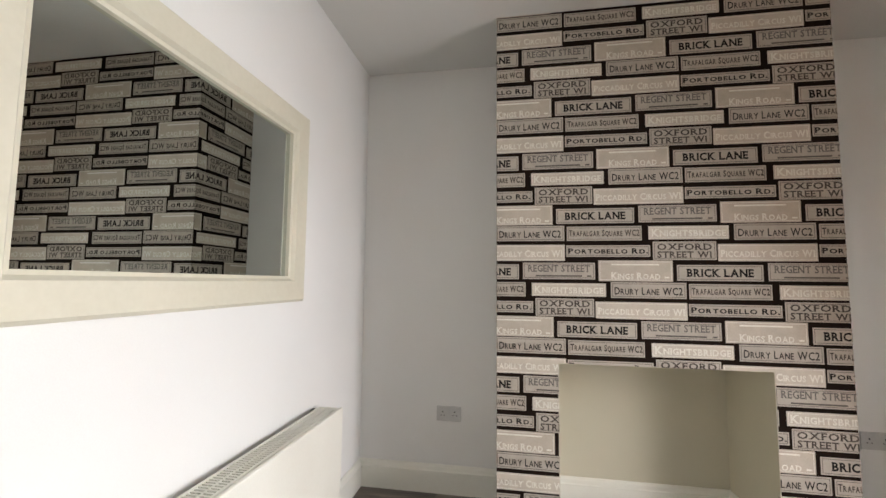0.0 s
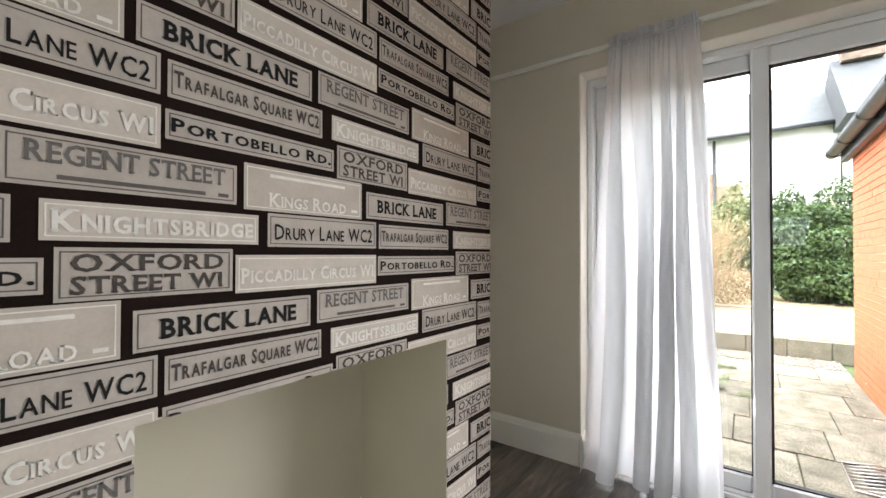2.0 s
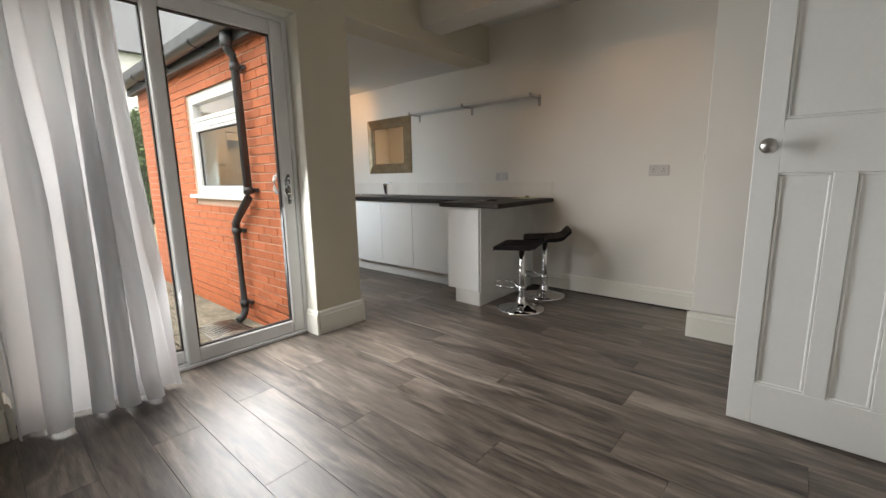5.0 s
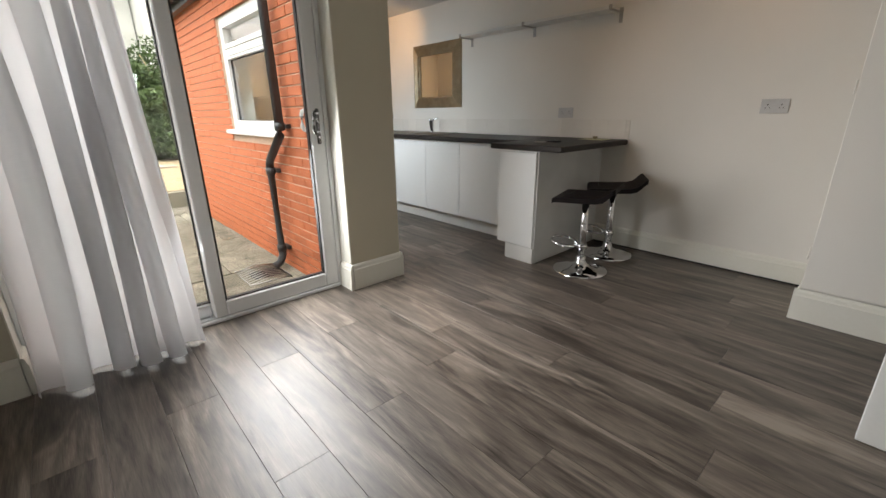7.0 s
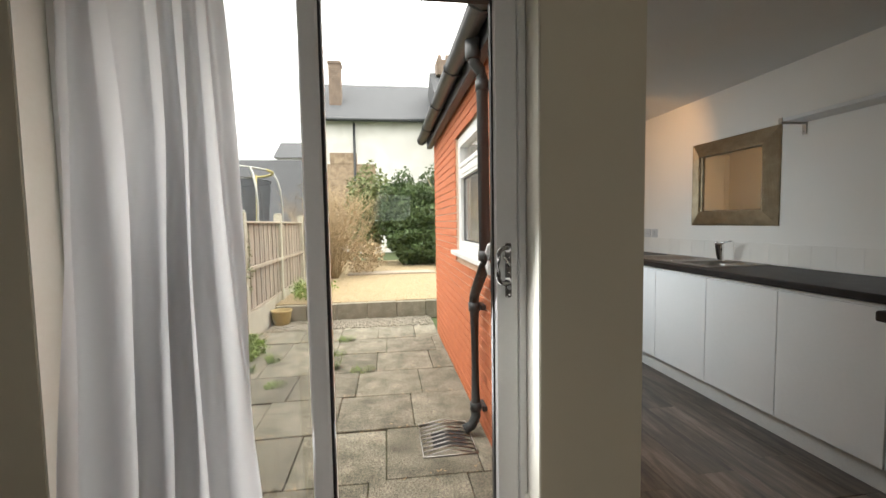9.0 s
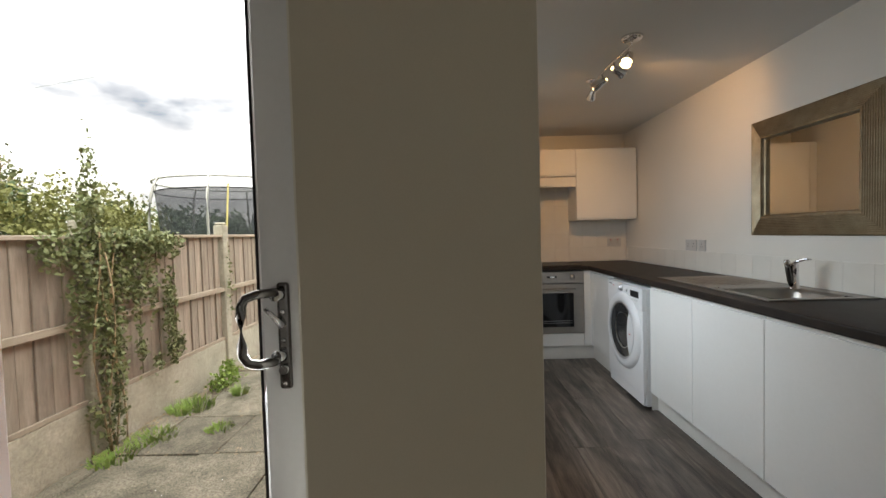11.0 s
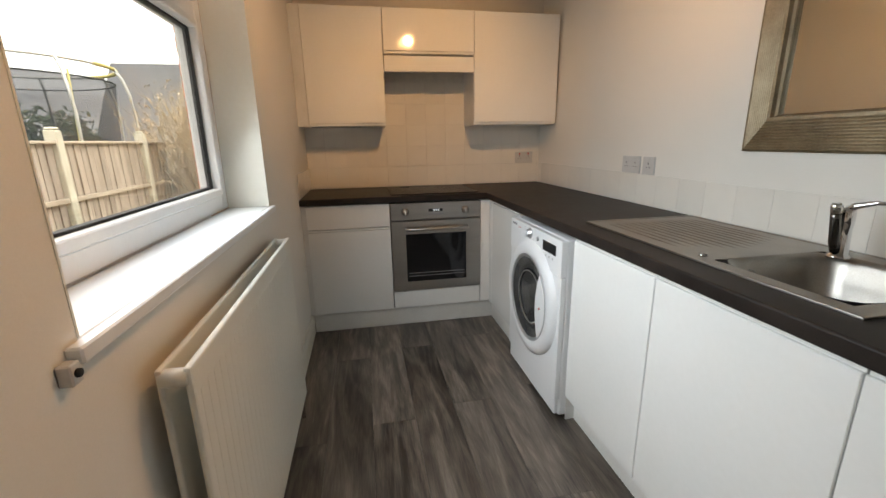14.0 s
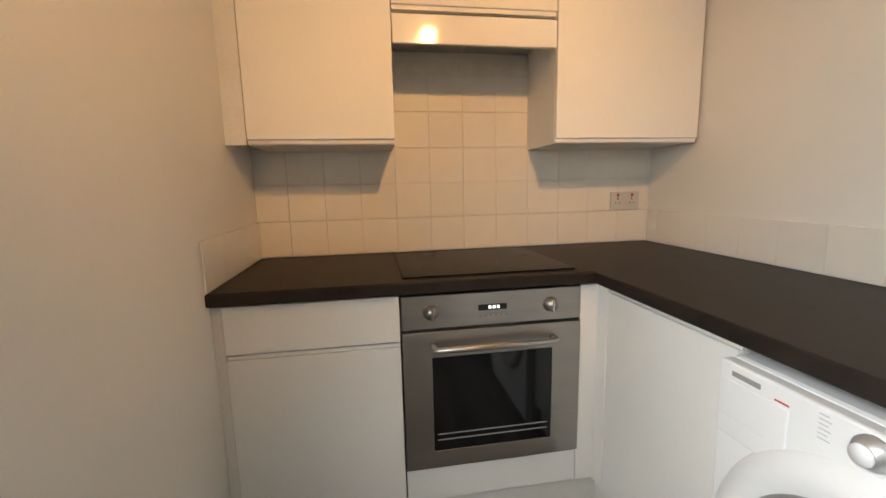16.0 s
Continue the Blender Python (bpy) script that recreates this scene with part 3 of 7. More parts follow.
skirting("baseboard_kitchen", [(2.58, K_LEFT, 5.58, K_LEFT, (0, -1))], 0.13, 0.016)
skirting("baseboard_right", [(0.26, RIGHT, 1.76, RIGHT, (0, 1))], clear=0.013)
# the shade under the raised skirting, built as a near-black strip
structure("trim_floor_gap_shade", bevelled(0.26, RIGHT, 0.0, 1.755, RIGHT + 0.009, 0.0125), SHADE_FILL, "dark strip for the shade under the long skirting board", "trim")
skirting("baseboard_cupboard", [(LEFT, -1.584, 0.255, -1.584, (0, 1)), (0.235, RIGHT + 0.02, 0.235, -1.575, (1, 0))], 0.175)
structure("trim_curtain_batten", bevelled(2.278, -0.066, 2.252, DOOR_WALL, BACK, 2.276, 0.003), GLOSS, "slim white batten above the patio door", "trim")


# ---------------------------------------------------------------- patio door
def frame_bars(x0, x1, y0, y1, z0, z1, w, r=0.005):
    """The four bars of a rectangular frame that stands in a plane of constant x."""
    return boxes((x0, y0, z0, x1, y0 + w, z1), (x0, y1 - w, z0, x1, y1, z1), (x0, y0 + w, z0, x1, y1 - w, z0 + w), (x0, y0 + w, z1 - w, x1, y1 - w, z1), r=r)


patio = tagged(new("patio_door"), "white upvc sliding patio door, shut, clear double glazing", "door", kind="structure")
part("outer_frame", boxes((2.425, 0.006, 0.0, 2.535, 0.036, 2.162), (2.425, 1.54, 0.0, 2.535, 1.57, 2.162), (2.425, 0.036, 2.128, 2.535, 1.54, 2.162), (2.418, 0.036, 0.0, 2.535, 1.54, 0.022), r=0.004), UPVC, patio)
def sash_bars(x0, x1, y0, y1, z0, z1, low_w, high_w, rail, r=0.008):
    """A sash in a plane of constant x, its two stiles of different width."""
    return boxes((x0, y0, z0, x1, y0 + low_w, z1), (x0, y1 - high_w, z0, x1, y1, z1), (x0, y0 + low_w, z0, x1, y1 - high_w, z0 + rail), (x0, y0 + low_w, z1 - rail, x1, y1 - high_w, z1), r=r)


sash = part("sliding_sash", sash_bars(2.430, 2.478, 0.036, 0.812, 0.022, 2.128, 0.092, 0.068, 0.092), UPVC, patio)
part("gasket", sash_bars(2.440, 2.470, 0.125, 0.747, 0.111, 2.039, 0.010, 0.013, 0.010, 0.0), GASKET, sash)
pane = part("pane", bevelled(2.449, 0.130, 0.116, 2.463, 0.740, 2.034), GLASS, sash)
pane.visible_shadow = False
fixed = part("fixed_sash", sash_bars(2.484, 2.530, 0.738, 1.540, 0.022, 2.128, 0.074, 0.080, 0.080), UPVC, patio)
part("gasket", sash_bars(2.494, 2.522, 0.809, 1.463, 0.099, 2.051, 0.008, 0.010, 0.010, 0.0), GASKET, fixed)
pane = part("pane", bevelled(2.502, 0.814, 0.104, 2.516, 1.458, 2.046), HAZY_GLASS, fixed)
pane.visible_shadow = False
part("track", boxes((2.428, 0.04, 0.022, 2.434, 1.53, 0.028), (2.480, 0.83, 0.022, 2.4835, 1.53, 0.030)), SILVER_PLASTIC, patio, "aluminium sliding track")
# plate and pull are plain chrome; their dark reflections are in the colour
handle = part("handle_plate", bevelled(2.419, 0.066, 0.945, 2.431, 0.090, 1.150, 0.006, 3), DARK_REFLECTION_CHROME, sash, "chrome handle plate with dark reflections put into its colour")
part("pull", tube([(2.424, 0.080, 1.008), (2.396, 0.088, 1.006), (2.378, 0.108, 1.006), (2.370, 0.124, 1.012), (2.367, 0.131, 1.026), (2.366, 0.132, 1.045), (2.366, 0.132, 1.095), (2.367, 0.131, 1.114), (2.370, 0.124, 1.128), (2.378, 0.108, 1.134), (2.396, 0.088, 1.134), (2.424, 0.080, 1.132)], 0.0085, sides=14), DARK_REFLECTION_CHROME, handle, "D-shaped chrome pull with dark reflections put into its colour")
for cz in (1.012, 1.128):
    part("pull_foot", tube([(2.424, 0.082, cz), (2.402, 0.086, cz)], 0.0115, sides=12), CHROME, handle, "bright chrome foot of the pull")
part("key_cylinder", lathe([(0.0085, -0.012), (0.0085, 0.004)], (2.422, 0.078, 0.985), 14, "x"), CHROME, handle)
part("thumb_latch", tube([(2.416, 0.078, 1.068), (2.408, 0.092, 1.088), (2.402, 0.104, 1.104)], [0.0075, 0.005, 0.0045], sides=10), CHROME, handle)
for cz in (0.957, 1.095, 1.040):
    part("screw", lathe([(0.0045, 0.0), (0.0035, -0.0025), (0.0, -0.0025)], (2.419, 0.078, cz), 10, "x"), CHROME, handle)
part("outside_handle", tube([(2.480, 0.088, 1.020), (2.508, 0.104, 1.018), (2.522, 0.124, 1.030), (2.526, 0.130, 1.055), (2.526, 0.130, 1.110), (2.522, 0.124, 1.135), (2.508, 0.104, 1.147), (2.480, 0.088, 1.145)], 0.0125, sides=12), UPVC, sash, "white outside handle")

# ---------------------------------------------------------------- curtain
def curtain_mesh():
    bm, nu, nv = bmesh.new(), 260, 56
    grid = []
    for j in range(nv + 1):
        v = j / nv
        row = []
        for i in range(nu + 1):
            u = i / nu
            top_y, bot_y = 1.395 - 0.390 * u, 1.535 - 0.620 * u
            y = top_y + (bot_y - top_y) * (v ** 0.85)
            drift = 0.55 * noise.noise(Vector((u * 2.3, 0.4, v * 0.9))) + 0.30 * noise.noise(Vector((u * 5.1, 2.4, v * 1.7)))
            deep = (0.008 + 0.046 * min(1, v * 2.0)) * (0.65 + 0.7 * abs(noise.noise(Vector((u * 4.0, 3.1, v * 0.6))))+ 0.2)
            turn = 2 * math.pi * (4.3 * u + 0.45 * u * u + 0.9 * drift)
            wave = math.sin(turn)
            pleat = 0.005 * math.sin(2 * math.pi * 34 * u) * max(0, 1 - v * 7)
            x = 2.240 + 0.042 * min(1, v * 3.0) - 0.02 * v + deep * (wave + 0.22 * math.sin(2 * turn + 1.0) + 0.13 * math.sin(3 * turn + 2 + 3 * v)) + pleat + 0.010 * noise.noise(Vector((u * 13, v * 4, 0)))
            y += (0.004 + 0.024 * min(1, v * 1.8)) * (1 - u ** 6) * math.sin(2 * turn + 0.4) + 0.010 * v * noise.noise(Vector((u * 9, v * 3, 5)))
            z = 2.285 - 2.275 * v
            if v > 0.955:
                lay = (v - 0.955) / 0.045
                x -= 0.060 * lay * (0.5 + 0.5 * math.sin(9 * u + 1))
                z = max(z, 0.006 + 0.012 * abs(wave) * lay)
            if z > 2.14:
                x = min(x, 2.268)
            row.append(bm.verts.new((min(x, 2.36), y, z)))
        grid.append(row)
    for a, b in zip(grid, grid[1:]):
        for i in range(nu):
            bm.faces.new((a[i], a[i + 1], b[i + 1], b[i])).smooth = True
    return bm


curtain = thing("curtain", "sheer white voile curtain gathered at one side of the patio door", "curtain")
part("drape", curtain_mesh(), VOILE, curtain)
part("heading_tape", tube([(2.236, 1.395 - 0.0405 * i, 2.235 + 0.002 * (i % 2)) for i in range(11)], 0.007, sides=6), VOILE, curtain, "gathered heading tape")
for i in range(6):
    part("hook", tube([(2.245, 1.38 - 0.078 * i, 2.22), (2.255, 1.38 - 0.078 * i, 2.258), (2.279, 1.38 - 0.078 * i, 2.262)], 0.003, sides=6), UPVC, curtain)


# ---------------------------------------------------------------- sockets
def socket(m, w, gangs, label, group="wall sockets", red=False):
    s = thing("wall_socket", label, "socket", group, m)
    part("face_plate", bevelled(-w / 2, -0.009, -0.0435, w / 2, 0.0, 0.0435, 0.003, 2), SOCKET, s)
    for g in range(gangs):
        cx = (g - (gangs - 1) / 2) * 0.072
        part("pin_holes", boxes((cx - 0.0035, -0.0096, 0.006, cx + 0.0035, -0.0088, 0.014), (cx - 0.013, -0.0096, -0.012, cx - 0.007, -0.0088, -0.007), (cx + 0.007, -0.0096, -0.012, cx + 0.013, -0.0088, -0.007)), BLACK_PLASTIC, s)
        part("rocker_switch", bevelled(cx - 0.006 + 0.012 * (1 if g else -1) * 0, -0.0125, 0.020, cx + 0.006, -0.009, 0.034, 0.001), RED if red else SOCKET, s, "red switch" if red else "")
    return s


socket(pose(-0.319, BACK, 0.457), 0.147, 2, "white double socket low on the alcove wall")
socket(pose(1.880, BACK, 0.457), 0.147, 2, "white double socket low beside the papered chimney breast")
socket(pose(0.637, RIGHT, 1.132, 0, 0, 180), 0.147, 2, "white double socket on the long wall beside the cupboard")
socket(pose(2.137, RIGHT, 1.103, 0, 0, 180), 0.147, 2, "white double socket above the breakfast bar")
socket(pose(4.930, RIGHT, 1.090, 0, 0, 180), 0.147, 2, "white double socket above the worktop")
socket(pose(4.790, RIGHT, 1.090, 0, 0, 180), 0.087, 1, "white single socket above the worktop")
socket(pose(K_END - 0.009, -2.035, 1.090, 0, 0, -90), 0.147, 2, "white cooker switch with red rockers on the tiles", red=True)

# ---------------------------------------------------------------- dining room things
mirror = thing("wall_mirror", "large wall mirror in a wide cream painted frame", "mirror", base=(LEFT, 0.74, 1.56))


def mitred(y0, y1, z0, z1, w, d, lip):
    """Four mitred bars with a stepped section, facing +x, in the frame's own space."""
    bm = bmesh.new()
    prof = [(0.0, 0.0), (0.0, d * 0.75), (w * 0.10, d), (w * 0.80, d * 0.92), (w * 0.90, d * 0.62), (w, d * 0.55), (w, lip)]
    corners = [(y0, z0, 1, 1), (y1, z0, -1, 1), (y1, z1, -1, -1), (y0, z1, 1, -1)]
    rings = [[bm.verts.new((h, y + sy * q, z + sz * q)) for q, h in prof] for y, z, sy, sz in corners]
    for i in range(4):
        a, b = rings[i], rings[(i + 1) % 4]
        for j in range(len(prof) - 1):
            bm.faces.new((a[j], b[j], b[j + 1], a[j + 1]))
    return bm


part("frame", mitred(-0.600, 0.562, -0.408, 0.398, 0.105, 0.046, 0.008), FRAME_CREAM, mirror)
part("mirror_glass", bevelled(0.004, -0.500, -0.325, 0.010, 0.462, 0.315), OLD_SILVER, mirror)

rad = thing("radiator", "cream panel radiator with a slotted top grille under the wall mirror", "radiator", base=(LEFT, 0.80, 0.10))
part("front_panel", bevelled(0.130, -0.70, 0.0, 0.148, 0.712, 0.553, 0.006, 2), RADIATOR, rad)
part("back_panel", bevelled(0.040, -0.69, 0.0, 0.055, 0.69, 0.540, 0.005), RADIATOR, rad)
part("side_cover", bevelled(0.034, 0.690, 0.01, 0.128, 0.702, 0.552, 0.003), RADIATOR, rad)
part("side_cover", bevelled(0.034, -0.700, 0.01, 0.128, -0.688, 0.552, 0.003), RADIATOR, rad)
grille = part("top_grille", boxes((0.034, -0.69, 0.544, 0.044, 0.69, 0.552), (0.080, -0.69, 0.546, 0.086, 0.69, 0.551), (0.118, -0.69, 0.544, 0.128, 0.69, 0.552)), RADIATOR, rad)
slat_mesh = mesh_of("slat", bevelled(0.044, -0.003, 0.540, 0.118, 0.003, 0.551), RADIATOR)
for i in range(92):
    s = part("slat", slat_mesh, None, grille)
    s.location = (0, -0.682 + i * 0.015, 0)
for sy in (-0.6, 0.6):
    part("wall_bracket", bevelled(-0.0, sy - 0.02, 0.1, 0.040, sy + 0.02, 0.45, 0.002), STEEL, rad)
part("valve_pipe", tube([(0.09, 0.72, -0.098), (0.09, 0.72, 0.04), (0.09, 0.69, 0.05)], 0.008), CHROME, rad)
part("valve_pipe", tube([(0.09, -0.72, -0.098), (0.09, -0.72, 0.04), (0.09, -0.69, 0.05)], 0.008), CHROME, rad)

# open hall door, folded into the room
hall_door = tagged(new("hall_door"), "white painted four panel hall door, wide open, with a round metal knob", "door", kind="structure")
hall_door.matrix_world = pose(LEFT + 0.012, -0.603, 0.008)
DW, DH, DT = 0.762, 1.985, 0.036
STILE = 0.088


def door_leaf():
    bm = bmesh.new()
    zs = ((0.0, 0.19), (1.095, 1.30), (1.845, DH))
    rows = [(0, -DT / 2, 0, STILE, DT / 2, DH), (DW - STILE, -DT / 2, 0, DW, DT / 2, DH)]
    rows += [(STILE, -DT / 2, a, DW - STILE, DT / 2, b) for a, b in zs]
    for k in (1, 2):
        cx = STILE + (DW - 2 * STILE) * k / 3
        rows.append((cx - 0.034, -DT / 2, 0.19, cx + 0.034, DT / 2, 1.095))
    for row in rows:
        bevelled(*row, r=0.002, into=bm)
    return bm


part("frame", door_leaf(), DOOR_WHITE, hall_door)


def moulding(x0, x1, z0, z1):
    bm = bmesh.new()
    for side in (1, -1):
        for a in ((x0, z0, x1, z0 + 0.012), (x0, z1 - 0.012, x1, z1), (x0, z0 + 0.012, x0 + 0.012, z1 - 0.012), (x1 - 0.012, z0 + 0.012, x1, z1 - 0.012)):
            bevelled(a[0], side * 0.006 if side > 0 else -0.013, a[1], a[2], 0.013 if side > 0 else -0.006, a[3], r=0.003, into=bm)
    return bm


cells = [(STILE, DW - STILE, 1.30, 1.845)]
for k in range(3):
    w = (DW - 2 * STILE) / 3
    cells.append((STILE + w * k + (0.034 if k else 0), STILE + w * (k + 1) - (0.034 if k < 2 else 0), 0.19, 1.095))
for c in cells:
    pnl = part("panel", bevelled(c[0] - 0.002, -0.006, c[2] - 0.002, c[1] + 0.002, 0.006, c[3] + 0.002), DOOR_WHITE, hall_door)
    part("moulding", moulding(*c), DOOR_WHITE, pnl)
part("knob", lathe([(0.024, 0.0), (0.026, 0.004), (0.010, 0.008), (0.009, 0.030), (0.020, 0.036), (0.030, 0.048), (0.030, 0.056), (0.022, 0.068), (0.0, 0.072)], (DW - 0.048, DT / 2, 1.20), 24, "y"), STEEL, hall_door, "satin nickel knob")
for hz in (0.22, 1.0, 1.75):
    part("hinge", tube([(0.0, 0.016, hz - 0.045), (0.0, 0.016, hz + 0.045)], 0.008, sides=8), STEEL, hall_door)


# ---------------------------------------------------------------- kitchen units
FY, FX = -1.580, 5.565        # faces of the doors along the right wall and along the end wall


def door_slab(x0, x1, z0, z1):
    """A handleless gloss door along the right wall, its top edge cut back to a finger grip."""
    bm = bevelled(x0 + 0.0015, FY - 0.018, z0, x1 - 0.0015, FY, z1 - 0.016, 0.002)
    bevelled(x0 + 0.0015, FY - 0.018, z1 - 0.017, x1 - 0.0015, FY - 0.009, z1, 0.0015, into=bm)
    return bm


def base_unit(x0, x1, label):
    u = thing("base_unit", label, "kitchen unit", "base units along the long wall", ((x0 + x1) / 2, -1.87, 0))
    o = Matrix.Translation((-(x0 + x1) / 2, 1.87, 0))
    for nm, bm, mt in (("carcass", boxes((x0 + 0.002, RIGHT + 0.002, 0.13, x0 + 0.018, FY - 0.020, 0.850), (x1 - 0.018, RIGHT + 0.002, 0.13, x1 - 0.002, FY - 0.020, 0.850), (x0 + 0.018, RIGHT + 0.002, 0.13, x1 - 0.018, FY - 0.020, 0.148), (x0 + 0.018, FY - 0.075, 0.835, x1 - 0.018, FY - 0.020, 0.850)), CARCASS),
                       ("door", door_slab(x0, x1, 0.125, 0.846), UNIT)):
        bm.transform(o)
        part(nm, bm, mt, u)
    return u


SEAMS = (4.413, 3.935, 3.412, 2.902, 2.390)
for a, b in zip(SEAMS[1:], SEAMS):
    base_unit(a, b, "white gloss handleless base unit under the dark worktop")
filler = thing("filler_unit", "white fillers and cream plinth closing the run of base units", "kitchen unit")
part("filler", bevelled(2.112, FY - 0.02, 0.125, 2.388, FY - 0.004, 0.850, 0.002), UNIT, filler)
part("plinth", bevelled(2.03, -1.645, 0.0, 4.413, -1.630, 0.124, 0.002), PLINTH, filler)
part("side", bevelled(4.4135, -2.16, 0.0, 4.4175, FY - 0.01, 0.850), CARCASS, filler)
corner = thing("corner_unit", "white corner unit between washing machine and oven", "kitchen unit")
part("front", boxes((5.020, FY - 0.018, 0.128, 5.500, FY, 0.830), (5.020, FY - 0.018, 0.830, 5.500, FY - 0.009, 0.846), r=0.002), UNIT, corner)
part("post", bevelled(FX, FY - 0.018, 0.128, FX + 0.02, -1.518, 0.846, 0.002), UNIT, corner)
part("rail", bevelled(5.502, FY - 0.018, 0.128, FX - 0.001, FY, 0.846, 0.002), UNIT, corner)
part("plinth", boxes((5.020, FY - 0.045, 0.0, 5.600, FY - 0.03, 0.124), (5.586, -1.61, 0.0, 5.602, K_LEFT - 0.018, 0.124), r=0.002), PLINTH, corner)
part("side", bevelled(5.018, -2.16, 0.0, 5.022, FY - 0.019, 0.850), CARCASS, corner)

drawer = thing("drawer_unit", "white gloss base unit with one drawer beside the oven", "kitchen unit", base=(5.85, -0.66, 0))
part("carcass", boxes((FX + 0.022 - 5.85, -0.255, 0.13, 0.29, 0.268, 0.150), (FX + 0.022 - 5.85, -0.255, 0.15, 0.29, -0.238, 0.85), (FX + 0.022 - 5.85, 0.252, 0.15, 0.29, 0.268, 0.85)), CARCASS, drawer)
part("door", boxes((FX - 5.85, -0.256, 0.128, FX + 0.02 - 5.85, 0.258, 0.680), (FX + 0.009 - 5.85, -0.256, 0.680, FX + 0.02 - 5.85, 0.258, 0.692), r=0.002), UNIT, drawer)
part("drawer_front", bevelled(FX - 5.85, -0.256, 0.698, FX + 0.02 - 5.85, 0.258, 0.846, 0.002), UNIT, drawer)
part("filler", bevelled(FX + 0.004 - 5.85, 0.259, 0.128, FX + 0.02 - 5.85, 0.2870, 0.846), CARCASS, drawer)

def slab_cells(xs, ys, gone, z0, z1, r):
    """A slab of cells on a grid, without those in gone, its outer edges rounded."""
    bm, v = bmesh.new(), {}

    def at(i, j, k):
        if (i, j, k) not in v:
            v[(i, j, k)] = bm.verts.new((xs[i], ys[j], (z0, z1)[k]))
        return v[(i, j, k)]

    cells = {(i, j) for i in range(len(xs) - 1) for j in range(len(ys) - 1)} - set(gone)
    for i, j in sorted(cells):
        for k in (0, 1):
            bm.faces.new([at(i + a, j + b, k) for a, b in ((0, 0), (1, 0), (1, 1), (0, 1))])
        for (di, dj), (p0, p1) in (((-1, 0), ((0, 0), (0, 1))), ((1, 0), ((1, 0), (1, 1))), ((0, -1), ((0, 0), (1, 0))), ((0, 1), ((0, 1), (1, 1)))):
            if (i + di, j + dj) not in cells:
                bm.faces.new((at(i + p0[0], j + p0[1], 0), at(i + p1[0], j + p1[1], 0), at(i + p1[0], j + p1[1], 1), at(i + p0[0], j + p0[1], 1)))
    bmesh.ops.recalc_face_normals(bm, faces=bm.faces[:])
    bmesh.ops.bevel(bm, geom=[e for e in bm.edges if e.calc_face_angle(0) > 1.0 and abs(e.verts[0].co.z - e.verts[1].co.z) < 1e-6], offset=r, segments=3, affect="EDGES", profile=0.5)
    return bm


# oven
oven = thing("oven", "built-in brushed steel electric oven under the black hob", "oven", base=(FX, -1.218, 0.0))
part("body", bevelled(0.02, -0.292, 0.14, 0.52, 0.292, 0.846), GREY_PLASTIC, oven)
part("control_panel", bevelled(-0.008, -0.297, 0.734, 0.02, 0.297, 0.845, 0.003), STEEL, oven)
odoor_bm = slab_cells((-0.297, -0.198, 0.205, 0.297), (0.256, 0.316, 0.640, 0.726), ((1, 1),), -0.012, 0.018, 0.0015)
odoor_bm.transform(Matrix(((0, 0, 1, 0), (1, 0, 0, 0), (0, 1, 0, 0), (0, 0, 0, 1))))
odoor = part("oven_door", odoor_bm, STEEL, oven)
part("window", bevelled(-0.0095, -0.198, 0.316, 0.012, 0.205, 0.640), OVEN_GLASS, odoor, "black oven window")
for sz in (0.352, 0.372):
    part("shelf_line", bevelled(-0.0105, -0.185, sz, -0.0095, 0.192, sz + 0.004), GREY_PLASTIC, odoor)
part("bar_handle", tube([(-0.012, 0.200, 0.678), (-0.045, 0.198, 0.678), (-0.052, 0.190, 0.678), (-0.052, -0.190, 0.678), (-0.045, -0.198, 0.678), (-0.012, -0.200, 0.678)], 0.0105, sides=12), STEEL, odoor, "brushed bar handle")
part("display", bevelled(-0.0095, -0.042, 0.784, -0.007, 0.052, 0.803, 0.002), BLACK_PLASTIC, oven, "small black clock display")
for i in range(3):
    part("digit", bevelled(-0.0102, -0.018 + i * 0.014, 0.789, -0.0094, -0.009 + i * 0.014, 0.799), glowing("clock_digit", (0.85, 0.95, 1.0), 1.2) if i == 0 else bpy.data.materials["clock_digit"], oven)
for i in range(6):
    part("button", lathe([(0.0045, 0.0), (0.0045, -0.003)], (-0.008, -0.040 + i * 0.017, 0.767), 10, "x"), GREY_PLASTIC, oven)
for ky in (0.205, -0.190):
    k = part("knob", lathe([(0.024, 0.0), (0.024, -0.006), (0.019, -0.010), (0.017, -0.026), (0.0, -0.027)], (-0.008, ky, 0.790), 24, "x"), STEEL, oven)
    part("knob_grip", bevelled(-0.040, ky - 0.003, 0.770, -0.030, ky + 0.003, 0.810, 0.001), CHROME, k)
part("base_front", bevelled(0.002, -0.297, 0.128, 0.02, 0.297, 0.250, 0.002), UNIT, oven, "white gloss front under the oven")

# worktops: one run along the end wall and the long wall, and the lower-lying breakfast bar
def front_rolled(x0, y0, x1, y1):
    return bevelled(x0, y0, TOP - 0.040, x1, y1, TOP, 0.009, 3)


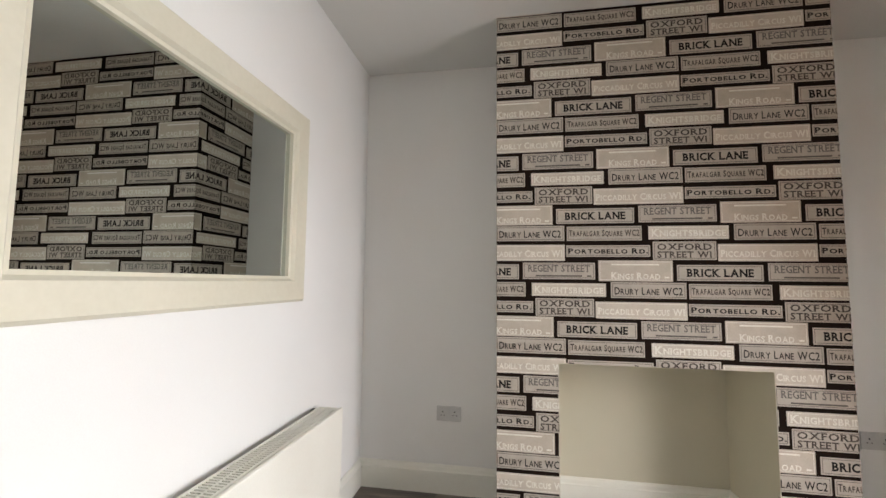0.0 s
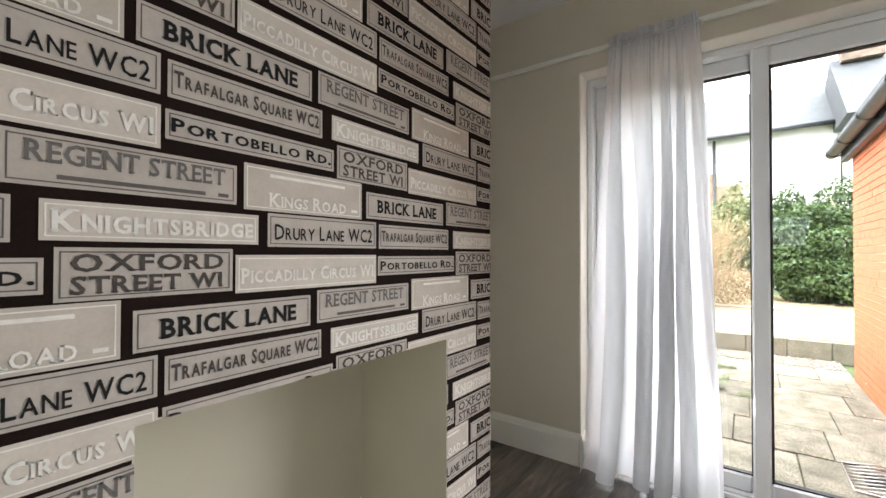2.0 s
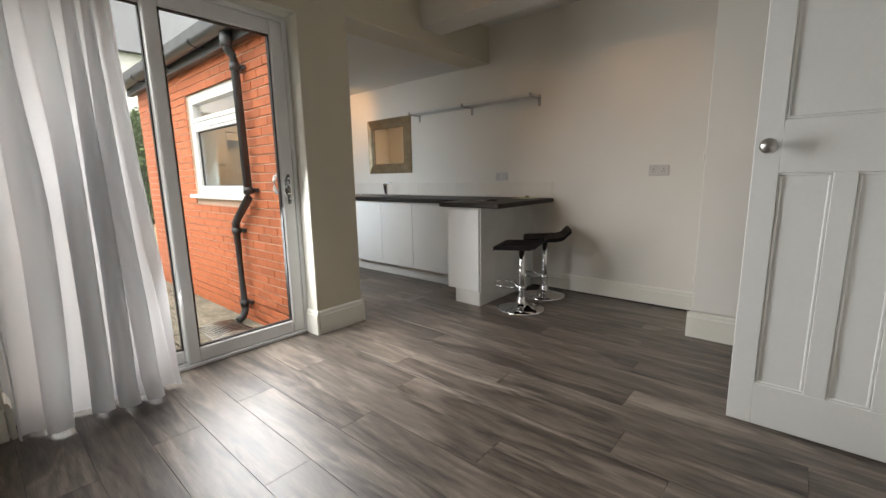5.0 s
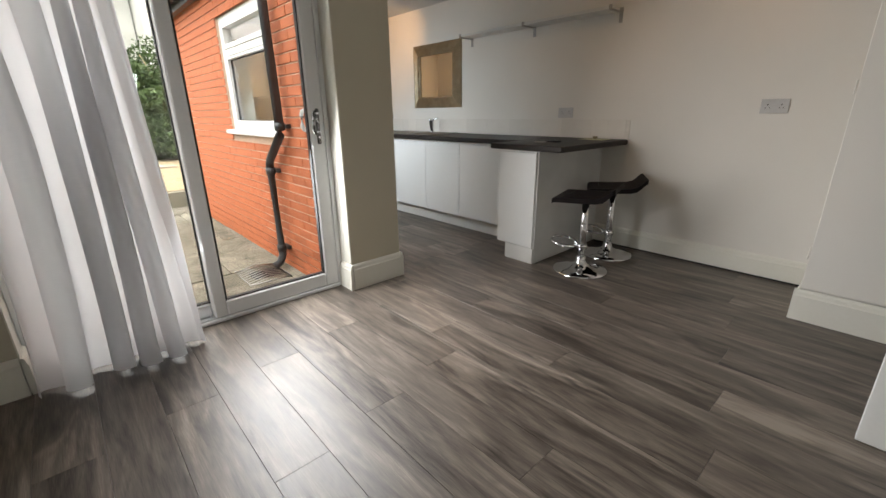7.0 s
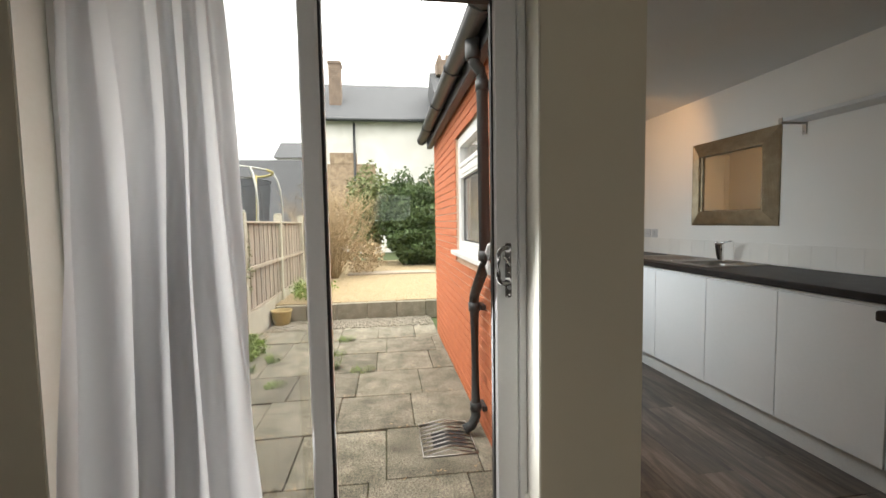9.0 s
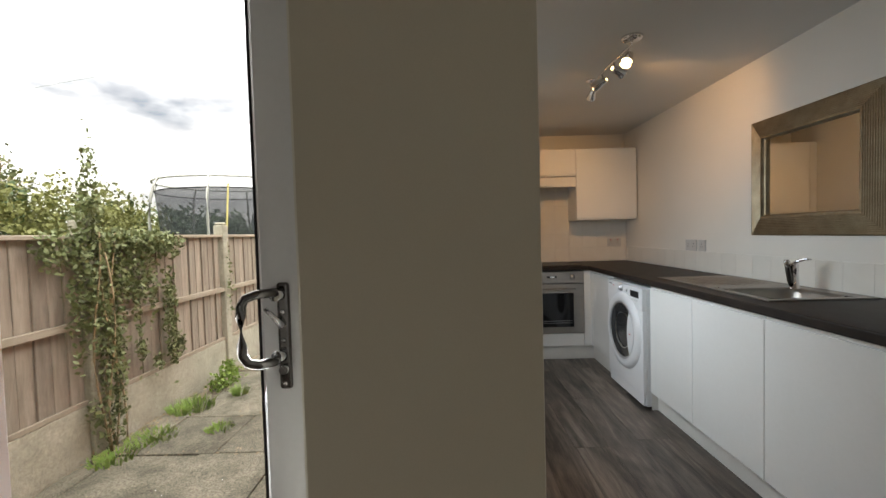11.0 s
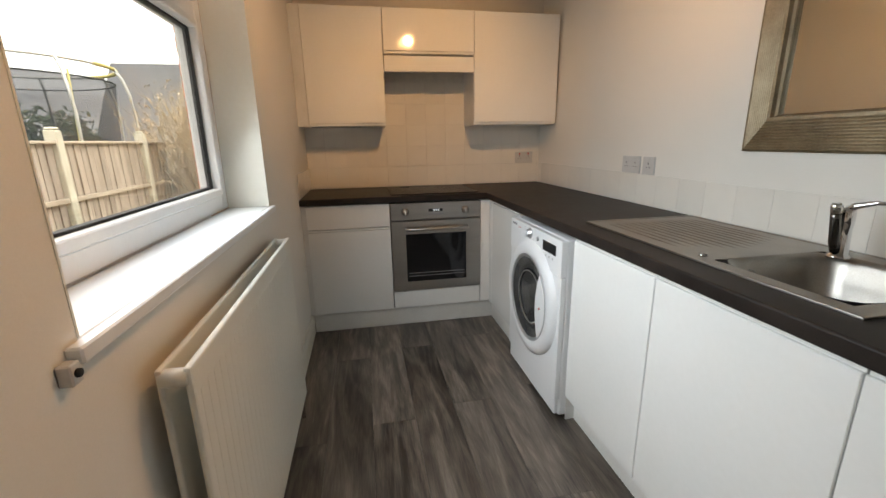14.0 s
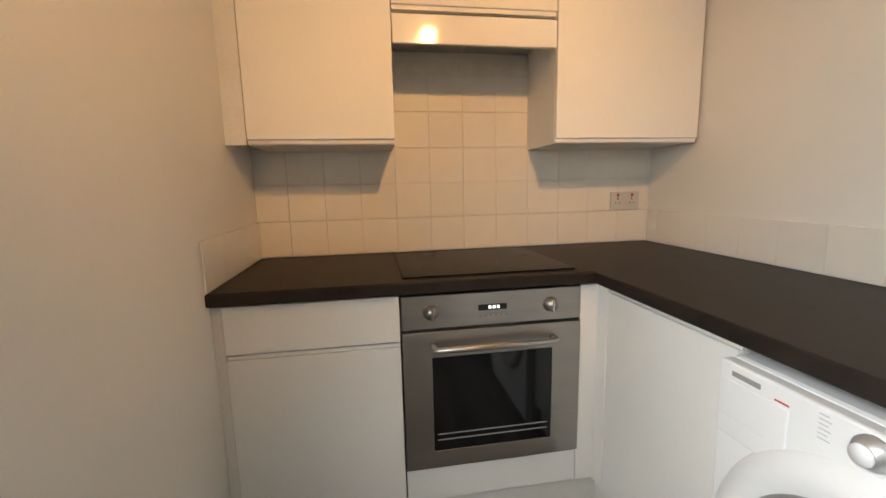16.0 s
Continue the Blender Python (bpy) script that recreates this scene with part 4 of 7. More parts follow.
def extrude_plan(outline, z0, z1, r=0.008):
    bm = bmesh.new()
    low = [bm.verts.new((x, y, z0)) for x, y in outline]
    high = [bm.verts.new((x, y, z1)) for x, y in outline]
    k = len(outline)
    bm.faces.new(low), bm.faces.new(list(reversed(high)))
    for i in range(k):
        bm.faces.new((low[i], low[(i + 1) % k], high[(i + 1) % k], high[i]))
    edges = [e for e in bm.edges if abs(e.verts[0].co.z - e.verts[1].co.z) < 1e-6]
    if r:
        bmesh.ops.bevel(bm, geom=edges, offset=r, segments=3, affect="EDGES", profile=0.5)
    return bm


SX0, SX1, SY0, SY1 = 3.475, 4.455, -2.140, -1.650     # sink cut-out
BOWL = (3.525, 3.865, -2.070, -1.700)
worktop = thing("worktop", "dark slate-effect laminate worktop along two kitchen walls", "worktop")


part("slab", slab_cells((2.172, 3.490, 4.440, 5.540, 6.141), (RIGHT + 0.001, -2.128, -1.662, -1.553, K_LEFT - 0.001), ((1, 1), (0, 3), (1, 3), (2, 3)), TOP - 0.040, TOP, 0.006), WORKTOP, worktop)

sink = thing("sink", "stainless steel inset sink with ribbed drainer and one bowl", "sink", base=(0, 0, TOP))


def sink_bowl():
    bx0, bx1, by0, by1 = BOWL
    bm = bmesh.new()
    rings = []
    for inset, z in ((0.0, 0.0042), (0.006, 0.001), (0.013, -0.012), (0.024, -0.070), (0.036, -0.115), (0.056, -0.142), (0.085, -0.153), (0.14, -0.157)):
        r = 0.07
        ring = []
        x0, x1, y0, y1 = bx0 + inset, bx1 - inset, by0 + inset, by1 - inset
        rr = max(0.012, r - inset * 0.3)
        for cx, cy, a0 in ((x1 - rr, y1 - rr, 0), (x0 + rr, y1 - rr, 90), (x0 + rr, y0 + rr, 180), (x1 - rr, y0 + rr, 270)):
            for s in range(7):
                a = radians(a0 + 15 * s)
                ring.append(bm.verts.new((cx + rr * math.cos(a), cy + rr * math.sin(a), z)))
        rings.append(ring)
    for a, b in zip(rings, rings[1:]):
        for i in range(len(a)):
            bm.faces.new((a[i], a[(i + 1) % len(a)], b[(i + 1) % len(a)], b[i])).smooth = True
    bm.faces.new(rings[-1])
    return bm


part("top_plate", slab_cells((SX0 + 0.011, BOWL[0], BOWL[1], SX1 - 0.011), (SY0 + 0.011, BOWL[2], BOWL[3], SY1 - 0.011), ((1, 1),), 0.0005, 0.0042, 0.0005), SINK_STEEL, sink)
part("rolled_edge", slab_cells((SX0, SX0 + 0.012, SX1 - 0.012, SX1), (SY0, SY0 + 0.012, SY1 - 0.012, SY1), ((1, 1),), 0.0, 0.0068, 0.0022), SINK_STEEL, sink)
part("bowl", sink_bowl(), SINK_STEEL, sink)
for i in range(13):
    yy = -2.075 + i * 0.0305
    part("drainer_rib", tube([(3.93 + 0.012 * abs(i - 6), yy, 0.0005), (4.03 + 0.012 * abs(i - 6), yy, 0.0012), (4.36, yy, 0.0012), (4.42, yy, 0.0005)], [0.0035, 0.0062, 0.0060, 0.0035], sides=8), SINK_STEEL, sink)
part("waste", lathe([(0.036, 0.0), (0.036, 0.003), (0.020, 0.003), (0.016, -0.004), (0.0, -0.004)], (3.695, -1.885, -0.149), 24), CHROME, sink)
part("overflow", lathe([(0.020, 0.0), (0.020, 0.003), (0.009, 0.003), (0.008, -0.003), (0.0, -0.003)], (3.843, -1.80, -0.045), 20, "x"), CHROME, sink, "chrome overflow ring")
# no hole is cut: a dark disc shows the shade inside the overflow
part("overflow_shade", lathe([(0.0125, 0.0), (0.0125, -0.004), (0.0, -0.0045)], (3.839, -1.80, -0.045), 20, "x"), SHADE_FILL, sink, "dark disc for the shade in the overflow hole")
part("plug_seat", lathe([(0.012, 0.0), (0.012, 0.006), (0.0, 0.008)], (3.905, -1.70, 0.004), 16), CHROME, sink)

tap = thing("mixer_tap", "chrome single-lever mixer tap behind the sink bowl", "tap", base=(3.800, -2.030, TOP + 0.005))
part("body", lathe([(0.027, 0.0), (0.027, 0.006), (0.020, 0.012), (0.0165, 0.085), (0.018, 0.095), (0.018, 0.125), (0.015, 0.136), (0.0, 0.139)], (0, 0, 0), 24), CHROME, tap)
# chrome spout coloured dark, as if the black worktop were mirrored in it
spout = part("spout", tube([(0.0, 0.014, 0.018), (0.001, 0.022, 0.045), (0.002, 0.033, 0.110), (0.002, 0.036, 0.128)], [0.012, 0.0130, 0.0125, 0.0120], sides=16), DARK_REFLECTION_CHROME, tap, "chrome sleeve of the slanting spout, dark reflection in its colour")
part("spout_end", tube([(0.002, 0.0357, 0.126), (0.002, 0.039, 0.146), (0.002, 0.040, 0.153)], [0.0135, 0.0135, 0.009], sides=16), CHROME, spout)
part("lever", tube([(0, 0.0, 0.132), (-0.014, -0.004, 0.144), (-0.052, -0.014, 0.157), (-0.078, -0.020, 0.156)], [0.011, 0.009, 0.006, 0.004], sides=12), CHROME, tap)

hob = thing("hob", "flat black ceramic hob set into the worktop", "hob", base=(5.835, -1.22, TOP))
part("glass", bevelled(-0.250, -0.290, 0.0005, 0.250, 0.290, 0.006, 0.003, 2), HOB_GLASS, hob)
for hx, hy, hr in ((-0.12, 0.14, 0.09), (0.13, 0.14, 0.075), (-0.12, -0.13, 0.075), (0.13, -0.13, 0.09)):
    ring = lathe([(hr, 0.0059), (hr, 0.0062), (hr - 0.0012, 0.0062), (hr - 0.0012, 0.0059)], (hx, hy, 0), 40, caps=False)
    part("cooking_zone", ring, OVEN_GLASS, hob)

# wall cabinets and the cooker hood
UX = 5.835


def wall_cabinet(y0, y1, z0, z1, label):
    u = thing("wall_cabinet", label, "kitchen cabinet", "wall cabinets over the end worktop", (UX, (y0 + y1) / 2, z0))
    w, h = abs(y1 - y0) / 2, z1 - z0
    part("carcass", bevelled(0.021, -w + 0.001, 0.0, K_END - 0.012 - UX, w - 0.001, h), CARCASS, u)
    part("door", boxes((0, -w + 0.0015, 0.018, 0.019, w - 0.0015, h), (0.009, -w + 0.0015, 0.002, 0.019, w - 0.0015, 0.018), r=0.0018), UNIT, u)
    return u


wall_cabinet(-0.940, -0.442, 1.330, 2.045, "tall white gloss wall cabinet beside the window wall")
wall_cabinet(-2.150, -1.545, 1.330, 2.045, "tall white gloss wall cabinet in the far corner")
wall_cabinet(-1.544, -0.941, 1.778, 2.045, "short white gloss wall cabinet over the cooker hood")
solo("cabinet_filler", bevelled(UX + 0.003, -0.4405, 1.330, UX + 0.02, K_LEFT - 0.001, 2.045), CARCASS, "narrow white filler beside the wall cabinet", "filler")
hood = thing("cooker_hood", "white fronted cooker hood built in between the wall cabinets", "cooker hood", base=(UX, -1.2425, 1.67))
part("front", bevelled(0.0, -0.300, 0.0, 0.019, 0.300, 0.096, 0.002), UNIT, hood)
part("housing", bevelled(0.021, -0.298, 0.062, 0.300, 0.298, 0.100), STEEL, hood)
part("filter", boxes((0.04, -0.28, 0.058, 0.28, -0.005, 0.0615), (0.04, 0.005, 0.058, 0.28, 0.28, 0.0615), r=0.001), GREY_PLASTIC, hood, "grey grease filter")

# washing machine
wm = thing("washing_machine", "white front-loading washing machine with a chrome-rimmed porthole door", "washing machine", base=(4.715, -1.535, 0.0))
W2 = 0.295
part("casing", bevelled(-W2, -0.60, 0.018, W2, -0.022, 0.830, 0.010, 2), APPLIANCE, wm)
part("front_panel", bevelled(-W2, -0.024, 0.10, W2, 0.0, 0.671, 0.004, 2), APPLIANCE, wm)
part("kick_panel", bevelled(-W2 + 0.01, -0.030, 0.022, W2 - 0.01, -0.006, 0.098, 0.004), APPLIANCE, wm)
fascia = part("control_panel", bevelled(-W2, -0.026, 0.672, W2, 0.004, 0.826, 0.005, 2), APPLIANCE, wm)
part("detergent_drawer", bevelled(0.150, -0.002, 0.715, 0.285, 0.0060, 0.790, 0.003, 2), APPLIANCE, fascia)
part("maker_plate", bevelled(0.205, 0.003, 0.800, 0.265, 0.0052, 0.810), GREY_PLASTIC, fascia)
part("programme_dial", lathe([(0.026, 0.0), (0.026, 0.005), (0.020, 0.007), (0.018, 0.020), (0.0, 0.021)], (0.030, 0.004, 0.794), 32, "y"), SILVER_PLASTIC, fascia, "round silver dial")
part("dial_cap", lathe([(0.0165, 0.020), (0.016, 0.0235), (0.0, 0.024)], (0.030, 0.004, 0.794), 28, "y"), APPLIANCE, fascia)
part("small_dial", lathe([(0.010, 0.0), (0.010, 0.005), (0.0, 0.006)], (-0.060, 0.004, 0.786), 20, "y"), SILVER_PLASTIC, fascia)
part("display", bevelled(-0.245, 0.003, 0.752, -0.115, 0.0060, 0.797, 0.002), BLACK_PLASTIC, fascia, "black display window")
for i in range(4):
    part("option_button", bevelled(-0.120 - i * 0.034, 0.003, 0.728, -0.108 - i * 0.034, 0.0050, 0.737, 0.001), PALE_PRINT, fascia)
for i in range(6):
    part("printed_line", bevelled(0.085 + 0.004 * (i % 2), 0.0036, 0.772 + i * 0.008, 0.104, 0.0044, 0.774 + i * 0.008), PALE_PRINT, fascia)
part("red_mark", bevelled(0.150, 0.0055, 0.796, 0.176, 0.0062, 0.799), RED, fascia)
def enlarged(bm):
    """The porthole at its full size, on its own height."""
    bm.transform(Matrix.Translation((0, 0, 0.485)) @ Matrix.Diagonal((1.19, 1.0, 1.19, 1.0)) @ Matrix.Translation((0, 0, -0.402)))
    return bm


def catch_plate():
    """A plate that fills one side of the round opening, its free edge hollowed towards the middle."""
    bm = bmesh.new()
    outer = [(-0.176 * math.cos(radians(a)), 0.176 * math.sin(radians(a))) for a in range(-50, 51, 5)]
    inner = [(-0.117 + 0.030 * (1 - (s / 8) ** 2), 0.130 * s / 8) for s in range(8, -9, -1)]
    f = bm.faces.new([bm.verts.new((x, 0.012, 0.402 + z)) for x, z in outer + inner])
    up = bmesh.ops.extrude_face_region(bm, geom=[f])["geom"]
    for v in up:
        if isinstance(v, bmesh.types.BMVert):
            v.co.y = 0.028
    bmesh.ops.recalc_face_normals(bm, faces=bm.faces[:])
    bmesh.ops.bevel(bm, geom=[e for e in bm.edges if e.verts[0].co.y > 0.02 and e.verts[1].co.y > 0.02], offset=0.004, segments=2, affect="EDGES", profile=0.5)
    return bm


porthole = part("porthole_door", enlarged(lathe([(0.172, 0.016), (0.180, 0.025), (0.205, 0.026), (0.228, 0.018), (0.236, 0.0)], (0.0, 0.0, 0.402), 56, "y", caps=False)), APPLIANCE, wm)
part("chrome_rim", enlarged(lathe([(0.164, 0.016), (0.168, 0.022), (0.174, 0.025), (0.179, 0.024)], (0.0, 0.001, 0.402), 56, "y", caps=False)), SILVER_PLASTIC, porthole)
part("glass_bowl", enlarged(lathe([(0.0, 0.008), (0.05, 0.006), (0.095, 0.0045), (0.125, 0.007), (0.150, 0.012), (0.167, 0.019)], (0.0, 0.001, 0.402), 48, "y", caps=False)), SMOKED, porthole, "dark bowl-shaped door glass")
part("drum_ring", enlarged(lathe([(0.104, 0.008), (0.108, 0.011), (0.113, 0.011), (0.116, 0.0105)], (0.0, 0.002, 0.402), 48, "y", caps=False)), CHROME, porthole)
part("door_catch", enlarged(catch_plate()), APPLIANCE, porthole, "white hand grip over one side of the porthole")
part("red_dot", enlarged(lathe([(0.005, 0.0), (0.005, 0.003), (0.0, 0.003)], (-0.132, 0.0275, 0.402), 12, "y")), RED, porthole)
for fx in (-0.25, 0.25):
    for fy in (-0.08, -0.55):
        part("foot", lathe([(0.022, 0.0), (0.022, 0.010), (0.012, 0.012), (0.012, 0.020)], (fx, fy, 0.0), 14), BLACK_PLASTIC, wm)

# ---------------------------------------------------------------- breakfast bar
bar = thing("breakfast_bar", "white breakfast bar unit with a gloss end panel", "breakfast bar", base=(1.77, -1.235, 0))
part("end_panel", boxes((0.0, -0.018, 0.125, 0.340, 0.0, 0.834), (0.0, -0.018, 0.834, 0.340, -0.009, 0.850), r=0.002), UNIT, bar)
part("back_panel", bevelled(-0.012, RIGHT + 1.236, 0.0, 0.004, -0.019, 0.851, 0.002), CARCASS, bar)
part("carcass", bevelled(0.006, RIGHT + 1.240, 0.13, 0.340, -0.02, 0.850), CARCASS, bar)
part("plinth", bevelled(-0.008, -0.020, 0.0, 0.258, -0.004, 0.122, 0.002), PLINTH, bar)
part("side_plinth", bevelled(0.240, -0.40, 0.0, 0.256, -0.022, 0.122, 0.002), PLINTH, bar)
solo("bar_worktop", front_rolled(1.545, RIGHT + 0.001, 2.170, -1.192), WORKTOP, "dark laminate worktop of the breakfast bar", "worktop")
solo("sheet_of_paper", bevelled(1.66, -2.10, TOP, 1.87, -1.95, TOP + 0.002), PAPER_NOTE, "pale yellow sheet of paper on the bar", "paper")
keys = thing("bunch_of_keys", "bunch of keys with black fob lying on the breakfast bar", "keys", base=(1.90, -1.50, TOP))
part("ring", tube([(0.022 * math.cos(a / 3), 0.022 * math.sin(a / 3), 0.004) for a in range(19)], 0.0018, sides=6, closed=True), STEEL, keys)
for ang, reach in ((100, 0.075), (75, 0.080), (140, 0.070), (40, 0.065), (118, 0.082)):
    a = radians(ang)
    c0, s0 = math.cos(a), math.sin(a)
    key = part("key", tube([(0.034 * c0, 0.034 * s0, 0.005), (reach * c0, reach * s0, 0.005)], [0.0036, 0.0028], sides=6), STEEL, keys)
    part("key_bow", lathe([(0.013, -0.0012), (0.013, 0.0012), (0.005, 0.0012), (0.005, -0.0012)], (0.026 * c0, 0.026 * s0, 0.006), 14, caps=False), STEEL, key)
part("fob", bevelled(-0.110, -0.075, 0.0, -0.045, -0.030, 0.014, 0.005, 2), BLACK_PLASTIC, keys, "black key fob")
part("strap", tube([(0.0, -0.02, 0.003), (-0.03, -0.06, 0.004), (0.01, -0.11, 0.003), (0.045, -0.13, 0.004)], 0.005, sides=6), BLACK_PLASTIC, keys, "short black strap")
cup = thing("tealight_holder", "tiny brass-coloured cup on the bar by the wall", "cup", base=(1.78, -2.06, TOP + 0.002))
part("bowl", lathe([(0.014, 0.0), (0.020, 0.010), (0.021, 0.020), (0.018, 0.020), (0.016, 0.006), (0.0, 0.005)], sides=20), CHAMPAGNE, cup)


def bar_stool():
    s = thing("bar_stool", "black leatherette bar stool on a round chrome pedestal", "stool", "stools at the breakfast bar")
    part("base", lathe([(0.192, 0.0), (0.195, 0.006), (0.185, 0.014), (0.12, 0.026), (0.07, 0.042), (0.040, 0.062), (0.034, 0.085), (0.034, 0.105), (0.0, 0.105)], sides=48), CHROME, s)
    part("column", lathe([(0.0275, 0.10), (0.0275, 0.34), (0.0250, 0.346), (0.0245, 0.352), (0.0245, 0.52), (0.0, 0.52)], sides=28), CHROME, s)
    part("collar", lathe([(0.036, 0.165), (0.036, 0.195), (0.030, 0.20)], sides=24), CHROME, s)
    pts = [(0.030, 0.012, 0.185), (0.09, 0.10, 0.20), (0.16, 0.105, 0.21), (0.215, 0.06, 0.215), (0.225, 0.0, 0.216), (0.215, -0.06, 0.215), (0.16, -0.105, 0.21), (0.09, -0.10, 0.20), (0.030, -0.012, 0.185)]
    part("foot_ring", tube(pts, 0.009, sides=10), CHROME, s)
    part("seat_plate", bevelled(-0.09, -0.09, 0.515, 0.09, 0.09, 0.530, 0.004), BLACK_PLASTIC, s)
    part("lift_lever", tube([(0.03, -0.03, 0.512), (0.05, -0.15, 0.505), (0.055, -0.185, 0.490)], [0.006, 0.006, 0.009], sides=8), BLACK_PLASTIC, s)
    bm = bmesh.new()
    prof = [(0.195, 0.545), (0.18, 0.557), (0.11, 0.560), (0.0, 0.563), (-0.10, 0.568), (-0.145, 0.580), (-0.172, 0.606), (-0.198, 0.634), (-0.212, 0.640)]
    rows = []
    for side in (1, -1):
        rows.append([[bm.verts.new((x, side * (0.180 - 0.012 * (k in (0, len(prof) - 1))), z + dz)) for k, (x, z) in enumerate(prof)] for dz in (0.0, -0.034)])
    k = len(prof)
    for i in range(k - 1):
        bm.faces.new((rows[0][0][i], rows[0][0][i + 1], rows[1][0][i + 1], rows[1][0][i]))
        bm.faces.new((rows[0][1][i], rows[1][1][i], rows[1][1][i + 1], rows[0][1][i + 1]))
        for side in rows:
            bm.faces.new((side[0][i], side[1][i], side[1][i + 1], side[0][i + 1]))
    for i in (0, k - 1):
        bm.faces.new((rows[0][0][i], rows[1][0][i], rows[1][1][i], rows[0][1][i]))
    bmesh.ops.bevel(bm, geom=[e for e in bm.edges if e.calc_face_angle(0) > 0.7], offset=0.010, segments=2, affect="EDGES", profile=0.5)
    seat = part("seat", bm, LEATHER, s)
    part("seam", tube([(0.115, -0.176, 0.5605), (0.115, 0.176, 0.5605)], 0.0018, sides=6), BLACK_PLASTIC, seat)
    return s


stool = bar_stool()
stool.matrix_world = pose(1.447, -1.400, 0, 0, 0, 16)
stool2 = copy_thing(stool, pose(1.482, -1.878, 0, 0, 0, 30))
tagged(stool2, "black leatherette bar stool with upturned back, beside the wall")

# wall shelf
shelf = thing("wall_shelf", "long white wall shelf on brushed steel brackets", "shelf", base=(2.52, RIGHT, 1.835))
part("board", bevelled(-0.79, 0.012, 0.0, 0.79, 0.175, 0.022, 0.002), CARCASS, shelf)
for bx in (-0.80, 0.0, 0.78):
    br = part("bracket", boxes((bx - 0.014, 0.0, -0.075, bx + 0.014, 0.008, 0.030), (bx - 0.012, 0.008, -0.010, bx + 0.012, 0.185, -0.001), (bx - 0.012, 0.177, -0.001, bx + 0.012, 0.186, 0.026), r=0.0015), STEEL, shelf)
    part("screw", lathe([(0.005, 0.0), (0.004, 0.003), (0.0, 0.003)], (bx, 0.008, -0.055), 10, "y"), CHROME, br)

# kitchen mirror with a ridged frame
kmirror = thing("kitchen_mirror", "mirror in a broad ridged champagne-gold frame above the sink", "mirror", base=pose(3.865, RIGHT, 1.517, 0, 0, 180))


def ridged(w2, h2, w, d):
    bm = bmesh.new()
    prof = [(0.0, 0.0), (0.0, d * 0.30), (w * 0.03, d * 0.36)]
    for i in range(11):
        q = w * (0.05 + 0.80 * i / 10.5)
        hgt = d * (0.40 + 0.60 * i / 10)
        prof += [(q, hgt - 0.0042), (q + w * 0.026, hgt), (q + w * 0.050, hgt)]
    prof += [(w * 0.93, d * 0.98), (w * 0.94, d * 0.55), (w, d * 0.40), (w, 0.006)]
    corners = [(-w2, -h2, 1, 1), (w2, -h2, -1, 1), (w2, h2, -1, -1), (-w2, h2, 1, -1)]
    rings = [[bm.verts.new((x + sx * q, -hh, z + sz * q)) for q, hh in prof] for x, z, sx, sz in corners]
    for i in range(4):
        a, b = rings[i], rings[(i + 1) % 4]
        for j in range(len(prof) - 1):
            bm.faces.new((a[j], b[j], b[j + 1], a[j + 1]))
    return bm


part("frame", ridged(0.410, 0.346, 0.122, 0.036), CHAMPAGNE, kmirror)
part("mirror_glass", bevelled(-0.302, -0.0085, -0.237, 0.302, -0.003, 0.237), SILVERED, kmirror)

# kitchen window with tilt fanlight
win = tagged(new("window_1"), "white upvc kitchen window with a top fanlight and deep sill", "window", kind="structure")


def bars_y(y0, y1, x0, x1, z0, z1, w, r=0.004):
    return boxes((x0, y0, z0, x0 + w, y1, z1), (x1 - w, y0, z0, x1, y1, z1), (x0 + w, y0, z0, x1 - w, y1, z0 + w), (x0 + w, y0, z1 - w, x1 - w, y1, z1), r=r)


TR = 1.655
wf = part("window_frame", bars_y(-0.215, -0.145, WX0 + 0.001, WX1 - 0.001, WZ0 + 0.012, WZ1 - 0.001, 0.058), UPVC, win)
part("transom", bevelled(WX0 + 0.058, -0.213, TR, WX1 - 0.058, -0.147, TR + 0.06, 0.004), UPVC, win)
part("casement", bars_y(-0.226, -0.150, WX0 + 0.059, WX1 - 0.059, WZ0 + 0.071, TR - 0.001, 0.028), UPVC, win)
part("fanlight", bars_y(-0.226, -0.140, WX0 + 0.059, WX1 - 0.059, TR + 0.061, WZ1 - 0.060, 0.042), UPVC, win)
part("gasket", boxes((WX0 + 0.087, -0.197, WZ0 + 0.099, WX0 + 0.094, -0.178, TR - 0.029), (WX1 - 0.094, -0.197, WZ0 + 0.099, WX1 - 0.087, -0.178, TR - 0.029), (WX0 + 0.094, -0.197, WZ0 + 0.099, WX1 - 0.094, -0.178, WZ0 + 0.106), (WX0 + 0.094, -0.197, TR - 0.036, WX1 - 0.094, -0.178, TR - 0.029)), GASKET, win)
for z0, z1, e in ((WZ0 + 0.10, TR - 0.03, 0.090), (TR + 0.10, WZ1 - 0.10, 0.098)):
    pane = part("pane", bevelled(WX0 + e, -0.192, z0, WX1 - e, -0.180, z1), GLASS, win)
    pane.visible_shadow = False
part("fanlight_handle", boxes((4.10, -0.236, TR + 0.070, 4.13, -0.226, TR + 0.098), (4.04, -0.246, TR + 0.080, 4.13, -0.236, TR + 0.092), r=0.003), UPVC, win)
part("window_sill", boxes((WX0 - 0.03, K_LEFT - 0.022, WZ0 - 0.014, WX1 + 0.02, K_LEFT + 0.0, WZ0 + 0.010), (WX0 + 0.001, K_LEFT, WZ0 + 0.0005, WX1 - 0.001, -0.215, WZ0 + 0.010), r=0.003), UPVC, win)
part("outer_sill", bevelled(WX0 - 0.05, -0.145, WZ0 - 0.03, WX1 + 0.05, -0.07, WZ0 + 0.012, 0.006), UPVC, win)
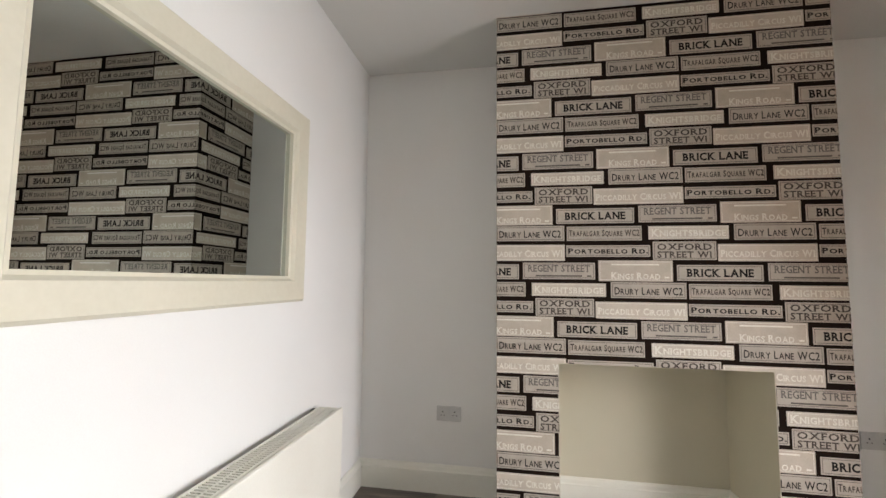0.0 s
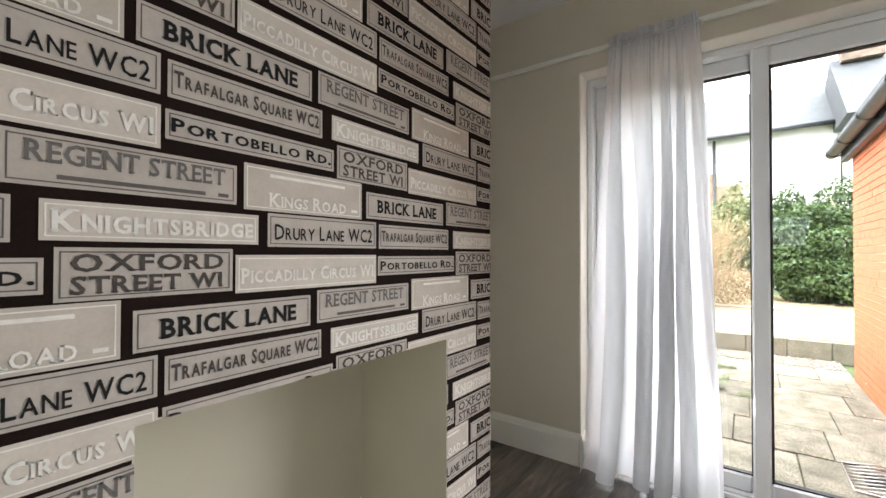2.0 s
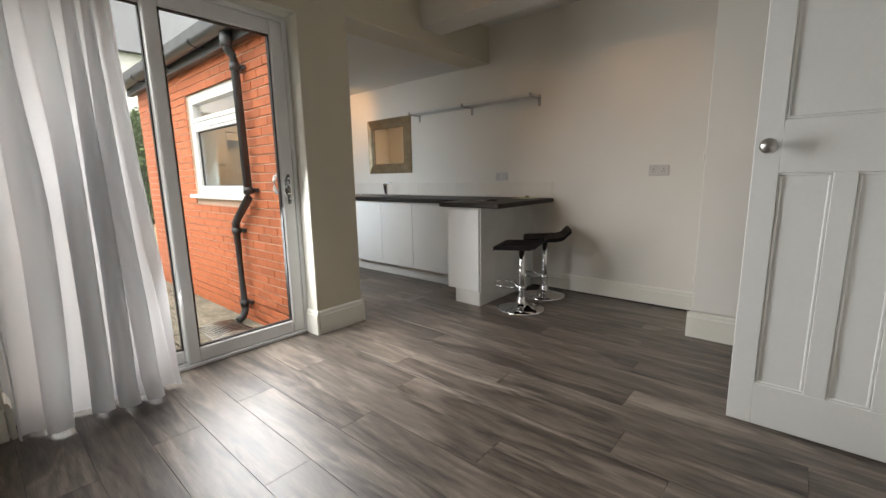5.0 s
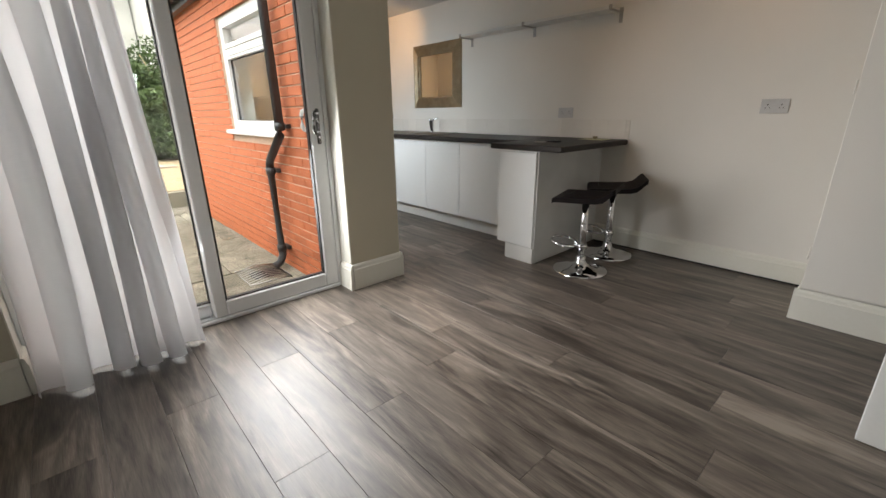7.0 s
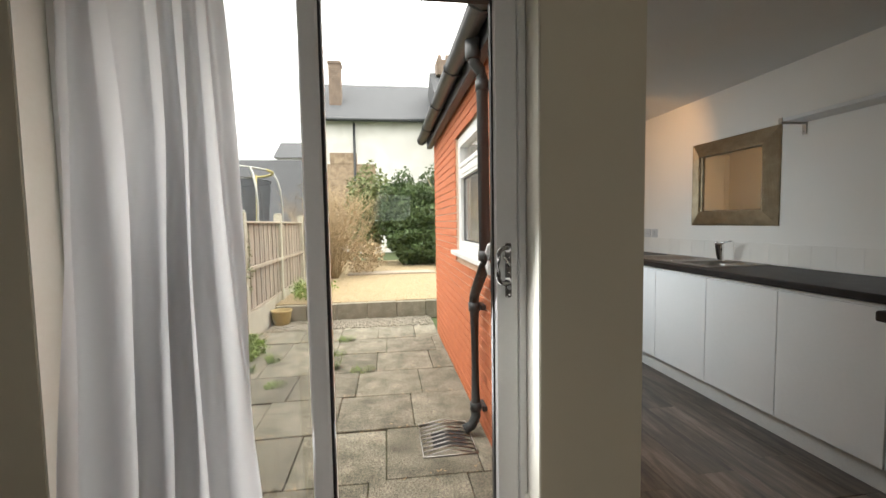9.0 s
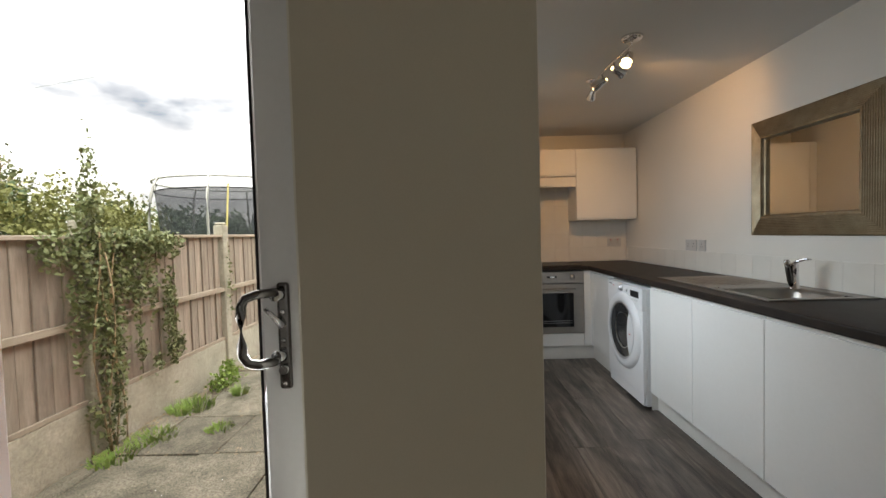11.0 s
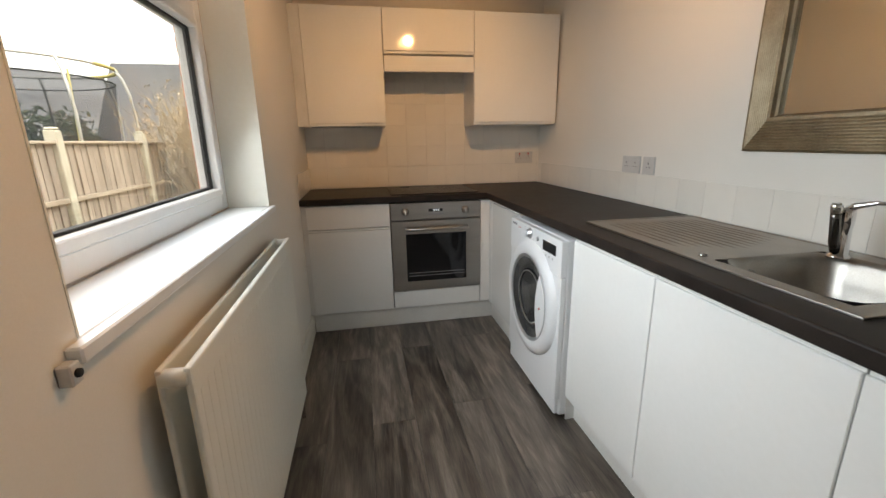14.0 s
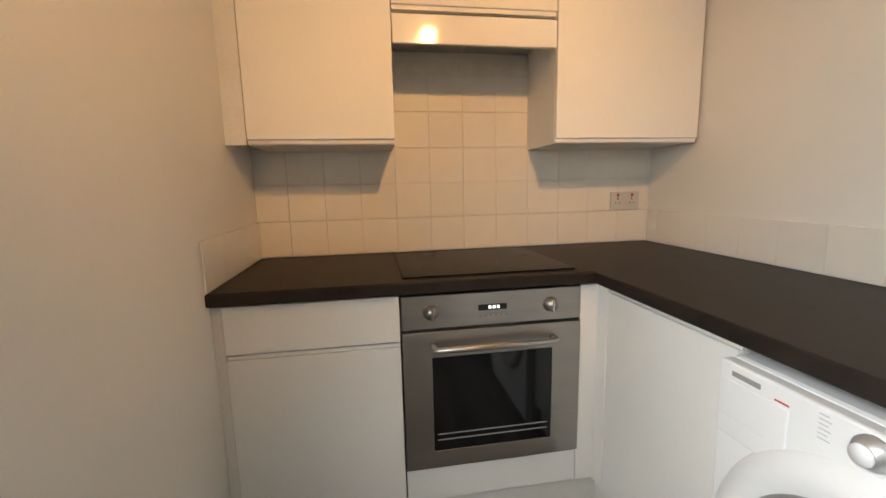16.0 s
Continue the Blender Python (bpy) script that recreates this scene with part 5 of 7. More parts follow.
structure("trim_window_reveal", boxes((WX1 - 0.0045, -0.216, WZ0 + 0.011, WX1 - 0.0005, K_LEFT - 0.001, WZ1), (WX0 + 0.0005, -0.216, WZ0 + 0.011, WX0 + 0.0045, K_LEFT - 0.001, WZ1)), GLOSS, "white reveal lining of the kitchen window", "trim")
cap = part("sill_end_cap", boxes((WX0 - 0.052, K_LEFT - 0.018, WZ0 - 0.034, WX0 - 0.031, K_LEFT, WZ0 - 0.004), r=0.002), SOCKET, win, "chipped grey end piece of the sill")
# solid dark disc on the cap, coloured like the shade in a hole
part("screw_hole_shade", lathe([(0.006, 0.0), (0.006, -0.004), (0.0, -0.004)], (WX0 - 0.042, K_LEFT - 0.0185, WZ0 - 0.018), 12, "y"), SHADE_FILL, cap, "dark disc for the shade in the screw hole")

# kitchen radiator
krad = thing("kitchen_radiator", "cream double panel radiator below the kitchen window", "radiator", base=(4.14, K_LEFT, 0.145))
part("front_panel", bevelled(-0.51, -0.084, 0.0, 0.51, -0.070, 0.715, 0.006, 2), RADIATOR, krad)
part("back_panel", bevelled(-0.51, -0.038, 0.0, 0.51, -0.026, 0.715, 0.005, 2), RADIATOR, krad)
for ex in (-0.50, 0.50):
    for ez in (0.02, 0.695):
        part("end_joint", tube([(ex, -0.032, ez), (ex, -0.077, ez)], 0.016, sides=12), RADIATOR, krad)
flute = mesh_of("flute", bevelled(-0.010, -0.0847, 0.05, 0.010, -0.0835, 0.66, 0.0005), RADIATOR)
for i in range(29):
    f = part("flute", flute, None, krad)
    f.location = (-0.476 + i * 0.034, 0, 0)
valve = part("valve", tube([(-0.535, -0.055, -0.143), (-0.535, -0.055, 0.02), (-0.505, -0.055, 0.03)], 0.009), CHROME, krad)
part("valve_head", lathe([(0.017, 0.0), (0.023, 0.008), (0.024, 0.055), (0.020, 0.070), (0.0, 0.072)], (-0.535, -0.055, 0.035), 18), SOCKET, valve, "white thermostatic valve head")
for i in range(9):
    a = 2 * math.pi * i / 9
    part("ridge", tube([(-0.535 + 0.0245 * math.cos(a), -0.055 + 0.0245 * math.sin(a), 0.045), (-0.535 + 0.0245 * math.cos(a), -0.055 + 0.0245 * math.sin(a), 0.088)], 0.0022, sides=5), GREY_PLASTIC, valve)
part("return_pipe", tube([(0.535, -0.055, -0.143), (0.535, -0.055, 0.02), (0.505, -0.055, 0.03)], 0.009), CHROME, krad)


# ---------------------------------------------------------------- ceiling spotlights
def spot_bar(m, label, aims, lit, beams):
    s = thing("spotlight_bar", label, "ceiling light", "spotlight bars", m)
    part("ceiling_plate", lathe([(0.055, 0.0), (0.055, -0.012), (0.040, -0.022), (0.0, -0.022)], (-0.31, 0, 0), 28), CHROME, s)
    part("ceiling_plate", lathe([(0.035, 0.0), (0.035, -0.010), (0.0, -0.016)], (0.31, 0, 0), 24), CHROME, s)
    part("bar", tube([(-0.33, 0, -0.045), (-0.31, 0, -0.040), (0.0, 0.018, -0.040), (0.31, 0, -0.040), (0.33, 0, -0.045)], 0.008), CHROME, s)
    for px in (-0.31, 0.31):
        part("stem", tube([(px, 0, -0.040), (px, 0, -0.012)], 0.006, sides=8), CHROME, s)
    inv = m.inverted()
    for i, (hx, aim) in enumerate(zip((-0.27, -0.09, 0.10, 0.28), aims)):
        d = (inv @ Vector(aim) - Vector((hx, 0, -0.085))).normalized()
        top = Vector((hx, 0.006, -0.044))
        joint = Vector((hx, 0, -0.085))
        h = part("spot_head", tube([joint - d * 0.025, joint - d * 0.020, joint + d * 0.02, joint + d * 0.045, joint + d * 0.060], [0.012, 0.019, 0.023, 0.031, 0.032], sides=20, caps=False), CHROME, s)
        part("neck", tube([top, joint - d * 0.01], 0.006, sides=8), CHROME, h)
        part("bulb", tube([joint + d * 0.020, joint + d * 0.045, joint + d * 0.054], [0.016, 0.027, 0.020], sides=16), BULB, h, "lit halogen reflector bulb")
        w = m @ (joint + d * 0.075)
        lamp("spot_lamp", "SPOT", look(w, aim), lit * beams[i][0], WARM, 0.025, angle=beams[i][1], blend=1.0)
    return s


spot_bar(pose(4.20, -1.245, H2), "chrome four-lamp spotlight bar lit warm on the kitchen ceiling", ((3.05, -0.39, 0.70), (4.60, -2.16, 1.92), (5.25, -0.39, 1.75), (5.83, -1.35, 1.50)), SPOT_W, ((1.00, 84), (0.65, 80), (0.80, 76), (1.25, 84)))
spot_bar(pose(1.27, -0.345, H1), "chrome four-lamp spotlight bar lit warm on the dining room ceiling", ((0.74, -2.16, 1.98), (1.25, -2.16, 1.40), (0.2, -2.1, 0.9), (1.9, -2.16, 1.3)), SPOT2_W, ((1.5, 36), (0.8, 50), (0.7, 44), (0.8, 60)))

# ---------------------------------------------------------------- lettering
GLYPHS = {}
# where the upright strokes of a capital stand: at its foot and at its head, as shares of its width
STEMS = {"A": ((0.04, 0.96), ()), "B": ((0.10,), (0.10,)), "C": ((), (0.94,)), "D": ((0.10,), (0.10,)), "E": ((0.12, 0.98), (0.12, 0.96)), "F": ((0.12,), (0.12, 0.96)),
         "G": ((), (0.90,)), "H": ((0.08, 0.92), (0.08, 0.92)), "I": ((0.5,), (0.5,)), "K": ((0.10, 0.94), (0.10, 0.86)), "L": ((0.12, 0.98), (0.12,)), "N": ((0.08,), (0.08, 0.92)),
         "P": ((0.12,), (0.12,)), "R": ((0.12, 0.92), (0.12,)), "S": ((0.06,), (0.94,)), "T": ((0.5,), (0.03, 0.97)), "U": ((), (0.10, 0.90)), "W": ((), (0.03, 0.97)), "X": ((0.08, 0.92), (0.10, 0.90)),
         "Y": ((0.5,), (0.04, 0.96)), "1": ((0.62,), ())}


def glyph(ch, weight):
    """One character of the built-in font: corner points, faces, left, right and height of a capital."""
    if (ch, weight) not in GLYPHS:
        cu = bpy.data.curves.new("lettering", "FONT")
        cu.body, cu.size, cu.offset, cu.resolution_u, cu.fill_mode = ch, 1.0, weight, 2, "FRONT"
        ob = new("lettering", cu)
        dg = bpy.context.evaluated_depsgraph_get()
        dg.update()
        me = bpy.data.meshes.new_from_object(ob.evaluated_get(dg))
        bpy.data.objects.remove(ob)
        pts = [tuple(v.co) for v in me.vertices]
        GLYPHS[(ch, weight)] = (pts, [tuple(f.vertices) for f in me.polygons], min(q[0] for q in pts), max(q[0] for q in pts))
        bpy.data.meshes.remove(me)
        bpy.data.curves.remove(cu)
    return GLYPHS[(ch, weight)]


def letters(words, width, height, weight=0.0, serif=False, gap=0.09):
    """A mesh of words, centred, drawn out to width and height; small letters become small capitals."""
    bm = bmesh.new()
    lines = words.split("|")
    lh = height / len(lines)
    for k, line in enumerate(lines):
        made, x = [], 0.0
        for ch in line:
            if ch == " ":
                x += 0.30
                continue
            s = 0.80 if ch.islower() else 1.0
            pts, faces, g0, g1 = glyph(ch.upper(), weight)
            vs = [bm.verts.new((x + (px - g0) * s, py * s, 0)) for px, py, _ in pts]
            for f in faces:
                try:
                    bm.faces.new([vs[i] for i in f])
                except ValueError:
                    pass
            made += vs
            if serif and ch.upper() in STEMS:
                w = (g1 - g0) * s
                for level, shares in zip((0.0, 0.70), STEMS[ch.upper()]):
                    for q in shares:
                        cx, t, hw = x + q * w, 0.055 * s, 0.115 * s
                        tall = 0.16 * s if (ch.upper() in "CGS" or (ch.upper() in "EFLT" and q > 0.9) or (ch.upper() == "T" and q < 0.1)) else 0.0
                        lo = level * s if level == 0.0 else level * s - t
                        if tall:
                            hw, lo, t = 0.028 * s, (0.0 if level == 0.0 else level * s - tall), tall
                        corner = [bm.verts.new((cx + a * hw, lo + b * t, 0.0)) for a, b in ((-1, 0), (1, 0), (1, 1), (-1, 1))]
                        bm.faces.new(corner)
                        made += corner
            x += (g1 - g0) * s + gap
        xs, ys = [v.co.x for v in made], [v.co.y for v in made]
        x0, x1, y0, y1 = min(xs), max(xs), min(ys), max(ys)
        for v in made:
            v.co = ((v.co.x - (x0 + x1) / 2) / (x1 - x0) * width, (v.co.y - (y0 + y1) / 2) / (y1 - y0) * lh * (0.84 if len(lines) > 1 else 1) + height / 2 - lh * (k + 0.5), 0.0)
    return bm


# sign: words, left, right, top, bottom, ground colour, ink, how the words fill the sign
C_GREY, C_BEIGE, C_PALE = (0.46, 0.405, 0.345), (0.52, 0.455, 0.375), (0.59, 0.52, 0.435)
SIGN_GREY = surface("grey_sign_print", C_GREY, tuple(c * 0.86 for c in C_GREY), 0.8, 22, 0.05, 160, spec=0.15)
SIGN_BEIGE = surface("beige_sign_print", C_BEIGE, tuple(c * 0.86 for c in C_BEIGE), 0.8, 22, 0.05, 160, spec=0.15)
SIGN_PALE = surface("pale_sign_print", C_PALE, tuple(c * 0.86 for c in C_PALE), 0.8, 22, 0.05, 160, spec=0.15)
SIGNS = (
    ("REGENT STREET", 0.109, 0.441, 1.875, 1.788, SIGN_GREY, INK_GREY, 0.86, 0.42, 0.018, 0.15),
    ("Kings Road", 0.456, 0.779, 1.886, 1.781, SIGN_BEIGE, INK_CREAM, 0.66, 0.32, 0.02, -0.24),
    ("BRICK LANE", 0.796, 1.148, 1.866, 1.786, SIGN_GREY, INK_BLACK, 0.78, 0.52, 0.035, 0.0),
    ("Knightsbridge", 0.150, 0.488, 1.778, 1.708, SIGN_PALE, INK_CREAM, 0.93, 0.58, 0.03, 0.0),
    ("Drury Lane WC2", 0.509, 0.833, 1.785, 1.704, SIGN_GREY, INK_BLACK, 0.90, 0.48, 0.012, -0.05),
    ("Trafalgar Square WC2", 0.844, 1.179, 1.780, 1.704, SIGN_GREY, INK_BROWN, 0.94, 0.52, 0.03, 0.0),
    ("OXFORD|STREET W1", 0.167, 0.434, 1.706, 1.614, SIGN_GREY, INK_BROWN, 0.86, 0.84, 0.025, 0.0),
    ("Piccadilly Circus W1", 0.440, 0.834, 1.694, 1.608, SIGN_PALE, INK_CREAM, 0.95, 0.42, 0.03, -0.05),
    ("Portobello Rd.", 0.841, 1.214, 1.690, 1.628, SIGN_GREY, INK_BLACK, 0.95, 0.48, 0.03, 0.0),
)
PX, PZ = 1.058, 0.2667
LIFT = 0.0008


def sign_meshes(words, x0, x1, z1, z0, ground, ink, fw, fh, weight, shift):
    w, h = x1 - x0, z1 - z0 - 0.008
    plate = bmesh.new()
    plate.faces.new([plate.verts.new((a * w / 2, b * h / 2, LIFT)) for a, b in ((-1, -1), (1, -1), (1, 1), (-1, 1))])
    rule = bmesh.new()
    e, t = 0.006, 0.0022
    for a0, a1, b0, b1 in ((-w / 2 + e, w / 2 - e, -h / 2 + e, -h / 2 + e + t), (-w / 2 + e, w / 2 - e, h / 2 - e - t, h / 2 - e), (-w / 2 + e, -w / 2 + e + t, -h / 2 + e + t, h / 2 - e - t), (w / 2 - e - t, w / 2 - e, -h / 2 + e + t, h / 2 - e - t)):
        rule.faces.new([rule.verts.new((x, y, LIFT * 1.6)) for x, y in ((a0, b0), (a1, b0), (a1, b1), (a0, b1))])
    if words.startswith(("REGENT", "Kings")):
        a = 0.32 * w
        for x, y, hw in ((0, -0.30 * h if words[0] == "R" else 0.30 * h, a), (w * 0.42, -0.30 * h, 0.010)):
            rule.faces.new([rule.verts.new((x + p * hw, y + q * 0.0035, LIFT * 1.6)) for p, q in ((-1, -1), (1, -1), (1, 1), (-1, 1))])
    text = letters(words, w * fw, h * fh, weight, words[0] in "RKBOP" and not words.startswith("Porto"))
    for v in text.verts:
        v.co = (v.co.x, v.co.y + shift * h, LIFT * 2.4)
    return plate, rule, text


sign_source = [sign_meshes(*s) for s in SIGNS]
sign_shared = [tuple(mesh_of(nm, b.copy(), m) for nm, b, m in (("street_sign", p, s[5]), ("border_rule", r, INK_CREAM if s[6] is INK_CREAM else INK_EDGE), ("lettering", t, s[6])))
               for s, (p, r, t) in zip(SIGNS, sign_source)]


def clipped(bm, cx, cz, s0, s1, z0, z1):
    b = bm.copy()
    for co, no in (((s0 - cx, 0, 0), (-1, 0, 0)), ((s1 - cx, 0, 0), (1, 0, 0)), ((0, z0 - cz, 0), (0, -1, 0)), ((0, z1 - cz, 0), (0, 1, 0))):
        bmesh.ops.bisect_plane(b, geom=b.verts[:] + b.edges[:] + b.faces[:], plane_co=co, plane_no=no, clear_outer=True)
    return b


def paper_with_signs(to_world, s0, s1, z0, z1, parent, grid=(PX, PZ, SIGNS)):
    """Hangs every sign that falls in the strip s0..s1, z0..z1; those at its edges are cut off there."""
    for k in range(-7, 8):
        for i in range(-2, 4):
            for n_sign, sg in enumerate(SIGNS):
                dx, dz = i * PX + (0.529 if k % 2 else 0.0), -k * PZ
                a, b, t, u = sg[1] + dx, sg[2] + dx, sg[3] - 0.004 + dz, sg[4] + 0.004 + dz
                if b <= s0 + 0.004 or a >= s1 - 0.004 or t <= z0 + 0.003 or u >= z1 - 0.003:
                    continue
                cx, cz = (a + b) / 2, (t + u) / 2
                whole = a >= s0 and b <= s1 and u >= z0 and t <= z1
                if whole:
                    meshes = sign_shared[n_sign]
                else:
                    meshes = []
                    for q, (nm, m) in enumerate((("street_sign", sg[5]), ("border_rule", INK_CREAM if sg[6] is INK_CREAM else INK_EDGE), ("lettering", sg[6]))):
                        c = clipped(sign_source[n_sign][q], cx, cz, s0, s1, z0, z1)
                        meshes.append(mesh_of(nm, c, m) if len(c.faces) else None)
                if meshes[0] is None:
                    continue
                plate = part("street_sign", meshes[0], None, parent)
                plate.matrix_world = to_world @ Matrix.Translation((cx, cz, 0))
                for me, nm in zip(meshes[1:], ("border_rule", "lettering")):
                    if me:
                        part(nm, me, None, plate)


# ---------------------------------------------------------------- framed print in the kitchen
PW, PH = 0.305, 0.417
# it hangs a little askew
HUNG = pose(2.915 + PW, K_LEFT, 1.375 - PH, 0, 2.4, 0) @ Matrix.Translation((-PW, 0, PH))
framed = thing("framed_print", "black framed grey print of street name signs behind glass", "picture", base=HUNG)
part("frame", boxes((-PW, -0.024, -PH, -PW + 0.024, 0, PH), (PW - 0.024, -0.024, -PH, PW, 0, PH), (-PW + 0.024, -0.024, -PH, PW - 0.024, 0, -PH + 0.024), (-PW + 0.024, -0.024, PH - 0.024, PW - 0.024, 0, PH), r=0.002), BLACK_WOOD, framed, "black wooden frame")
part("print", bevelled(-PW + 0.023, -0.008, -PH + 0.023, PW - 0.023, -0.004, PH - 0.023), surface("grey_print_ground", (0.115, 0.105, 0.095), None, 0.6), framed, "dark grey printed sheet")
pg = part("glass", bevelled(-PW + 0.0235, -0.015, -PH + 0.0235, PW - 0.0235, -0.012, PH - 0.0235), PICTURE_GLASS, framed)
pg.visible_shadow = False
pm = HUNG @ pose(0, -0.0085, 0, 90, 0, 0)
SIGN_MUTED = surface("muted_sign_print", (0.37, 0.35, 0.30), (0.30, 0.28, 0.24), 0.7, 22, 0.0)
INK_PALE = surface("faded_pale_print", (0.46, 0.44, 0.38), None, 0.8, 30, 0.0)
INK_FADED = surface("faded_dark_print", (0.15, 0.135, 0.12), None, 0.8, 30, 0.0)
rowz = PH - 0.028
for r_i, (rowset, hh) in enumerate((((3, 0), 0.070), ((1, 2), 0.085), ((0, 5), 0.075), ((7, 4), 0.075), ((2, 0), 0.085), ((1, 3), 0.075), ((8, 6), 0.085))):
    x = -PW + 0.030 - (0.07 if r_i % 2 else 0.0)
    rowz_c = rowz - hh / 2
    for q in rowset + rowset:
        w = (SIGNS[q][2] - SIGNS[q][1]) * 0.80
        lo, hi = max(x, -PW + 0.028), min(x + w, PW - 0.028)
        if hi - lo > 0.03:
            bm = bmesh.new()
            bm.faces.new([bm.verts.new(v) for v in ((lo, rowz_c - hh / 2, 0.001), (hi, rowz_c - hh / 2, 0.001), (hi, rowz_c + hh / 2, 0.001), (lo, rowz_c + hh / 2, 0.001))])
            c = clipped(letters(SIGNS[q][0], w * 0.9, hh * (0.8 if "|" in SIGNS[q][0] else 0.5), SIGNS[q][9], True), x + w / 2, rowz_c, -PW + 0.030, PW - 0.030, -PH, PH)
            pl = part("printed_sign", bm, SIGN_MUTED, framed)
            pl.matrix_world = pm
            if len(c.faces):
                lt = part("lettering", c, INK_PALE if q in (1, 3, 7) else INK_FADED, pl)
                lt.location = (x + w / 2, rowz_c, 0.0018)
        x += w + 0.016
    rowz -= hh + 0.036


# ---------------------------------------------------------------- garden
GZ = -0.22


def ground_sheet():
    bm = bmesh.new()
    xs, ys = (-250, -30, -3, 2.58, 14.2, 40, 320), (-250, -30, -3, EXT, 12, 40, 250)
    vs = [[bm.verts.new((x, y, GZ - 0.035)) for y in ys] for x in xs]
    for i in range(6):
        for j in range(6):
            bm.faces.new((vs[i][j], vs[i + 1][j], vs[i + 1][j + 1], vs[i][j + 1]))
    return bm


structure("ground", ground_sheet(), [GRASSLAND], "rough grass and soil reaching to the distance", "ground")
structure("patio_bed", bevelled(2.58, EXT, GZ - 0.034, 7.30, 2.30, GZ - 0.022), EARTH, "mossy soil between the patio slabs", "ground")
structure("gravel_bed", bevelled(7.40, -4.0, GZ - 0.034, 14.6, 2.35, 0.035), GRAVEL_MAT, "raised bed of golden gravel", "gravel")


def scatter_stones(count, seed):
    rnd = random.Random(seed)
    verts, faces = [], []
    for _ in range(count):
        x, y = 7.42 + 5.2 * rnd.random() ** 1.4, rnd.uniform(-3.0, 2.2)
        s = rnd.uniform(0.010, 0.026)
        a = rnd.uniform(0, 6.28)
        k = len(verts)
        for dx, dy, dz in ((1, 0, 0), (0, 0.8, 0), (-1, 0, 0), (0, -0.8, 0), (0.1, 0.1, 0.7)):
            verts.append((x + s * (dx * math.cos(a) - dy * math.sin(a)), y + s * (dx * math.sin(a) + dy * math.cos(a)), 0.034 + s * dz))
        faces += [(k, k + 1, k + 4), (k + 1, k + 2, k + 4), (k + 2, k + 3, k + 4), (k + 3, k, k + 4)]
    me = bpy.data.meshes.new("gravel_stones")
    me.from_pydata(verts, [], faces)
    me.materials.append(STONE_MAT)
    return tagged(new("gravel_stones", me), "loose golden gravel stones", "gravel", kind="stuff")


scatter_stones(5200, 4)
solo("timber_path", boxes((10.7, -0.6, 0.036, 10.95, 1.45, 0.075), (10.98, -0.5, 0.036, 11.2, 1.38, 0.072), r=0.006), RAIL_WOOD, "grey weathered timber boards lying across the gravel", "plank")


def leaf_cloud(name, places, size, material, seed, droop=0.0, sides=4):
    """One mesh of many small leaves; places: (centre, radii, count, fill), fill from 0 (throughout) to 1 (near the skin)."""
    rnd = np.random.RandomState(seed)
    pts = []
    for c, rad3, count, fill in places:
        d = rnd.normal(size=(count, 3))
        d /= np.linalg.norm(d, axis=1)[:, None]
        r = (rnd.rand(count) ** (1 / 3)) * (1 - fill) + fill * (1 - 0.35 * rnd.rand(count) ** 2)
        lump = 1 + 0.22 * np.sin(d[:, 0] * 5.1 + seed) * np.cos(d[:, 1] * 4.3) + 0.15 * np.sin(d[:, 2] * 9 + d[:, 0] * 7)
        pts.append(np.array(c) + d * (r * lump)[:, None] * np.array(rad3))
    p = np.concatenate(pts)
    k = len(p)
    a, b = rnd.normal(size=(k, 3)), rnd.normal(size=(k, 3))
    a[:, 2] -= droop
    a /= np.linalg.norm(a, axis=1)[:, None]
    b -= a * (a * b).sum(1)[:, None]
    b /= np.linalg.norm(b, axis=1)[:, None]
    s = size * (0.6 + 0.8 * rnd.rand(k))[:, None]
    v = np.stack([p - a * s, p + b * s * 0.55, p + a * s, p - b * s * 0.55], 1).reshape(-1, 3)
    me = bpy.data.meshes.new(name)
    me.from_pydata(v.tolist(), [], np.arange(k * 4).reshape(-1, 4).tolist())
    me.materials.append(material)
    return me


def branches(seed, base, height, spread, count, r0, forks=3):
    rnd = random.Random(seed)
    bm = bmesh.new()
    for _ in range(count):
        a, lean = rnd.uniform(0, 6.28), rnd.uniform(0.1, 1.0) * spread
        p, pts = Vector(base) + Vector((rnd.uniform(-0.12, 0.12), rnd.uniform(-0.12, 0.12), 0)), []
        d = Vector((math.cos(a) * lean, math.sin(a) * lean, 1)).normalized()
        k = 6
        for i in range(k + 1):
            pts.append(p.copy())
            d = (d + Vector((rnd.uniform(-0.25, 0.25), rnd.uniform(-0.25, 0.25), rnd.uniform(-0.05, 0.2)))).normalized()
            p += d * height * rnd.uniform(0.7, 1.1) / k
        tube(pts, [r0 * (1 - 0.85 * i / k) for i in range(k + 1)], into=bm, sides=5)
        for f in range(forks):
            i = rnd.randint(1, k - 1)
            q, e = pts[i].copy(), (pts[i + 1] - pts[i]).normalized()
            tp = []
            for j in range(4):
                tp.append(q.copy())
                e = (e + Vector((rnd.uniform(-0.5, 0.5), rnd.uniform(-0.5, 0.5), rnd.uniform(-0.1, 0.4)))).normalized()
                q += e * height * rnd.uniform(0.06, 0.13)
            tube(tp, [r0 * 0.4, r0 * 0.3, r0 * 0.2, r0 * 0.1], into=bm, sides=4)
    return bm


# fence: concrete posts and gravel boards, feather-edge panels
FENCE_Y, POSTS = 2.25, (-0.73, 0.99, 2.71, 4.43, 6.15, 7.86, 9.57, 11.28, 12.99)
post_mesh = mesh_of("post", bevelled(-0.052, -0.055, GZ - 0.03, 0.052, 0.055, 1.395, 0.012, 2), CONCRETE)
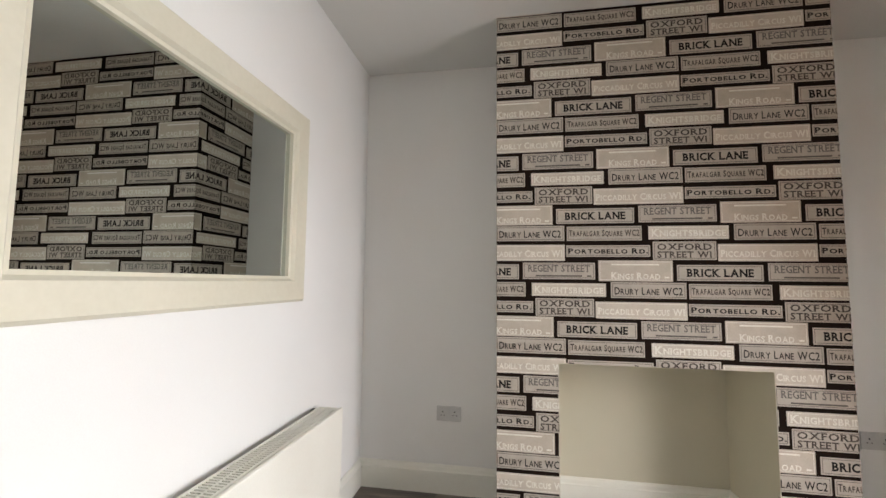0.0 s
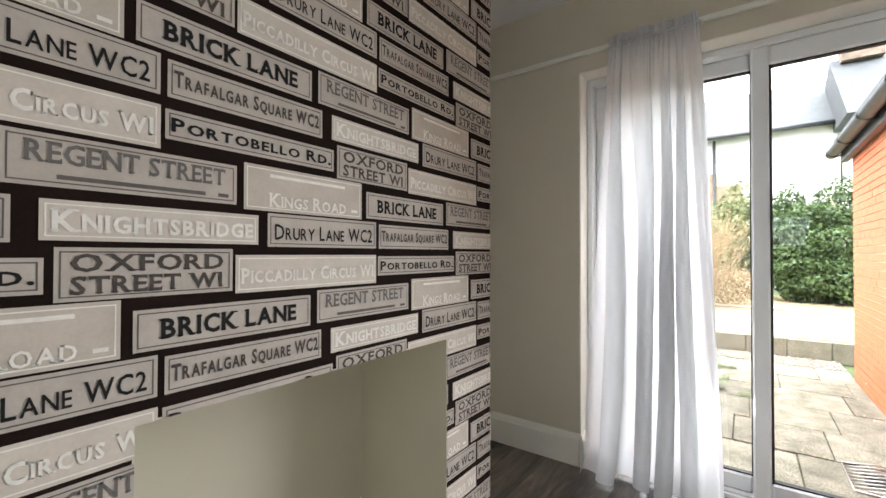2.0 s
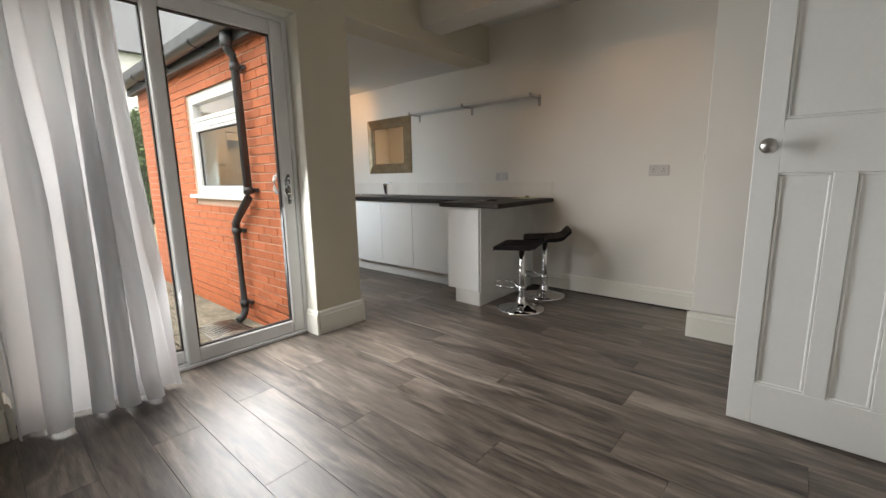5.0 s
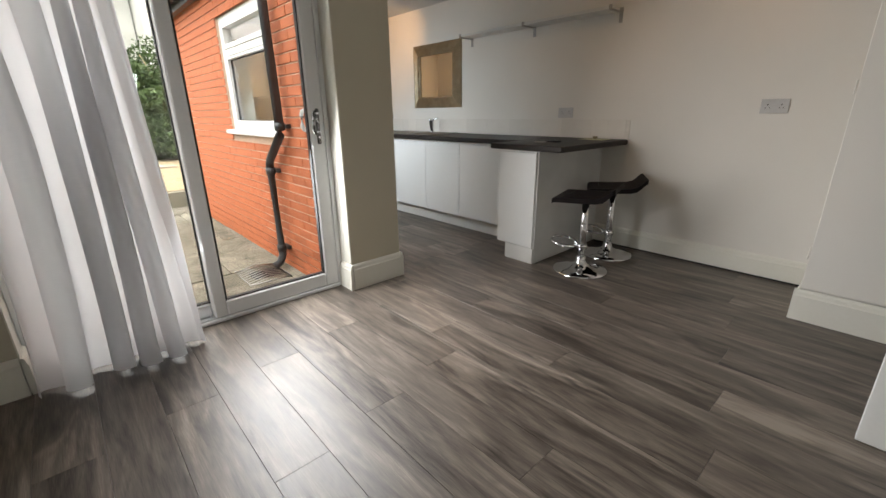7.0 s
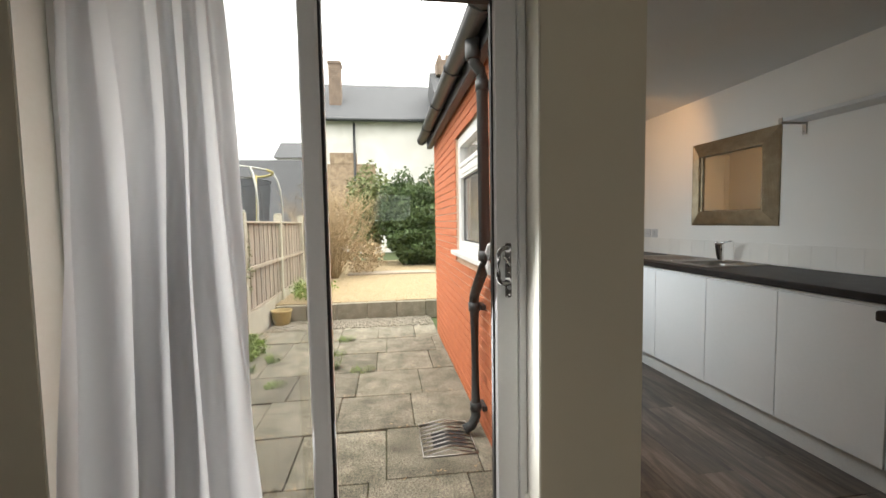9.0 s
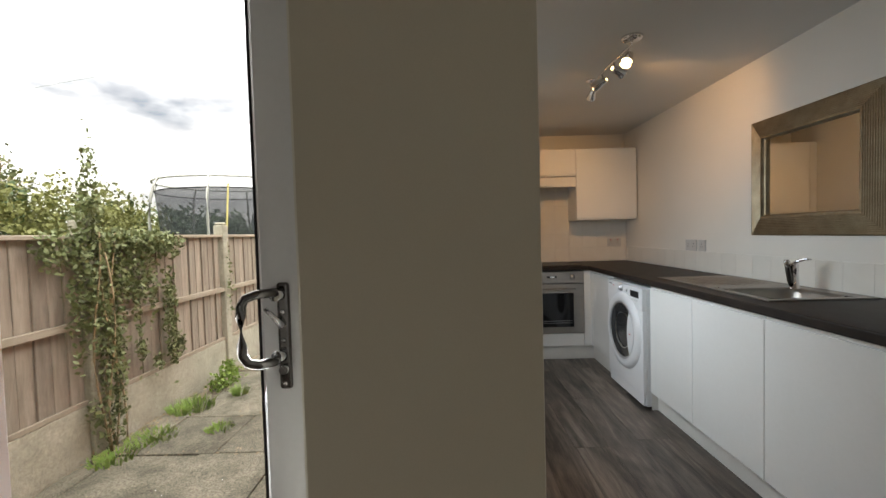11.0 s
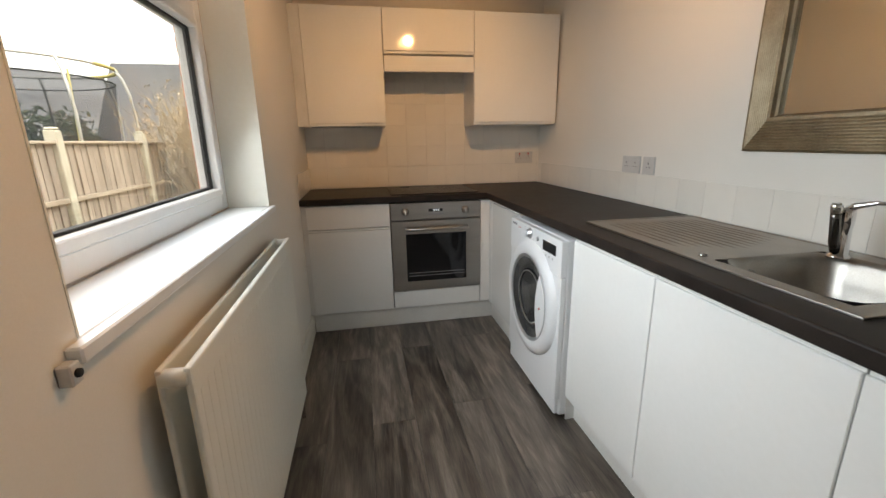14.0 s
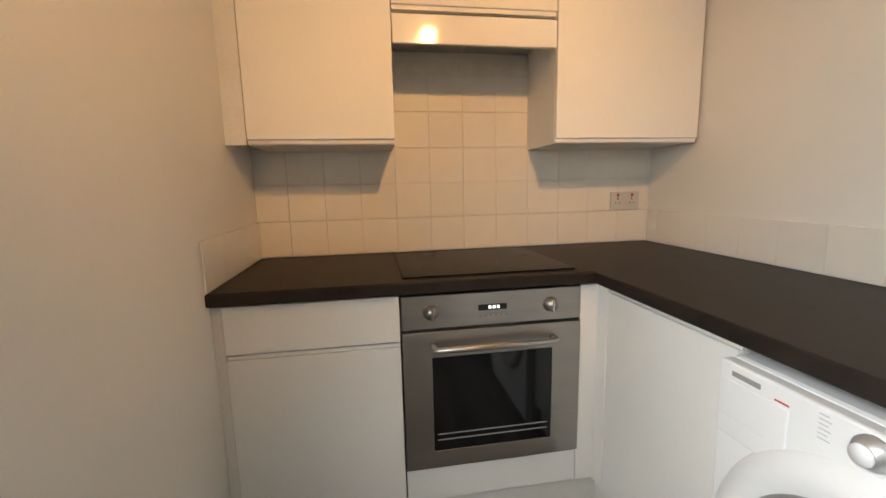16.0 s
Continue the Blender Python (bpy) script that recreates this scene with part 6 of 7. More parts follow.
cap_mesh = mesh_of("post_cap", bevelled(-0.045, -0.048, 1.395, 0.045, 0.048, 1.425, 0.014, 1), CONCRETE)
board_meshes = [mesh_of("board", bevelled(-0.056, -0.009, 0.0, 0.056, 0.009, 1.115 + 0.004 * (i % 3), 0.003), FENCE_WOOD) for i in range(3)]
rnd = random.Random(11)
for i, (a, b) in enumerate(zip(POSTS, POSTS[1:])):
    fence = thing("fence", "weathered brown feather-edge fence bay between pale concrete posts", "fence", "fence bays", ((a + b) / 2, FENCE_Y, 0))
    post = part("post", post_mesh, None, fence, "pale square concrete post")
    post.location = (-(b - a) / 2, 0, 0)
    part("post_cap", cap_mesh, None, post)
    w = (b - a) / 2 - 0.053
    part("gravel_board", bevelled(-w, -0.028, GZ - 0.03, w, 0.028, 0.145, 0.006), CONCRETE, fence, "pale concrete gravel board")
    part("capping", bevelled(-w, -0.045, 1.262, w, 0.035, 1.292, 0.005), RAIL_WOOD, fence)
    part("rail", bevelled(-w, -0.044, 0.672, w, -0.010, 0.722, 0.004), RAIL_WOOD, fence)
    part("bottom_rail", bevelled(-w, -0.030, 0.146, w, -0.010, 0.180, 0.004), RAIL_WOOD, fence)
    k = int(2 * w / 0.104)
    if a > 0.5:
        for j in range(k):
            o = part("board", board_meshes[j % 3], None, fence)
            o.location = (-w + 0.054 + j * (2 * w - 0.108) / (k - 1), 0.004 + 0.006 * (j % 2), 0.146)
            o.rotation_euler = (0, rnd.uniform(-0.006, 0.006), radians(rnd.uniform(3, 8)))
    else:
        part("boarding", boxes(*[(-w + j * 2 * w / k, -0.004 + 0.004 * (j % 2), 0.146, -w + (j + 1) * 2 * w / k - 0.004, 0.012 + 0.004 * (j % 2), 1.262) for j in range(k)]), FENCE_WOOD, fence)

ivy = thing("ivy", "green ivy climbing a post and hanging over the fence", "climber", base=(4.45, 2.18, GZ))
irnd = random.Random(5)
bm = bmesh.new()
for q in range(5):
    x, y = irnd.uniform(-0.06, 0.12), -0.02 + irnd.uniform(-0.03, 0.02)
    pts = [(x + 0.05 * math.sin(z * 4 + q), y - 0.01, z) for z in np.linspace(0.0, 1.2 + irnd.random() * 0.35, 10)]
    tube(pts, 0.007, into=bm, sides=5)
part("stems", bm, TWIG, ivy)
I = lambda x, y, z: (x - 4.45, y - 2.18, z - GZ)
mat = [(I(4.43, 2.19, 1.62), (0.05, 0.06, 0.36), 306, 0.2), (I(4.43, 2.17, 1.05), (0.10, 0.05, 0.42), 468, 0.0), (I(4.80, 2.17, 1.24), (0.48, 0.08, 0.10), 1296, 0.0), (I(4.70, 2.175, 1.02), (0.32, 0.04, 0.26), 936, 0.0),
       (I(4.47, 2.15, -0.02), (0.13, 0.06, 0.18), 150, 0.0), (I(4.36, 2.16, 0.10), (0.06, 0.05, 0.10), 50, 0.0), (I(6.15, 2.17, 0.75), (0.05, 0.04, 0.45), 80, 0.0)]
mat += [(I(4.22, 2.17, 1.20), (0.22, 0.06, 0.14), 420, 0.0), (I(4.30, 2.16, 0.85), (0.12, 0.05, 0.40), 420, 0.0), (I(4.50, 2.14, 0.40), (0.10, 0.05, 0.48), 460, 0.0), (I(4.40, 2.18, 1.42), (0.10, 0.07, 0.20), 300, 0.1), (I(5.15, 2.17, 1.20), (0.22, 0.06, 0.12), 300, 0.0)]
# hanging strands of uneven length
for q in range(22):
    sx, drop = 4.38 + irnd.random() * 0.85, irnd.uniform(0.15, 0.5)
    mat.append((I(sx, 2.17, 1.05 - drop), (0.035, 0.03, drop), int(190 * drop), 0.0))
for q in range(9):
    mat.append((I(4.55 + irnd.random() * 0.75, 2.17, irnd.uniform(0.25, 0.55)), (0.06, 0.03, 0.09), 60, 0.0))
part("leaves", leaf_cloud("leaves", mat, 0.019, IVY_LEAF, 3, 0.4), None, ivy)

# weeds and low plants
def tuft(x, y, z, r, h, count, seed, label):
    rr = random.Random(seed)
    bm = bmesh.new()
    for _ in range(count):
        a, q = rr.uniform(0, 6.28), r * rr.random() ** 0.6
        bx, by = q * math.cos(a), q * math.sin(a)
        l, w = h * rr.uniform(0.5, 1.1), 0.006 * rr.uniform(0.7, 1.4)
        ox, oy = 0.6 * l * math.cos(a + rr.uniform(-1, 1)), 0.6 * l * math.sin(a + rr.uniform(-1, 1))
        s = [bm.verts.new(v) for v in ((bx - w, by, 0), (bx + w, by, 0), (bx + ox * 0.5 + w * 0.7, by + oy * 0.5, l * 0.7), (bx + ox * 0.5 - w * 0.7, by + oy * 0.5, l * 0.7), (bx + ox, by + oy, l))]
        bm.faces.new((s[0], s[1], s[2], s[3])), bm.faces.new((s[3], s[2], s[4]))
    t = thing("weed_tuft", label, "weed", "weeds on the patio", (x, y, z))
    part("blades", bm, WEED, t)


for i, (x, y, r, h, c) in enumerate(((6.12, 1.05, 0.16, 0.07, 150), (5.55, 1.10, 0.15, 0.06, 120), (5.12, 1.12, 0.13, 0.10, 170), (5.02, 0.80, 0.18, 0.05, 130), (4.75, 1.55, 0.15, 0.05, 90), (5.15, 2.02, 0.28, 0.07, 240), (4.62, 1.98, 0.26, 0.05, 200), (4.35, 2.05, 0.22, 0.05, 150), (5.45, 1.75, 0.10, 0.09, 80))):
    tuft(x, y, GZ - 0.012, r * 0.62, h * 1.15, int(c * 1.5), 40 + i, "tuft of fresh grass growing in a patio joint")
weed = thing("leafy_weed", "leafy green weed at the foot of the fence", "plant", base=(5.72, 2.02, GZ - 0.01))
part("leaves", leaf_cloud("leaves", [((0, 0, 0.09), (0.22, 0.13, 0.10), 420, 0.0), ((0.14, 0.05, 0.15), (0.10, 0.08, 0.10), 160, 0.0), ((-0.16, 0.0, 0.07), (0.12, 0.08, 0.07), 120, 0.0)], 0.017, WEED, 8), None, weed)
low = thing("low_shrub", "low mixed green shrub behind the retaining blocks", "shrub", base=(7.9, 1.75, 0.03))
part("leaves", leaf_cloud("leaves", [((0, 0, 0.10), (0.45, 0.30, 0.15), 700, 0.0), ((0.5, -0.1, 0.1), (0.35, 0.25, 0.12), 300, 0.0), ((-0.2, 0.2, 0.2), (0.15, 0.12, 0.16), 200, 0.0)], 0.022, WEED, 9), None, low)
pot = thing("plant_pot", "small ochre glazed pot standing by the retaining blocks", "pot", base=(7.16, 2.08, GZ - 0.005))
part("body", lathe([(0.085, 0.0), (0.105, 0.02), (0.135, 0.12), (0.140, 0.19), (0.148, 0.20), (0.148, 0.225), (0.128, 0.225), (0.120, 0.17), (0.0, 0.165)], sides=32), POT, pot)
drain = thing("drain_grate", "bent wire grating over the drain under the downpipe", "grate", base=(3.60, 0.16, GZ))
for i in range(9):
    part("wire", tube([(-0.20 + i * 0.05, -0.16, 0.004), (-0.20 + i * 0.05 + 0.02, 0.0, 0.028), (-0.20 + i * 0.05, 0.17, 0.006)], 0.004, sides=6), STEEL, drain)
part("rim", tube([(-0.21, -0.165, 0.006), (0.21, -0.165, 0.006), (0.21, 0.175, 0.006), (-0.21, 0.175, 0.006)], 0.005, sides=6, closed=True), STEEL, drain)
# the drain's shaded depth is only a near-black block under the wires
part("gully_shade", bevelled(-0.10, -0.12, -0.010, 0.10, 0.10, 0.0025, 0.002), SHADE_FILL, drain, "dark block for the shade in the drain opening")

# shrubs, hedge and trees
twigs = thing("bare_shrub", "tall tan leafless shrub with many thin twigs", "shrub", base=(10.4, 1.75, 0.03))
part("stems", branches(21, (0, 0, 0), 2.1, 0.75, 120, 0.012, 7), TWIG, twigs)
part("buds", leaf_cloud("buds", [((0, 0, 1.25), (1.0, 0.9, 0.9), 2600, 0.0), ((0.2, -0.2, 0.6), (0.75, 0.6, 0.45), 600, 0.0)], 0.020, TWIG, 12), None, twigs)
heath = thing("brown_shrub", "low rusty brown shrub beside the gravel", "shrub", base=(11.2, 1.1, 0.03))
part("leaves", leaf_cloud("leaves", [((0, 0, 0.42), (0.62, 0.5, 0.44), 1900, 0.3)], 0.030, TWIG, 13), None, heath)
ever = thing("evergreen_bush", "big dense dark green evergreen bush at the garden end", "bush", base=(13.4, -1.3, 0.0))
part("trunk", branches(31, (0, 0, 0), 2.6, 0.5, 9, 0.05, 3), TWIG, ever)
part("leaves", leaf_cloud("leaves", [((0.0, 0.2, 1.3), (1.2, 1.35, 1.35), 23400, 0.5), ((0.2, -1.2, 1.7), (1.3, 1.3, 1.6), 23400, 0.5), ((-0.3, 1.1, 0.8), (0.8, 0.7, 0.75), 9100, 0.5), ((0.1, 1.3, 1.45), (0.85, 0.75, 1.15), 13000, 0.4), ((-0.5, -0.4, 0.6), (1.0, 1.5, 0.6), 9100, 0.5), ((0.2, -2.9, 1.7), (1.2, 1.2, 1.5), 11700, 0.5)], 0.046, CONIFER_LEAF, 14, 0.3), None, ever)
laurel = thing("broadleaf_shrub", "upright grey-green broadleaf shrub by the house wall", "shrub", base=(14.0, 1.0, 0.0))
part("trunk", branches(33, (0, 0, 0), 2.6, 0.35, 12, 0.03, 4), TWIG, laurel)
part("leaves", leaf_cloud("leaves", [((0, 0, 1.9), (0.75, 0.75, 1.0), 3200, 0.2), ((0.1, 0.2, 0.9), (0.6, 0.6, 0.7), 1500, 0.2)], 0.06, IVY_LEAF, 15, 0.1), None, laurel)

hedge = thing("garden_hedge", "tall yellow-green clipped hedge in the next garden", "hedge", base=(5.0, 7.6, GZ))
part("leaves", leaf_cloud("leaves", [((x, 0.25 * math.sin(x), 1.25), (1.35, 0.8, 1.42), 6500, 0.5) for x in np.arange(-7.0, 7.5, 1.5)], 0.046, HEDGE_LEAF, 16), None, hedge)
part("stems", branches(35, (0, 0, 0), 2.2, 0.8, 24, 0.03, 2), TWIG, hedge)


def sparse_tree(x, y, h, seed, label):
    t = thing("tree", label, "tree", "thin trees beyond the fence", (x, y, GZ))
    part("trunk", branches(seed, (0, 0, 0), h, 0.28, 8, 0.05, 9), TWIG, t)
    part("crown", leaf_cloud("crown", [((0, 0, h * 0.72), (h * 0.28, h * 0.28, h * 0.30), 1500, 0.0)], 0.075, TREE_LEAF, seed), None, t)


for x, y, h, sd in ((2.2, 10.8, 4.4, 51), (4.6, 10.4, 4.5, 52), (6.9, 11.2, 4.3, 53), (9.4, 10.8, 4.1, 54), (0.2, 11.2, 4.6, 55), (12.0, 11.6, 4.0, 56)):
    sparse_tree(x, y, h, sd, "thin young tree with sparse spring leaves")
far = thing("tree_belt", "dark belt of trees behind the neighbouring garden", "trees", base=(16.0, 11.0, GZ))
part("leaves", leaf_cloud("leaves", [((x, 0.6 * math.sin(x * 1.7), 1.3), (1.5, 1.0, 1.55), 1500, 0.5) for x in np.arange(-5.0, 9.0, 1.8)], 0.11, CONIFER_LEAF, 17), None, far)

# trampoline in the next garden
tramp = thing("trampoline", "round trampoline with a tall dark safety net and yellow-topped poles", "trampoline", base=(10.7, 4.50, GZ))
TR_R = 1.40
ring_at = lambda r, z: [(r * math.cos(a * math.pi / 18), r * math.sin(a * math.pi / 18), z) for a in range(36)]
part("net", lathe([(TR_R * 0.90, 0.75), (TR_R * 0.94, 1.6), (TR_R * 0.99, 2.45)], sides=36), NET, tramp)
part("mat", lathe([(TR_R + 0.1, 0.70), (TR_R + 0.1, 0.75), (0.0, 0.75)], sides=36), GASKET, tramp)
part("top_ring", tube(ring_at(TR_R * 1.02, 2.66), 0.020, sides=6, closed=True), POLE, tramp)
part("ring_sleeve", tube(ring_at(TR_R * 1.02, 2.66)[26:35], 0.030, sides=8), YELLOW_TRIM, tramp, "faded yellow foam sleeve")
part("cord", tube(ring_at(TR_R * 0.99, 2.45), 0.012, sides=6, closed=True), GASKET, tramp)
for i in range(8):
    a = 2 * math.pi * (i + 0.3) / 8
    part("pole", tube([(TR_R * q * math.cos(a), TR_R * q * math.sin(a), z) for q, z in ((1.08, 0.0), (1.13, 0.9), (1.15, 1.9), (1.13, 2.25), (1.08, 2.52), (1.02, 2.66))], 0.024, sides=8), POLE, tramp)
for a in (3.5, 4.1):
    part("ladder_rail", tube([(1.16 * TR_R * math.cos(a), 1.16 * TR_R * math.sin(a), 0.0), (1.10 * TR_R * math.cos(a + 0.1), 1.10 * TR_R * math.sin(a + 0.1), 2.5)], 0.016, sides=6), YELLOW_TRIM, tramp)

# neighbouring house with slate roof
house = thing("white_house", "white rendered house with a slate roof and brick chimney", "house", base=(22.0, -1.4, GZ))
hy = lambda y: y + 1.4
hz = lambda z: z - GZ
wall = part("wall", boxes((0, hy(-2.1), 0, 6.0, hy(3.45), hz(6.30))), RENDER, house)
part("bare_stone", boxes((-0.03, hy(1.0), hz(0.2), 0.0, hy(3.35), hz(4.2)), (-0.035, hy(1.9), hz(4.2), 0.0, hy(3.2), hz(4.75)), r=0.02), RUBBLE, wall, "patch of bare brown stone")
bm = bmesh.new()
a = [bm.verts.new(v) for v in ((-0.35, hy(3.75), hz(6.28)), (-0.35, hy(-2.1), hz(6.28)), (3.0, hy(-2.1), hz(9.0)), (3.0, hy(3.75), hz(9.0)), (6.35, hy(3.75), hz(6.28)), (6.35, hy(-2.1), hz(6.28)))]
bm.faces.new((a[0], a[1], a[2], a[3])), bm.faces.new((a[3], a[2], a[5], a[4])), bm.faces.new((a[0], a[3], a[4])), bm.faces.new((a[1], a[5], a[2])), bm.faces.new((a[0], a[4], a[5], a[1]))
roof = part("roof", bm, SLATE, house)
part("chimney", boxes((0.9, hy(2.66), hz(7.0), 1.6, hy(3.26), hz(9.35)), (0.86, hy(2.62), hz(9.35), 1.64, hy(3.30), hz(9.5)), r=0.01), CHIMNEY_BRICK, roof)
part("gutter", tube([(-0.40, hy(3.7), hz(6.28)), (-0.40, hy(-2.1), hz(6.28))], 0.09, sides=8), PIPE, house)
part("downpipe", tube([(-0.08, hy(2.0), 0), (-0.08, hy(2.0), hz(6.2))], 0.06, sides=8), PIPE, house)
wing = thing("house_wing", "white rendered wing with its own dark slate roof", "house", base=(19.5, -6.0, GZ))
part("wall", boxes((0, -8.0, 0, 7.0, 3.85, 6.2)), RENDER, wing)
bm = bmesh.new()
a = [bm.verts.new(v) for v in ((-0.3, 4.1, 6.15), (-0.3, -8.0, 6.15), (3.5, -8.0, 9.3), (3.5, 4.1, 9.3), (7.3, 4.1, 6.15), (7.3, -8.0, 6.15))]
bm.faces.new((a[0], a[1], a[2], a[3])), bm.faces.new((a[3], a[2], a[5], a[4])), bm.faces.new((a[0], a[3], a[4])), bm.faces.new((a[1], a[5], a[2])), bm.faces.new((a[0], a[4], a[5], a[1]))
wroof = part("roof", bm, SLATE, wing)
part("chimney", boxes((2.8, 2.6, 9.0, 3.6, 3.8, 9.75), r=0.01), CHIMNEY_BRICK, wroof)
for q in (2.8, 3.2, 3.6):
    part("chimney_pot", lathe([(0.13, 9.75), (0.10, 10.1), (0.0, 10.1)], (3.2, q, 0), 12), CHIMNEY_BRICK, wroof)
part("window", bevelled(-0.02, -1.0, 3.9, 0.02, 0.2, 5.3), OVEN_GLASS, wing)
for (x0, y0, x1, y1, ze, zr, lab) in ((26.0, 4.2, 32.0, 11.6, 1.0, 5.65, "low outbuilding with a dark slate roof"), (31.0, 5.7, 35.0, 7.9, 6.1, 7.5, "small slate-roofed annexe beside the white house")):
    ob = thing("outbuilding", lab, "building", base=(x0, (y0 + y1) / 2, GZ))
    w, d = (y1 - y0) / 2, x1 - x0
    part("wall", boxes((0, -w, 0, d, w, ze)), RENDER, ob)
    bm = bmesh.new()
    a = [bm.verts.new(v) for v in ((-0.2, w + 0.2, ze), (-0.2, -w - 0.2, ze), (d / 2, -w - 0.2, zr), (d / 2, w + 0.2, zr), (d + 0.2, w + 0.2, ze), (d + 0.2, -w - 0.2, ze))]
    bm.faces.new((a[0], a[1], a[2], a[3])), bm.faces.new((a[3], a[2], a[5], a[4])), bm.faces.new((a[0], a[3], a[4])), bm.faces.new((a[1], a[5], a[2])), bm.faces.new((a[0], a[4], a[5], a[1]))
    part("roof", bm, SLATE, ob)
wire = thing("overhead_cable", "thin telephone cable crossing the sky", "cable", base=(20, 6, 9))
part("cable", tube([(0, 14, -1.1), (0, 7.0, -0.10), (0, 1.876, 0.776), (0, -2.885, 1.726), (0, -14, 4.2)], 0.010, sides=5), POLE, wire)

# outside of the kitchen: fascia, gutter, downpipe and roof
structure("roof_kitchen", extrude_plan([(2.58, 0.02), (6.55, 0.02), (6.55, -2.55), (2.58, -2.55)], 2.352, 2.47, 0.0), SLATE, "dark slate lean-to roof over the kitchen", "roof")
structure("trim_fascia", bevelled(2.58, -0.100, 2.215, 6.52, -0.035, 2.350, 0.003), PIPE, "dark grey fascia board under the kitchen eaves", "fascia")
gutter = thing("gutter", "dark grey half-round gutter along the kitchen eaves", "gutter", base=(0, 0, 0))
bm = bmesh.new()
prof = [(0.062 * math.cos(math.pi + math.pi * i / 12), 0.062 * math.sin(math.pi + math.pi * i / 12)) for i in range(13)] + [(0.056 * math.cos(2 * math.pi - math.pi * i / 12), 0.056 * math.sin(2 * math.pi - math.pi * i / 12)) for i in range(13)]
ends = [[bm.verts.new((x, 0.030 + py, 2.335 + pz)) for py, pz in prof] for x in (2.60, 6.56)]
for i in range(len(prof)):
    bm.faces.new((ends[0][i], ends[0][(i + 1) % len(prof)], ends[1][(i + 1) % len(prof)], ends[1][i]))
bm.faces.new(ends[0]), bm.faces.new(list(reversed(ends[1])))
part("channel", bm, PIPE, gutter)
for gx in (3.0, 3.9, 4.8, 5.7, 6.4):
    part("bracket", tube([(gx, -0.03, 2.34), (gx, -0.034, 2.28), (gx, 0.03, 2.266), (gx, 0.094, 2.30), (gx, 0.094, 2.34)], 0.008, sides=6), PIPE, gutter)
dpipe = thing("downpipe", "dark grey plastic downpipe with a swan-neck offset on the brick wall", "downpipe", base=(0, 0, 0))
part("outlet", lathe([(0.040, 2.17), (0.046, 2.18), (0.046, 2.285), (0.0, 2.285)], (3.345, 0.005, 0), 18), PIPE, dpipe)
part("pipe", tube([(3.345, 0.005, 2.20), (3.348, -0.004, 2.155), (3.36, -0.040, 2.115), (3.362, -0.050, 2.08), (3.335, -0.050, 1.00), (3.345, -0.050, 0.965), (3.63, -0.050, 0.755), (3.655, -0.050, 0.715), (3.645, -0.050, -0.10), (3.645, -0.02, -0.165), (3.645, 0.03, -0.19)], 0.034, sides=16), PIPE, dpipe)
for zc, xc in ((2.03, 3.361), (1.03, 3.336), (0.66, 3.654), (-0.03, 3.645)):
    part("pipe_clip", boxes((xc - 0.060, -0.118, zc - 0.016, xc + 0.060, -0.085, zc + 0.016)), PIPE, dpipe)
    part("socket_ring", lathe([(0.040, -0.028), (0.040, 0.028), (0.035, 0.028)], (xc, -0.050, zc), 18), PIPE, dpipe)


# ---------------------------------------------------------------- pieces: planks, tiles, slabs, bricks, wallpaper signs
floor = tagged(new("floor"), "grey-brown oak laminate boards with slight gaps", "floor", kind="structure")
PLANK_W, PLANK_L = 0.193, 1.285


def lay_planks(x0, x1, y0, y1, phase):
    y, row = y1, 0
    while y > y0 + 0.01:
        lo = max(y - PLANK_W, y0)
        x = x0 - ((row * 0.47 + phase) % 1.0) * PLANK_L
        while x < x1 - 0.01:
            a, b = max(x, x0), min(x + PLANK_L, x1)
            if b - a > 0.02:
                w, d = (b - a) / 2 - 0.0004, (y - lo) / 2 - 0.0005
                key = (round(w, 3), round(d, 3))
                if key not in plank_cache:
                    plank_cache[key] = mesh_of("plank", bevelled(-w, -d, -0.0118, w, d, 0.0, 0.0007), OAK)
                o = part("plank", plank_cache[key], None, floor)
                o.location = ((a + b) / 2, (y + lo) / 2, 0.0)
            x += PLANK_L
        y, row = lo, row + 1


plank_cache = {}
lay_planks(LEFT, 2.425, RIGHT, 0.0, 0.15)
lay_planks(LEFT, 2.425, 0.0, BACK, 0.62)
lay_planks(2.425, K_END, RIGHT, K_LEFT + 0.02, 0.40)
lay_planks(LEFT - 1.3, LEFT, -1.5, -0.55, 0.3)

# wall tiles
tiles_end = tagged(new("splashback_end"), "cream glazed wall tiles behind the hob", "tiles", kind="structure")
part("grout_bed", bevelled(K_END - 0.0055, RIGHT, TOP + 0.001, K_END - 0.001, K_LEFT, 1.70), GROUT, tiles_end)
T = 0.1495
tile_mesh = mesh_of("tile", bevelled(-0.0060, -T / 2 + 0.0003, -T / 2 + 0.0009, 0.0035, T / 2 - 0.0003, T / 2 - 0.0009, 0.0010, 2), TILE)
rnd = random.Random(77)
for r in range(5):
    y = -0.952 + 4 * T - T / 2
    while y > RIGHT - T / 2:
        lo, hi = max(y - T / 2, RIGHT), min(y + T / 2, K_LEFT)
        if hi - lo > 0.012:
            zc = TOP + 0.002 + T * (r + 0.5)
            if hi - lo > T - 0.002:
                o = part("tile", tile_mesh, None, tiles_end)
            else:
                o = part("tile", bevelled(-0.0060, -(hi - lo) / 2 + 0.001, -T / 2 + 0.0007, 0.0035, (hi - lo) / 2 - 0.001, T / 2 - 0.0007, 0.0018, 2), TILE, tiles_end)
            o.location = (K_END - 0.0065, (lo + hi) / 2, zc)
            o.rotation_euler = (0, rnd.uniform(-0.004, 0.004), rnd.uniform(-0.004, 0.004))
        y -= T
